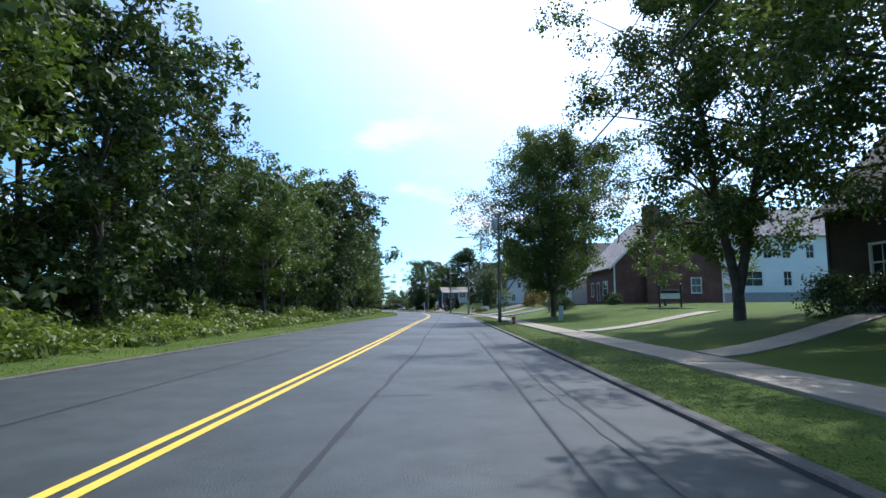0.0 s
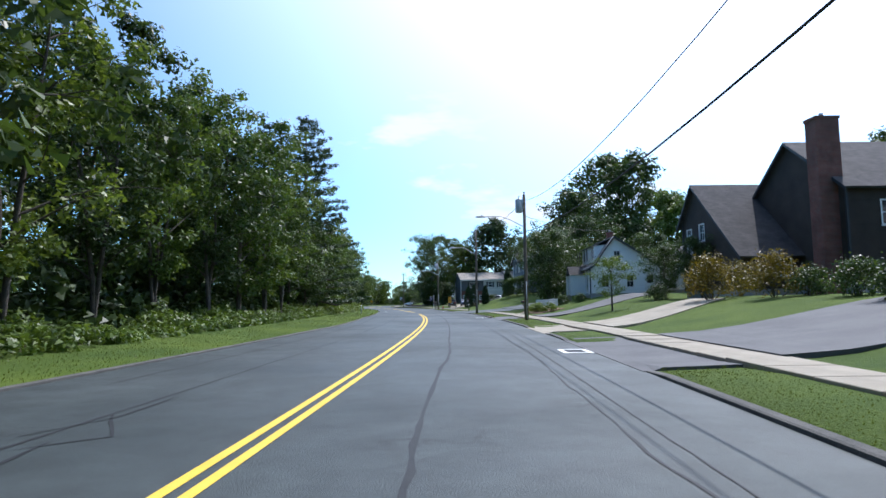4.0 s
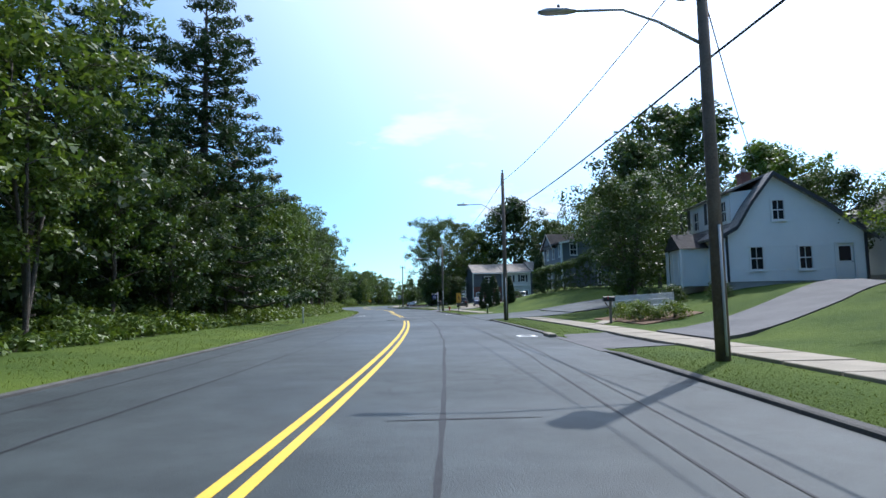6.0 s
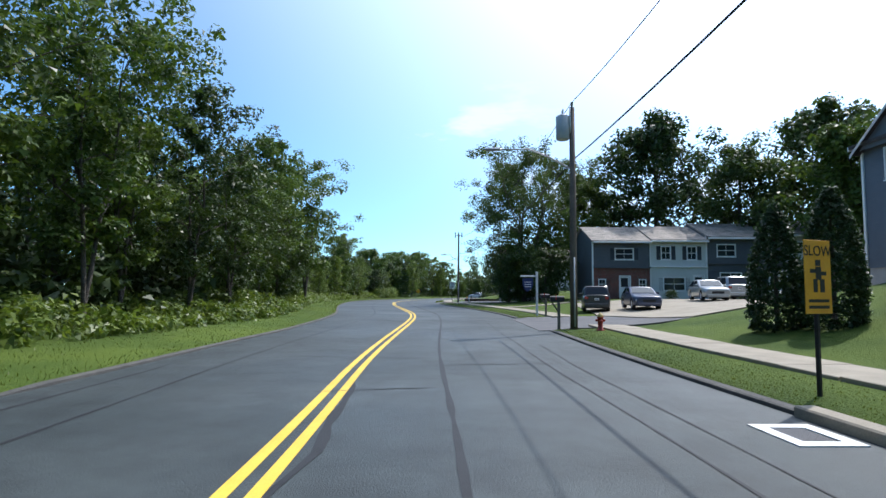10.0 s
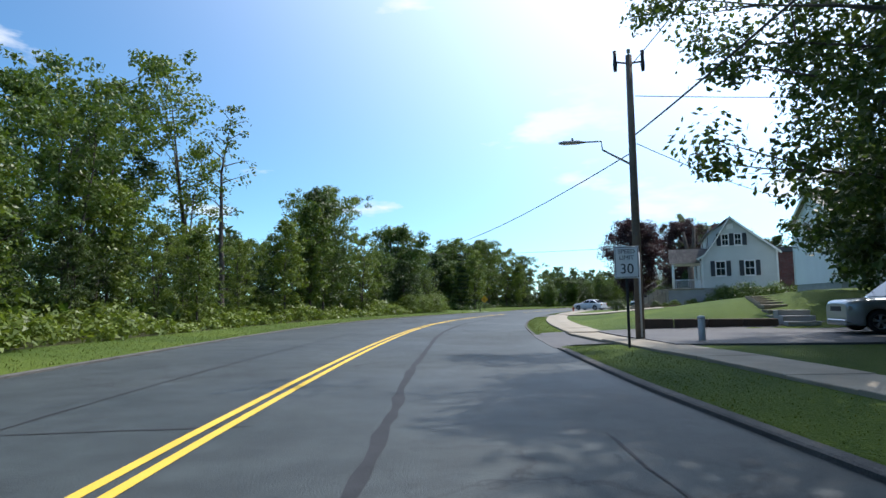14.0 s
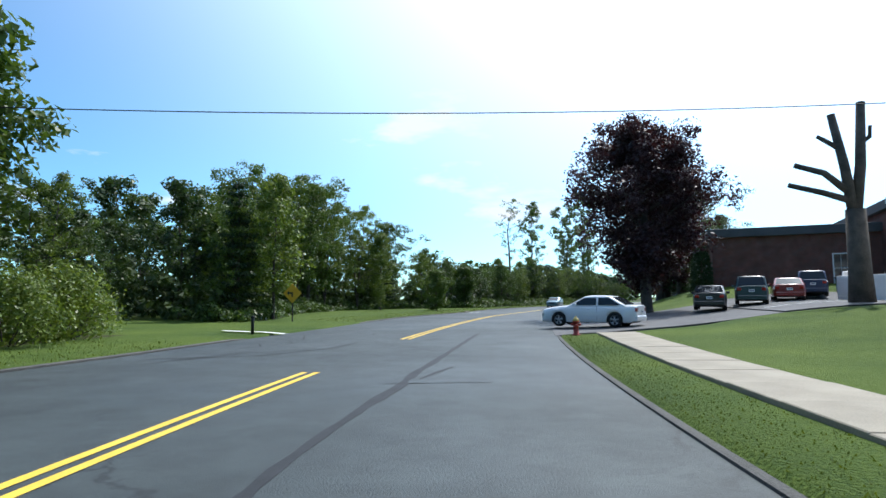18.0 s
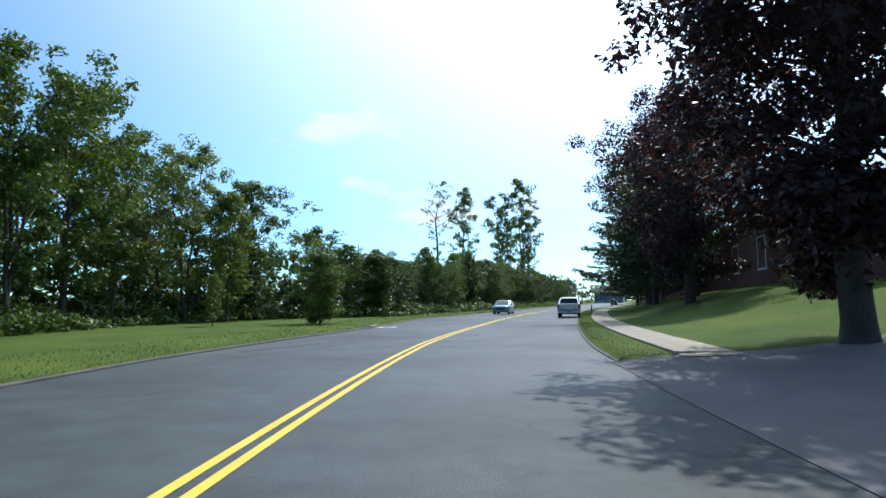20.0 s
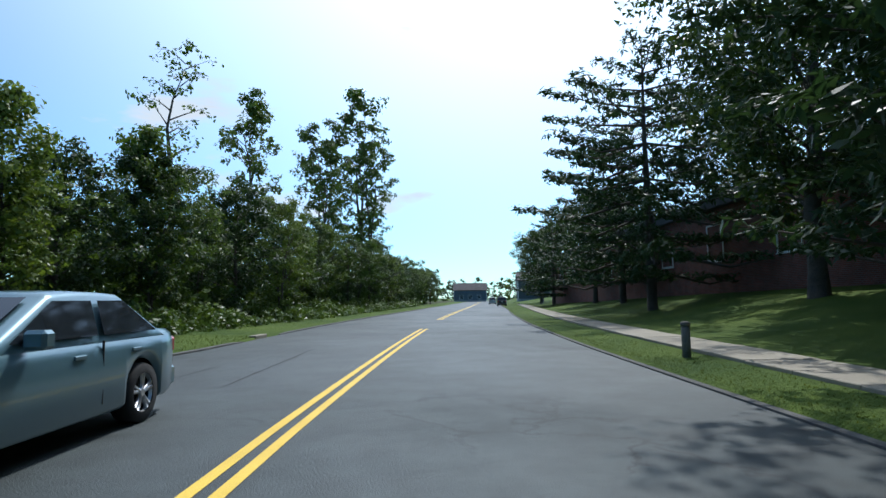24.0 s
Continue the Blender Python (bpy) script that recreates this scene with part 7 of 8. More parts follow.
    wy0, wy1 = hw * 0.80, rw * 0.86
    z0, z1 = belt + 0.04, H - 0.09
    X = lambda z: a - (a - b) * (z - belt) / (H - 0.03 - belt)  # noqa: E731
    glass("windscreen", [(X(z0) + n1.x, -wy0, z0 + n1.z), (X(z0) + n1.x, wy0, z0 + n1.z), (X(z1) + n1.x, wy1, z1 + n1.z), (X(z1) + n1.x, -wy1, z1 + n1.z)])
    n2 = Vector((-(H - belt), 0, d - e)).normalized() * 0.03
    X2 = lambda z: e + (d - e) * (z - belt) / (H - 0.02 - belt)  # noqa: E731
    glass("rear_window", [(X2(z0) + n2.x, wy0, z0 + n2.z), (X2(z0) + n2.x, -wy0, z0 + n2.z), (X2(z1) + n2.x, -wy1, z1 + n2.z), (X2(z1) + n2.x, wy1, z1 + n2.z)])
    for wx in wheels:
        for y in (-hw + 0.015, hw - 0.015):
            wheel(c, wx, y, r, 0.22)
    for sgn in (-1, 1):
        y = sgn * half(L / 2 - 0.2) * 0.74
        part("headlight", box(L / 2 - 0.34, y - 0.2, hood - 0.30, L / 2 - 0.02, y + 0.2, hood - 0.15, 0.03), LAMP_CLEAR, c)
        y = sgn * half(L / 2) * 0.86
        part("tail_light", box(-L / 2 - 0.014, y - 0.11, deck - 0.30, -L / 2 + 0.24, y + 0.13, deck - 0.10, 0.03), LAMP_RED, c)
        x = fx(belt + 0.08) - 0.1
        part("mirror", box(x - 0.09, sgn * (half(x) + 0.06) - 0.1, belt - 0.02, x + 0.06, sgn * (half(x) + 0.06) + 0.1, belt + 0.14, 0.03), colour, c)
        for dx in (0.38, -0.62):
            part("door_handle", box(mid + dx - 0.09, sgn * (half(mid) * 0.985) - 0.015, belt - 0.17, mid + dx + 0.09, sgn * (half(mid) * 0.985) + 0.02, belt - 0.13, 0.008), colour, c)
        bm = bmesh.new()
        add_box(bm, mid - 0.006, sgn * hw * 0.985 - 0.012, clear + 0.12, mid + 0.006, sgn * hw * 0.985 + 0.008, belt - 0.02)
        part("door_gap", bm, BLACK_TRIM, c)
    part("grille", box(L / 2 - 0.06, -hw * 0.45, hood - 0.34, L / 2 + 0.008, hw * 0.45, hood - 0.16, 0.02), BLACK_TRIM, c)
    part("front_bumper", box(L / 2 - 0.25, -hw * 0.78, clear, L / 2 + 0.03, hw * 0.78, clear + 0.2, 0.04), colour, c)
    part("rear_bumper", box(-L / 2 - 0.04, -hw * 0.86, clear + 0.06, -L / 2 + 0.2, hw * 0.86, clear + 0.32, 0.04), colour, c)
    pl = part("number_plate", box(-L / 2 - 0.052, -0.16, deck - 0.36, -L / 2 - 0.02, 0.16, deck - 0.21), WHITE_PAINT, c)
    zz = deck - 0.31
    part("bar", box(-L / 2 - 0.055, -0.12, zz, -L / 2 - 0.05, 0.12, zz + 0.05), SIGN_BLUE, pl)
    return c


def on_ground(s, d, turn=0.0):
    p = spot(s, d) if d > kerb_r(s) else at(s, d, 0.0)
    return pose(p.x, p.y, p.z + (0.06 if d > kerb_r(s) else 0.005), 0, 0, turn_at(s) + turn)


WHITE_CAR, SILVER, DARK_CAR = paint("white_car_paint", (0.82, 0.83, 0.84)), paint("silver_car_paint", (0.42, 0.45, 0.46), 0.3, 0.5), paint("black_car_paint", (0.02, 0.022, 0.026))
TEAL, REDCAR, BLUECAR = paint("teal_car_paint", (0.11, 0.20, 0.24), 0.3, 0.4), paint("red_car_paint", (0.22, 0.02, 0.02)), paint("blue_car_paint", (0.03, 0.045, 0.10))
GREENCAR = paint("dark_green_car_paint", (0.03, 0.06, 0.06))

# the parked pickup
def pickup(m, label):
    """A crew-cab pickup that looks along +x, with sloping panels from the cab down to the bed."""
    c = thing("pickup_truck", m, label, "pickup truck")
    axles, r, sill = (1.56, -1.50), 0.37, 0.36
    xs = np.unique(np.round(np.concatenate([np.linspace(-2.6, 2.6, 66), [x + 0.46 * k for x in axles for k in np.cos(np.linspace(0, math.pi, 15))]]), 3))
    bm = bmesh.new()
    rows = []
    for x in xs:
        low = sill + 0.10 * max(0, (abs(x) - 2.2) / 0.4)
        for wx in axles:
            if abs(x - wx) < 0.46:
                low = max(low, 0.40 + math.sqrt(max(0.46 ** 2 - (x - wx) ** 2, 0)) * 0.98)
        top = 1.14 - 0.10 * max(0, (x - 1.2) / 1.4) ** 1.4 if x > -1.0 else 1.14 + 0.05 * min(1, (-1.0 - x) / 1.2)
        top -= 0.10 * max(0, (x - 2.4) / 0.2) ** 2
        w = 0.965 - 0.14 * max(0, (x - 2.0) / 0.6) ** 2 - 0.05 * max(0, (-x - 2.35) / 0.25) ** 2
        flare = max([0.035 * max(0.0, 1 - ((x - wx) / 0.62) ** 2) for wx in axles])
        sec = [(w * 0.93, low), (w + flare * 0.6, low + 0.04), (w + flare, max(low + 0.06, 0.80)), (w - 0.012, max(low + 0.08, 0.98)), (w - 0.03, top - 0.04), (w - 0.07, top), (0.45, top + 0.012), (0.0, top + 0.016)]
        sec += [(-y, z) for y, z in sec[-2::-1]]
        rows.append([bm.verts.new((x, y, z)) for y, z in sec])
    for r0, r1 in zip(rows, rows[1:]):
        for k in range(len(r0) - 1):
            f = bm.faces.new((r0[k], r0[k + 1], r1[k + 1], r1[k]))
            f.smooth = True
    bm.faces.new(rows[0])
    bm.faces.new(rows[-1][::-1])
    bmesh.ops.recalc_face_normals(bm, faces=bm.faces[:])
    part("body", bm, WHITE_CAR, c)
    part("underbody", box(-2.4, -0.8, 0.30, 2.3, 0.8, 0.85), BLACK_TRIM, c)
    # cab
    side = lambda z: 0.915 - 0.36 * (z - 1.12)  # noqa: E731
    bm = bmesh.new()
    rows = []
    for x, z in ((1.22, 1.14), (0.95, 1.36), (0.62, 1.60), (0.40, 1.70), (0.1, 1.745), (-0.4, 1.755), (-0.85, 1.735), (-1.02, 1.70), (-1.10, 1.62), (-1.24, 1.14)):
        y = side(z)
        sec = [(side(1.10), 1.08), (y + 0.012, max(z - 0.05, 1.09)), (y - 0.05, z - 0.004), (y * 0.5, z + 0.012), (0, z + 0.016)]
        sec += [(-p, q) for p, q in sec[-2::-1]]
        rows.append([bm.verts.new((x, p, q)) for p, q in sec])
    for r0, r1 in zip(rows, rows[1:]):
        for k in range(len(r0) - 1):
            f = bm.faces.new((r0[k], r0[k + 1], r1[k + 1], r1[k]))
            f.smooth = True
    bm.faces.new(rows[0])
    bm.faces.new(rows[-1][::-1])
    bmesh.ops.recalc_face_normals(bm, faces=bm.faces[:])
    cab = part("cab", bm, WHITE_CAR, c)
    for e in (-1, 1):
        for pts in (((0.98, 1.19), (0.42, 1.60), (0.14, 1.62), (0.14, 1.19)), ((0.04, 1.19), (0.04, 1.62), (-0.60, 1.61), (-0.72, 1.19))):
            bm = bmesh.new()
            bm.faces.new([bm.verts.new((x, e * (side(z) + 0.03), z)) for x, z in (pts if e > 0 else pts[::-1])])
            part("side_window", bm, GLASS, cab)
        # panel that slopes from the roof down to the bed rail
        prof = [(-0.80, 1.70), (-1.04, 1.70), (-1.30, 1.52), (-1.72, 1.30), (-2.28, 1.205), (-2.30, 1.12), (-0.80, 1.12)]
        bm = bmesh.new()
        out_, in_ = [[bm.verts.new((x, e * (0.935 - 0.36 * (z - 1.12) - k), z)) for x, z in prof] for k in (0.0, 0.09)]
        bm.faces.new(out_)
        bm.faces.new(in_[::-1])
        for k in range(len(prof)):
            q = (k + 1) % len(prof)
            bm.faces.new((out_[k], in_[k], in_[q], out_[q]))
        bmesh.ops.recalc_face_normals(bm, faces=bm.faces[:])
        part("sail_panel", bm, WHITE_CAR, c)
        part("bed_rail", box(-2.58, e * 0.86 - 0.035, 1.19, -1.2, e * 0.86 + 0.035, 1.215, 0.01), BLACK_TRIM, c, "black rail cap")
        part("tail_light", box(-2.63, e * 0.875 - 0.085, 0.76, -2.44, e * 0.875 + 0.087, 1.13, 0.03), LAMP_RED, c)
        part("headlight", box(2.3, e * 0.72 - 0.16, 0.80, 2.58, e * 0.72 + 0.16, 0.98, 0.04), LAMP_CLEAR, c)
        part("mirror", box(0.80, e * 1.04 - 0.11, 1.14, 0.98, e * 1.04 + 0.11, 1.34, 0.04), BLACK_TRIM, c)
        for x in (0.30, -0.52):
            part("door_handle", box(x - 0.10, e * 0.955 - 0.015, 1.0, x + 0.10, e * 0.955 + 0.022, 1.045, 0.01), WHITE_CAR, c)
        for x in (1.02, 0.09, -0.80):
            part("door_gap", box(x - 0.003, e * 0.955 - 0.012, 0.50 if x > -0.5 else 0.96, x + 0.003, e * 0.955 + 0.004, 1.12), BLACK_TRIM, c)
        for wx in axles:
            wheel(c, wx, e * 0.95, r, 0.24)
    bm = bmesh.new()
    bm.faces.new([bm.verts.new(p) for p in ((-1.275, 0.80, 1.17), (-1.275, -0.80, 1.17), (-1.14, -0.66, 1.64), (-1.14, 0.66, 1.64))])
    part("rear_window", bm, GLASS, cab)
    bm = bmesh.new()
    bm.faces.new([bm.verts.new(p) for p in ((1.20, -0.78, 1.20), (1.20, 0.78, 1.20), (0.55, 0.66, 1.675), (0.55, -0.66, 1.675))])
    part("windscreen", bm, GLASS, cab)
    part("load_bed", box(-2.55, -0.80, 1.10, -1.26, 0.80, 1.212, 0.01), BLACK_TRIM, c, "black open load bed")
    part("tailgate", box(-2.635, -0.775, 0.66, -2.56, 0.775, 1.20, 0.02), WHITE_CAR, c)
    part("tailgate_handle", box(-2.655, -0.11, 1.03, -2.63, 0.11, 1.09, 0.008), STEEL, c)
    for y in (0.52, -0.50):
        part("bar", box(-2.642, y - 0.16, 0.74, -2.636, y + 0.16, 0.78), DARK_METAL, c)
    part("rear_bumper", box(-2.70, -0.90, 0.40, -2.40, 0.90, 0.63, 0.05), WHITE_CAR, c)
    part("bumper_step", box(-2.72, -0.88, 0.61, -2.50, 0.88, 0.665, 0.012), BLACK_TRIM, c, "black bumper step")
    plate = part("number_plate", box(-2.715, -0.16, 0.45, -2.695, 0.16, 0.60), WHITE_PAINT, c)
    part("bar", box(-2.719, -0.12, 0.50, -2.714, 0.12, 0.55), SIGN_BLUE, plate)
    part("front_bumper", box(2.35, -0.80, 0.38, 2.64, 0.80, 0.66, 0.06), WHITE_CAR, c)
    part("grille", box(2.5, -0.5, 0.72, 2.60, 0.5, 0.96, 0.03), BLACK_TRIM, c)
    return c


pickup(on_ground(321.3, 4.78) @ Matrix.Scale(0.93, 4), "white crew-cab pickup truck parked along the kerb")

SED = dict(L=4.6, W=1.8, H=1.46, belt=0.98, hood=0.80, deck=1.0, cab=(0.95, 0.1, -1.05, -1.85), wheels=(1.38, -1.32))
car("white_sedan", on_ground(271.2, 6.4, 66) @ Matrix.Scale(0.88, 4), "white sedan waiting to turn out of the parking lot", colour=WHITE_CAR, **SED)
car("teal_sedan", on_ground(334.2, -2.6, 180), "dark teal sedan driving towards the camera's side of the road", colour=TEAL, **SED)
for s, d, t, col, lab, kind in ((279.4, 13.0, -14, DARK_CAR, "black sedan parked in the school lot", "sedan"), (281.0, 15.4, -14, GREENCAR, "dark green off-road car parked in the school lot", "suv"), (283.0, 17.8, -14, REDCAR, "dark red sedan parked in the school lot", "sedan"), (286.0, 19.9, -14, BLUECAR, "dark blue estate car parked in the school lot", "suv"), (288.4, 23.0, -14, DARK_CAR, "dark car parked far back in the school lot", "sedan"),
                            (174.6, 11.4, -15, DARK_CAR, "dark red hatchback parked at the townhouses", "suv"), (172.6, 13.4, 172, BLUECAR, "dark blue sedan parked at the townhouses", "sedan"), (174.6, 18.6, 168, SILVER, "silver sedan parked at the townhouses", "sedan"), (176.4, 21.2, -12, SILVER, "silver minivan parked at the townhouses", "suv"),
                            (211.2, 15.3, 80, SILVER, "silver car parked in a shaded driveway", "suv"), (455.0, 4.6, 0, SILVER, "grey car far ahead on the road", "suv"), (425.0, 6.0, 0, DARK_CAR, "dark car far ahead on the road", "suv"), (383, 20, 80, SILVER, "silver car parked by the school", "sedan"), (390, 22, 80, WHITE_CAR, "white car parked by the school", "sedan"), (376, 21, 80, DARK_CAR, "dark car parked by the school", "sedan"), (362.0, -12.5, 180, SILVER, "silver car half hidden behind the bushes", "sedan")):
    k = dict(SED) if kind == "sedan" else dict(L=4.5, W=1.82, H=1.72, belt=1.08, hood=1.0, deck=1.1, cab=(1.1, 0.35, -1.75, -2.12), wheels=(1.36, -1.3), r=0.35)
    car({"sedan": "parked_sedan", "suv": "parked_suv"}[kind], on_ground(s, d, t) @ Matrix.Scale(0.88, 4), lab, colour=col, **k)

# ---- trees and bushes of the gardens ----
LAWN_OAK = make_tree("shade_tree", 17.5, 8.2, 3.8, "round", LEAF_E, 41, 44, 11, 135, 0.21, 0.95, 0.36, forks=2, label="big shade tree with dark drooping foliage on the lawn", skirt=0.35)
plant(LAWN_OAK, [(24.2, 14.8, 0.86, 20), (15.5, 17.0, 0.88, 140), (7.0, 14.8, 0.95, 250)])
ELM = make_tree("multi_stemmed_tree", 17.2, 8.0, 2.4, "round", LEAF_E, 43, 60, 12, 125, 0.20, 1.05, 0.34, forks=4, wild=0.05, label="wide multi-stemmed shade tree beside the utility pole")
plant(ELM, [(52.2, 12.2, 0.95, 60)])
ORN = make_tree("ornamental_tree", 4.6, 2.3, 1.4, "round", LEAF_B, 45, 18, 6, 40, 0.13, 0.42, 0.08, label="small round ornamental tree on the lawn")
plant(ORN, [(50.5, 21.6, 1.35, 0), (100.6, 13.4, 0.82, 70), (66, 30, 1.3, 100), (62, 33, 1.2, 40)])
OAK = make_tree("oak", 22, 8.2, 4.0, "round", LEAF_D, 47, 32, 10, 46, 0.48, 1.45, 0.42, label="tall dark oak rising behind the houses", tri=True)
plant(OAK, [(206, 31, 1.0, 0), (196, 46, 0.95, 200), (196, 36, 0.72, 140), (148, 27.5, 0.74, 120), (170, 45, 1.34, 75), (116, 52, 0.8, 30), (92, 46, 0.85, 80), (188, 64, 0.9, 10)], "tall trees behind the houses")
MAPLE = make_tree("green_maple", 18, 6.5, 1.6, "round", LEAF_A, 49, 30, 10, 44, 0.44, 1.25, 0.32, label="full green maple behind the townhouses", tri=True)
plant(MAPLE, [(212, 24, 0.9, 100), (205, 56, 0.95, 90), (128, 46, 0.8, 45), (150, 46, 0.95, 20), (165, 60, 0.95, 300), (176, 70, 0.9, 60), (84, 58, 0.8, 20), (100, 62, 0.75, 250), (182, 52, 1.0, 130), (188, 42, 0.9, 70)], "tall trees behind the houses")
GARDEN = make_tree("garden_tree", 8.2, 4.2, 1.0, "round", LEAF_D, 51, 26, 10, 50, 0.20, 0.75, 0.2, forks=2, label="dense garden tree with low dark boughs")
plant(GARDEN, [(123.6, 14.6, 1.0, 0), (128.6, 17.0, 1.1, 60), (118, 24, 0.75, 10), (108, 20.5, 0.55, 100), (104.8, 22, 0.6, 200), (144.0, 23.6, 1.25, 130), (141.6, 26.0, 1.4, 250)])
RTREE = make_tree("silver_maple", 17.5, 9.4, 1.6, "round", LEAF_E, 53, 50, 12, 130, 0.20, 0.95, 0.34, wild=0.18, forks=3, label="large leafy maple overhanging the pavement")
plant(RTREE, [(206.6, 15.0, 1.0, 0)])
YEW = make_tree("dark_shrub_tree", 5.4, 3.2, 0.3, "round", LEAF_D, 55, 22, 10, 50, 0.2, 0.6, 0.16, label="very dark dense evergreen shrub under the maple, two added for its shade")
# the last two shrubs are added, standing in for the maple's shade
plant(YEW, [(203.2, 12.6, 1.0, 0), (208.2, 15.4, 1.0, 80), (197.5, 15.2, 0.95, 150), (219.9, 20.0, 1.15, 30), (215.4, 18.6, 1.0, 200)])
COPPER = make_tree("copper_maple", 12.4, 5.2, 1.5, "round", LEAF_M, 57, 44, 12, 90, 0.19, 0.85, 0.36, wild=0.05, tri=True, label="round maple with deep maroon leaves by the parking entrance")
plant(COPPER, [(285.6, 10.4, 1.0, 0)])
COP2 = make_tree("copper_maple", 15.5, 6.6, 1.6, "round", LEAF_M, 58, 46, 12, 84, 0.19, 0.95, 0.38, wild=0.1, tri=True, label="tall maroon-leaved maple on the school lawn")
plant(COP2, [(311.0, 12.4, 0.9, 0)])
SPRUCE = make_conifer("spruce", 15.5, 7.4, 2.0, 61, label="spreading dark spruce with long level boughs", layers=13, per=9, gap=0.2, needle=0.42, taper=0.34)
plant(SPRUCE, [(329.0, 12.4, 1.0, 0), (338.6, 12.6, 0.9, 60), (360.4, 12.3, 0.95, 110), (373.8, 14.0, 0.9, 200), (402, 12.0, 0.7, 20)], "spruces along the school lawn")
SHADE = make_tree("lawn_maple", 15, 6.4, 2.8, "round", LEAF_D, 63, 36, 11, 64, 0.22, 0.95, 0.32, label="tall leafy maple on the school lawn", tri=True)
plant(SHADE, [(321.0, 14.6, 0.9, 0), (337.6, 12.9, 1.08, 120), (350.0, 15.0, 1.0, 210), (366, 20, 0.95, 60), (385, 14, 0.7, 60), (394, 18, 0.75, 10), (412, 15, 0.8, 40), (425, 12.5, 0.8, 90), (440, 14, 0.9, 10)], "maples on the school lawn")

# tall thin trees over the far wood
POPLAR = make_tree("tall_thin_tree", 23, 3.4, 6.0, "tall", LEAF_A, 65, 30, 6, 20, 0.36, 0.7, 0.26, forks=2, label="tall thin tree with leaves only near its top", tri=True)
plant(POPLAR, [(395.3, -24.6, 1.16, 0), (388.0, -13.5, 0.8, 60), (410.6, -19.4, 1.22, 100), (404.6, -12.8, 1.3, 200), (399.0, -10.5, 0.9, 300)], "tall thin trees over the wood")
SNAG = make_tree("bare_topped_tree", 20.5, 2.6, 8.0, "tall", LEAF_A, 67, 22, 4, 9, 0.32, 0.55, 0.24, label="half bare tall tree with thin leaves")
plant(SNAG, [(377.8, -24.0, 1.24, 0), (309, -27, 0.6, 120), (228.5, -14.0, 0.72, 40)])
LEAN = make_tree("leaning_tree", 15.5, 3.2, 4.0, "tall", LEAF_B, 69, 20, 6, 26, 0.24, 0.65, 0.15, forks=2, label="leaning tree with sparse leaves above the scrub", lean=3.0)
plant(LEAN, [(234.7, -20.5, 1.25, 175), (232.0, -19.5, 0.9, 20)])
YOUNG = make_tree("young_tree", 9.5, 2.4, 1.2, "tall", LEAF_B, 71, 24, 7, 36, 0.22, 0.6, 0.1, label="slender young tree at the edge of the wood")
plant(YOUNG, [(236.0, -11.6, 0.95, 0), (232.0, -11.5, 0.75, 140), (210, -11.8, 0.7, 10), (204, -12.0, 0.5, 80), (217.5, -12.8, 0.7, 200), (222, -11.4, 0.55, 40), (278.5, -12.0, 0.95, 90), (299.9, -13.9, 0.3, 20), (306, -17.0, 0.9, 20), (345, -11, 0.8, 20), (336, -12, 0.8, 20), (352, -10.8, 0.9, 80)], "young trees at the wood's edge")
ROUND_B = make_tree("lone_bushy_tree", 10.5, 4.8, 0.5, "round", LEAF_A, 77, 30, 10, 46, 0.27, 0.9, 0.2, label="broad bushy tree standing before the wood", tri=True)
plant(ROUND_B, [(260.5, -14.5, 0.98, 0), (134, -12, 0.95, 50), (303.6, -9.4, 0.4, 100), (290, -22, 0.9, 20), (281, -16, 0.7, 20), (320.5, -12.0, 0.52, 100)])
DARKC = make_conifer("dark_spire", 10.5, 2.2, 0.4, 75, label="narrow dark conifer at the edge of the wood", layers=14, per=10)
plant(DARKC, [(277.0, -13.5, 0.8, 0), (309.5, -17.5, 0.55, 0), (322, -12.5, 0.6, 30)])


def cone_hedge(name, h, r, seed, label):
    g = np.random.default_rng(seed)
    t = new(name)
    bm = bmesh.new()
    add_tube(bm, [(0, 0, -0.1), (0, 0, h * 0.9)], [0.09, 0.03], 6)
    part("trunk", bm, BARK, t)
    z = g.uniform(0.03, 1, 900) ** 1.1
    a = g.uniform(0, 6.283, 900)
    rr = r * np.interp(z, [0, 0.12, 0.45, 0.8, 1], [0.75, 0.98, 0.92, 0.55, 0.06]) * g.uniform(0.82, 1.02, 900)
    cs = np.stack([rr * np.cos(a), rr * np.sin(a), z * h], 1)
    f = new("foliage", fast_quads("foliage", leaves(cs, 0.16, 12, 0.15, seed, slim=0.4), LEAF_P))
    f.parent = t
    return tagged(t, label, "evergreen")


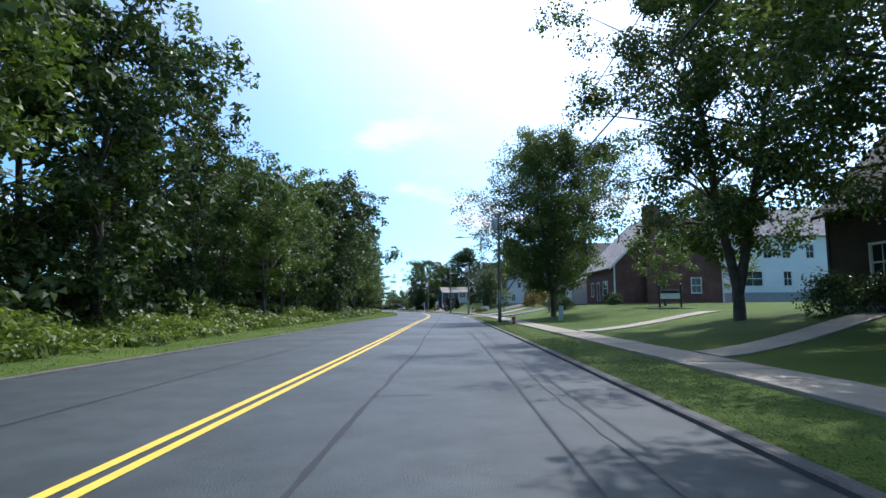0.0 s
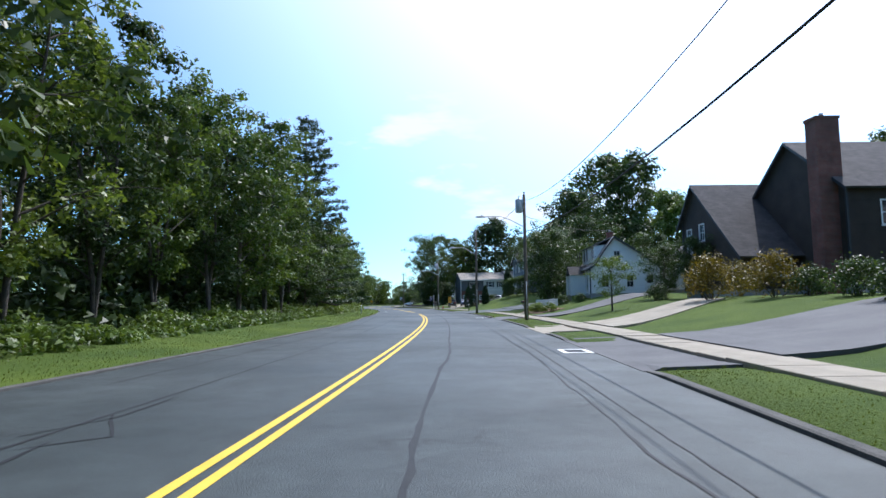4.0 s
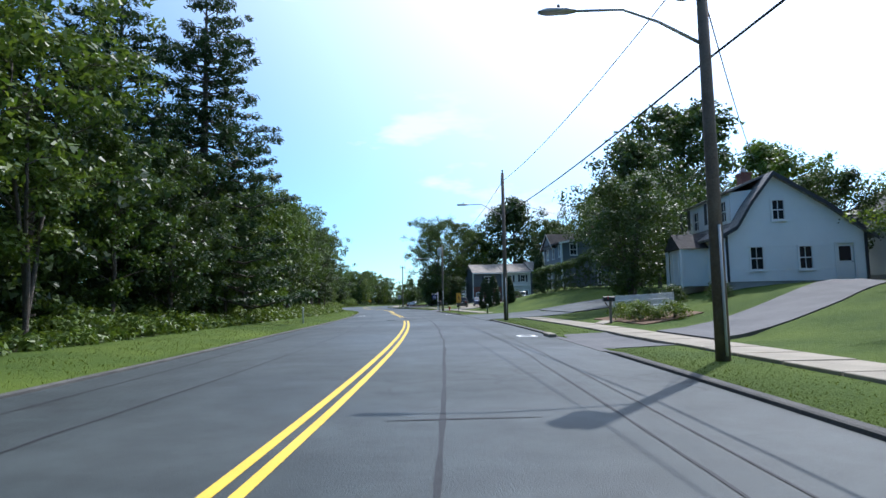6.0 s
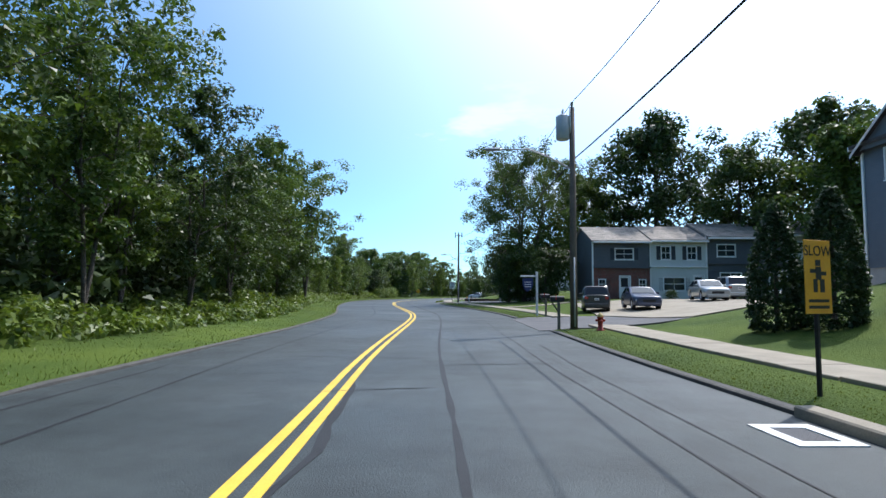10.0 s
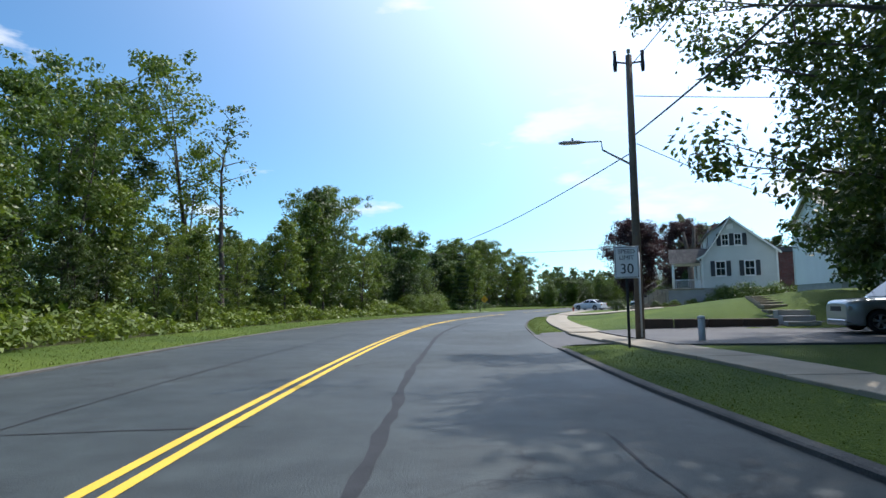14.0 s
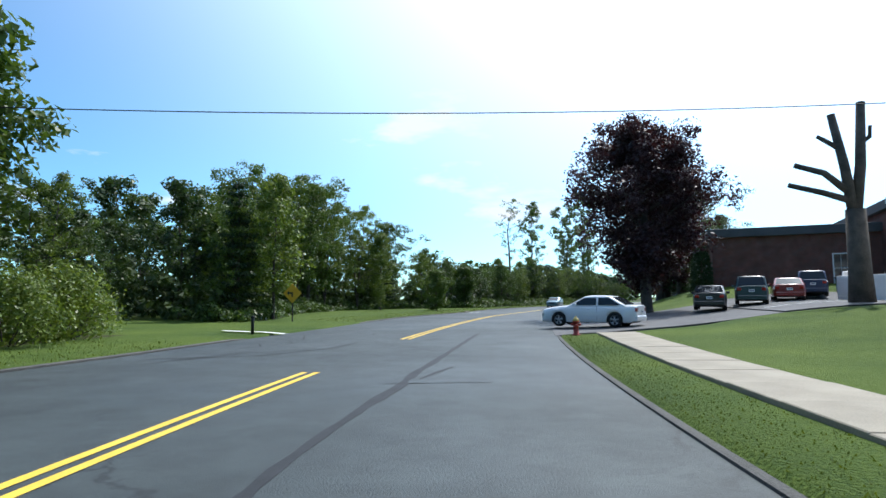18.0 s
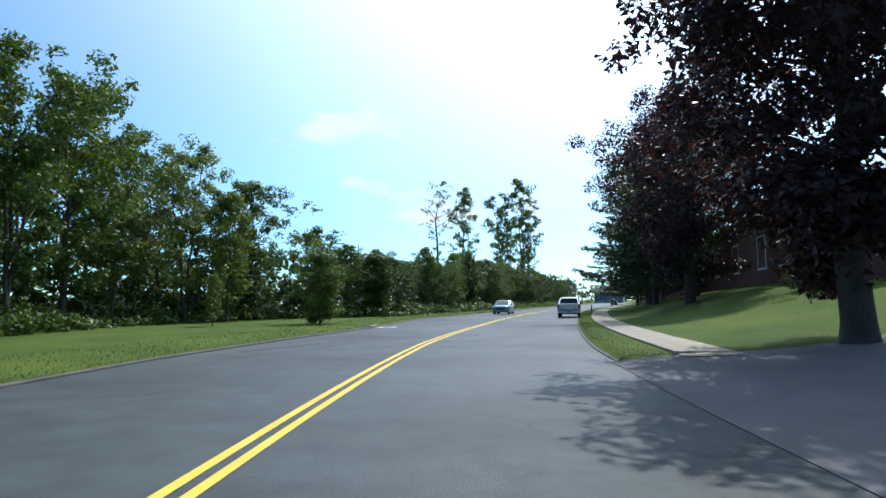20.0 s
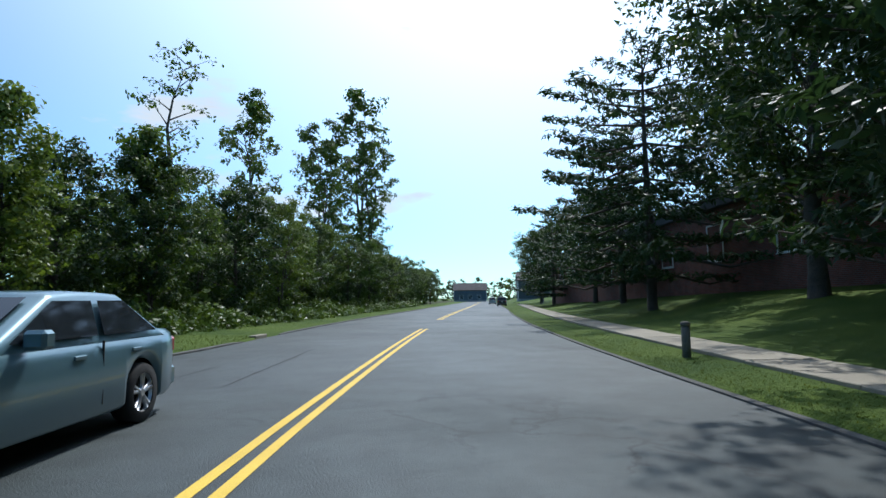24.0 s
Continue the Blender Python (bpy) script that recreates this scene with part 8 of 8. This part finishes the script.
ARB = cone_hedge("arborvitae", 4.2, 0.86, 81, "tall dark clipped arborvitae on the lawn")
plant(ARB, [(155.0, 11.1, 0.84, 0), (153.6, 11.8, 0.86, 90), (298.2, 15.4, 1.0, 10)], "arborvitae on the lawn")
ARB2 = cone_hedge("slim_arborvitae", 3.1, 0.55, 82, "slim dark clipped arborvitae on the lawn")
plant(ARB2, [(150.7, 13.1, 0.95, 0), (159.6, 18.9, 1.45, 40), (156.6, 18.2, 1.5, 100)])
def tall_hedge(points, label, seed):
    """A clipped hedge along s, d, height points, dense, its faces coloured dark for shade, with loose sprays over its
    top, paler for sun.
    """
    g = np.random.default_rng(seed)
    t = thing("tall_hedge", Matrix.Identity(4), label, "hedge")
    face, spray = [], []
    bm = bmesh.new()
    for (s0, d0, h0), (s1, d1, h1) in zip(points, points[1:]):
        ln = math.hypot(s1 - s0, d1 - d0)
        for i in range(int(ln * 120)):
            u = g.random()
            w = g.uniform(-0.75, 0.75) if g.random() < 0.4 else g.choice((-0.8, 0.8))
            hh = h0 + (h1 - h0) * u
            v = g.random() if abs(w) > 0.76 else g.uniform(0.8, 1.0)
            c = spot(s0 + (s1 - s0) * u - w * (d1 - d0) / ln, d0 + (d1 - d0) * u + w * (s1 - s0) / ln, 0.05 + v * hh)
            face.append(tuple(c))
        for i in range(int(ln * 26)):
            u, w = g.random(), g.uniform(-1.0, 1.0)
            hh = (h0 + (h1 - h0) * u) * g.uniform(0.86, 1.08)
            spray.append(tuple(spot(s0 + (s1 - s0) * u - w * (d1 - d0) / ln, d0 + (d1 - d0) * u + w * (s1 - s0) / ln, hh)))
        for i in range(int(ln * 2)):
            u = (i + 0.5) / int(ln * 2)
            c = spot(s0 + (s1 - s0) * u, d0 + (d1 - d0) * u)
            add_tube(bm, [c + Vector((0, 0, -0.1)), c + Vector((g.uniform(-0.2, 0.2), g.uniform(-0.2, 0.2), 0.8 * min(h0, h1)))], [0.05, 0.02], 5)
    part("stem", bm, BARK, t)
    # dark leaves on the faces, paler on top: shade and sun in the colour
    f = new("foliage", fast_quads("foliage", leaves(face, 0.22, 16, 0.14, seed), LEAF_D))
    f.parent = t
    f = new("top_spray", fast_quads("top_spray", leaves(spray, 0.3, 26, 0.13, seed + 1), LEAF_A))
    f.parent = t
    return t


tall_hedge([(150.6, 16.6, 2.55), (147.8, 17.6, 2.7), (147.0, 19.2, 2.8), (147.2, 21.6, 4.0), (147.8, 24.0, 4.4), (147.6, 27.0, 3.4)], "tall clipped hedge coloured dark for shade, paler sunlit vines trailing over its top", 95)
BUSH = make_shrub("garden_bush", 2.2, 1.5, LEAF_D, 83, "rounded dark green garden bush", 60, 0.12, 40)
plant(BUSH, [(21.5, 16.8, 1.1, 0), (20.0, 17.6, 1.0, 60), (63.5, 14.6, 1.3, 20), (66.0, 15.0, 1.2, 100), (60.8, 14.8, 1.0, 60), (57.5, 19.3, 0.8, 10), (60.0, 19.2, 0.8, 90), (117.2, 14.2, 0.7, 20), (114.5, 15.2, 0.6, 20), (120, 14.2, 0.6, 40), (104.8, 18.2, 0.9, 90), (163, 16.5, 1.0, 20), (186.6, 23.0, 0.6, 20), (186.2, 28.6, 0.6, 50), (300, 15.2, 0.9, 20), (372, 17, 0.8, 20), (379, 17.5, 0.8, 60), (386, 18, 0.8, 90), (393, 16.5, 0.8, 10), (72.5, 17.2, 0.9, 40), (80, 17, 1.0, 40), (84, 18.4, 1.1, 40), (88, 19.0, 1.0, 90)], "garden bushes")
GOLD = make_shrub("golden_bush", 2.6, 2.4, LEAF_O, 85, "tall bush with golden orange leaf tips", 60, 0.13, 44)
plant(GOLD, [(93.6, 17.0, 1.15, 0), (89.0, 18.0, 1.0, 50), (95.0, 19.4, 0.9, 120)])
ROUNDB = make_shrub("clipped_bush", 1.3, 1.1, LEAF_D, 87, "clipped round evergreen bush at the foot of the steps", 70, 0.08, 46, dense=True)
plant(ROUNDB, [(252.4, 11.2, 1.0, 0), (254.4, 14.6, 0.6, 50)])
HEDGE = make_shrub("flowering_hedge", 3.4, 2.0, LEAF_A, 89, "loose leafy hedge of shrubs before the house", 70, 0.13, 56)
plant(HEDGE, [(254.6, 20.6, 0.95, 0), (253.4, 22.2, 1.05, 60), (252.4, 24.2, 1.0, 120), (251.4, 26.4, 1.0, 10)], "hedge shrubs")
SCRUB = make_shrub("roadside_bush", 3.6, 2.6, LEAF_B, 92, "tall bright leafy bush at the corner of the wood", 90, 0.13, 60)
plant(SCRUB, [(257.0, -10.0, 0.75, 0), (259.4, -9.8, 0.8, 70), (261.8, -10.4, 0.9, 140), (263.8, -11.6, 0.75, 20), (260.5, -12.8, 1.1, 200), (255.0, -10.8, 0.8, 260)], "bushes at the lane")
ROSE = make_shrub("flower_bush", 1.8, 0.9, LEAF_B, 91, "low flowering bush in a mulched bed", 60, 0.09, 34)
plant(ROSE, [(112.6, 10.6, 1.0, 0), (114.4, 11.0, 1.0, 90), (116.4, 11.2, 0.9, 20), (111.6, 11.6, 0.9, 200), (254.9, 16.2, 0.7, 20), (255.2, 17.8, 0.75, 80), (255.4, 19.2, 0.8, 10), (258.6, 14.3, 0.6, 130), (254.2, 15.4, 0.5, 10)], "flower bushes")
MULCH = surface("mulch", (0.10, 0.055, 0.03), (0.2, 0.12, 0.07), 2, 25, 0.95, 0.8, dist=0.03)
patch("mulch_bed", [(110.8, 10.0), (117.4, 10.0), (117.6, 12.4), (111.4, 12.8)], MULCH, "reddish bark mulch bed with flowers", 0.05, 5, 8, "flower bed")
patch("mulch_bed", [(253.6, 12.6), (255.2, 13.6), (256.6, 19.0), (253.6, 19.0)], MULCH, "mulched slope bed below the porch", 0.04, 6, 8, "flower bed")


def pruned_tree(s, d):
    t = thing("pruned_tree", stand(s, d), "dead tree pruned to a few bare upright stubs", "tree")
    part("trunk", tube([(0, 0, -0.3), (0, 0, 1.5), (0.05, 0, 4.2)], [0.55, 0.45, 0.4], 12), BARK, t)
    for path, r in (([(0.05, 0, 4.0), (0.1, -0.35, 6.2), (0.05, -0.5, 9.1)], 0.26), ([(0, 0.1, 4.0), (0, 0.35, 6.2), (0.05, 0.75, 8.6)], 0.24), ([(0, 0.25, 5.0), (0, 1.2, 5.9), (0, 2.4, 6.3)], 0.17), ([(0, 0.2, 4.6), (0, 1.3, 5.0), (0, 2.7, 5.4)], 0.16), ([(0.05, 0.5, 7.0), (0, 1.1, 7.4), (0, 1.4, 7.6)], 0.12), ([(0.1, -0.4, 7.2), (0.1, -0.8, 7.5), (0.1, -0.85, 8.0)], 0.11)):
        part("branch", tube(path, [r, r * 0.85, r * 0.7], 9), BARK, t)
    return t


pruned_tree(274.6, 18.2)


# ---- undergrowth along the wood and grass tufts ----
def undergrowth(name, s0, s1, d_of, width, height, n, leaf, per, mat, seed, label):
    g = np.random.default_rng(seed)
    cs = []
    for _ in range(n):
        s = g.uniform(s0, s1)
        u = g.random()
        d = d_of(s) - u * width
        hump = 0.55 + 0.45 * math.sin(s * 0.55 + seed) * math.sin(s * 0.23 + 1.3 * seed)
        z = g.uniform(0.05, 1) * height * (0.35 + 0.65 * u) * hump
        p = spot(s, d, z)
        cs.append((p.x, p.y, p.z))
    ob = new(name, fast_quads(name, leaves(cs, 0.42 if leaf < 0.4 else 0.9, per, leaf * 1.15, seed, flat=0.3, tri=True), mat))
    return tagged(ob, label, "undergrowth", "", "stuff")


edge = lambda s: wood_edge(s) + 0.4  # noqa: E731
undergrowth("undergrowth", -10, 60, edge, 4.0, 2.0, 1500, 0.15, 30, LEAF_B, 201, "waist-high green weeds and saplings along the wood")
undergrowth("undergrowth", 60, 125, edge, 4.0, 1.8, 1300, 0.15, 30, LEAF_A, 202, "dark weeds and brush along the wood")
undergrowth("undergrowth", 110, 190, edge, 4.5, 2.0, 1700, 0.15, 30, LEAF_B, 203, "sunlit brush and weeds along the wood")
undergrowth("undergrowth", 185, 262, edge, 5.0, 2.6, 2300, 0.15, 30, LEAF_B, 204, "tall sunlit brush along the wood")
undergrowth("undergrowth", 274, 350, edge, 4.0, 2.4, 1800, 0.15, 30, LEAF_A, 205, "brush at the foot of the far trees")
undergrowth("undergrowth", 345, 430, edge, 4.5, 2.2, 1800, 0.15, 30, LEAF_A, 206, "brush along the verge")
# dark leaf colour carries the shade inside the wood
undergrowth("understorey", -20, 190, lambda s: wood_edge(s) - 2.5, 7.0, 8.0, 4200, 0.34, 18, LEAF_D, 207, "understorey filling the wood, leaves coloured dark for its shade")
undergrowth("understorey", 186, 262, lambda s: wood_edge(s) - 2.0, 9.0, 4.2, 2200, 0.34, 14, LEAF_A, 208, "green understorey filling the wood")
undergrowth("understorey", 275, 350, lambda s: wood_edge(s) - 2.0, 10.0, 6.5, 2200, 0.34, 14, LEAF_D, 209, "understorey filling the far wood, leaves coloured dark for its shade")
undergrowth("understorey", 345, 460, lambda s: wood_edge(s) - 2.0, 9.0, 8.0, 2400, 0.34, 14, LEAF_A, 210, "green understorey filling the wood")


def grass_tufts(name, s0, s1, da, db, n, seed, h=0.14):
    g = np.random.default_rng(seed)
    out = np.zeros((n, 4, 3))
    for i in range(n):
        s = g.uniform(s0, s1)
        a, b = da(s), db(s)
        p = spot(s, a + (b - a) * g.random() ** 1.3, -0.01)
        a = g.uniform(0, 6.283)
        hh = h * g.uniform(0.5, 1.6)
        w = 0.012 * g.uniform(0.6, 1.5)
        lean = g.normal(size=2) * hh * 0.4
        dx, dy = math.cos(a) * w, math.sin(a) * w
        out[i] = ((p.x - dx, p.y - dy, p.z), (p.x + dx, p.y + dy, p.z), (p.x + lean[0] + dx * 0.2, p.y + lean[1] + dy * 0.2, p.z + hh), (p.x + lean[0] - dx * 0.2, p.y + lean[1] - dy * 0.2, p.z + hh))
    return tagged(new(name, fast_quads(name, out, BLADE)), "short grass blades on the verge", "grass", "", "stuff")


grass_tufts("grass", -5, 262, lambda s: kerb_l(s) - 0.15, lambda s: kerb_l(s) - 3.4, 30000, 301, 0.045)
grass_tufts("grass", 277, 350, lambda s: kerb_l(s) - 0.15, lambda s: kerb_l(s) - 3.4, 9000, 302, 0.05)
for a, b, k in ((-2, 71.4, 303), (90.4, 102, 304), (108.2, 124.6, 305), (140.0, 160.4, 306), (170.8, 210.4, 307), (217.4, 241.3, 308), (248, 266.2, 309), (285, 350, 310)):
    grass_tufts("grass", a, b, lambda s: kerb_r(s) + 0.2, lambda s: walk_in(s) - 0.03, int((b - a) * 200), k, 0.022)


def far_woods(name, spots, leaf, per, rad, mat, seed, label):
    """Distant trees as clumps of large leaves: s, d, height."""
    g = np.random.default_rng(seed)
    cs = []
    for s, d, h in spots:
        for _ in range(int(h * 1.6)):
            z = h * g.uniform(0.03, 0.94)
            r = 3.2 * math.sqrt(max(0.05, 1 - (z / h - 0.4) ** 2 / 0.42))
            a = g.uniform(0, 6.283)
            p = at(s, d, 0.3 + z)
            cs.append((p.x + r * math.cos(a), p.y + r * math.sin(a), p.z))
    return tagged(new(name, fast_quads(name, leaves(cs, rad, per, leaf * 1.15, seed, tri=True), mat)), label, "woods", "", "stuff")


fg = np.random.default_rng(77)
far_woods("far_woods", [(s, -46 - fg.uniform(0, 14), 12 * fg.uniform(0.8, 1.15)) for s in np.arange(-40, 470, 4.2)], 1.1, 10, 1.5, LEAF_D, 401, "distant edge of the wood, dark green")
far_woods("far_woods", [(s, 74 + fg.uniform(0, 20), 13 * fg.uniform(0.75, 1.2)) for s in np.arange(-20, 470, 5.0)], 1.1, 10, 1.5, LEAF_D, 402, "distant trees behind the houses")
far_woods("far_woods", [(fg.uniform(470, 540), d, fg.uniform(7, 12)) for d in list(np.arange(-60, -9, 4.0)) + list(np.arange(13, 70, 4.0))], 1.0, 10, 1.4, LEAF_A, 403, "trees at the far end of the road")
house("distant_house", facing_back(560, -10), 13, 10, [(-0.5, 4.6), (5, 7.6), (10.5, 4.6)], 0.2, SIDING_B, ROOF_D, [("front", x, 1.2, 1.4, 1.4) for x in (3, 6.5, 10)], "low dark house at the far end of the road")
house("distant_house", facing_back(490, 12), 14, 9, [(-0.5, 6.2), (4.5, 8.6), (9.5, 6.2)], 0.6, SIDING_D, ROOF_D, [("front", x, 3.8, 1.0, 1.4) for x in (2.5, 6.5, 10.5)], "two-storey house at the far end of the road")
far_woods("far_woods", [(fg.uniform(590, 630), d, fg.uniform(7, 12)) for d in np.arange(-40, 44, 4.0)], 1.0, 10, 1.5, LEAF_D, 404, "trees closing the view along the road")
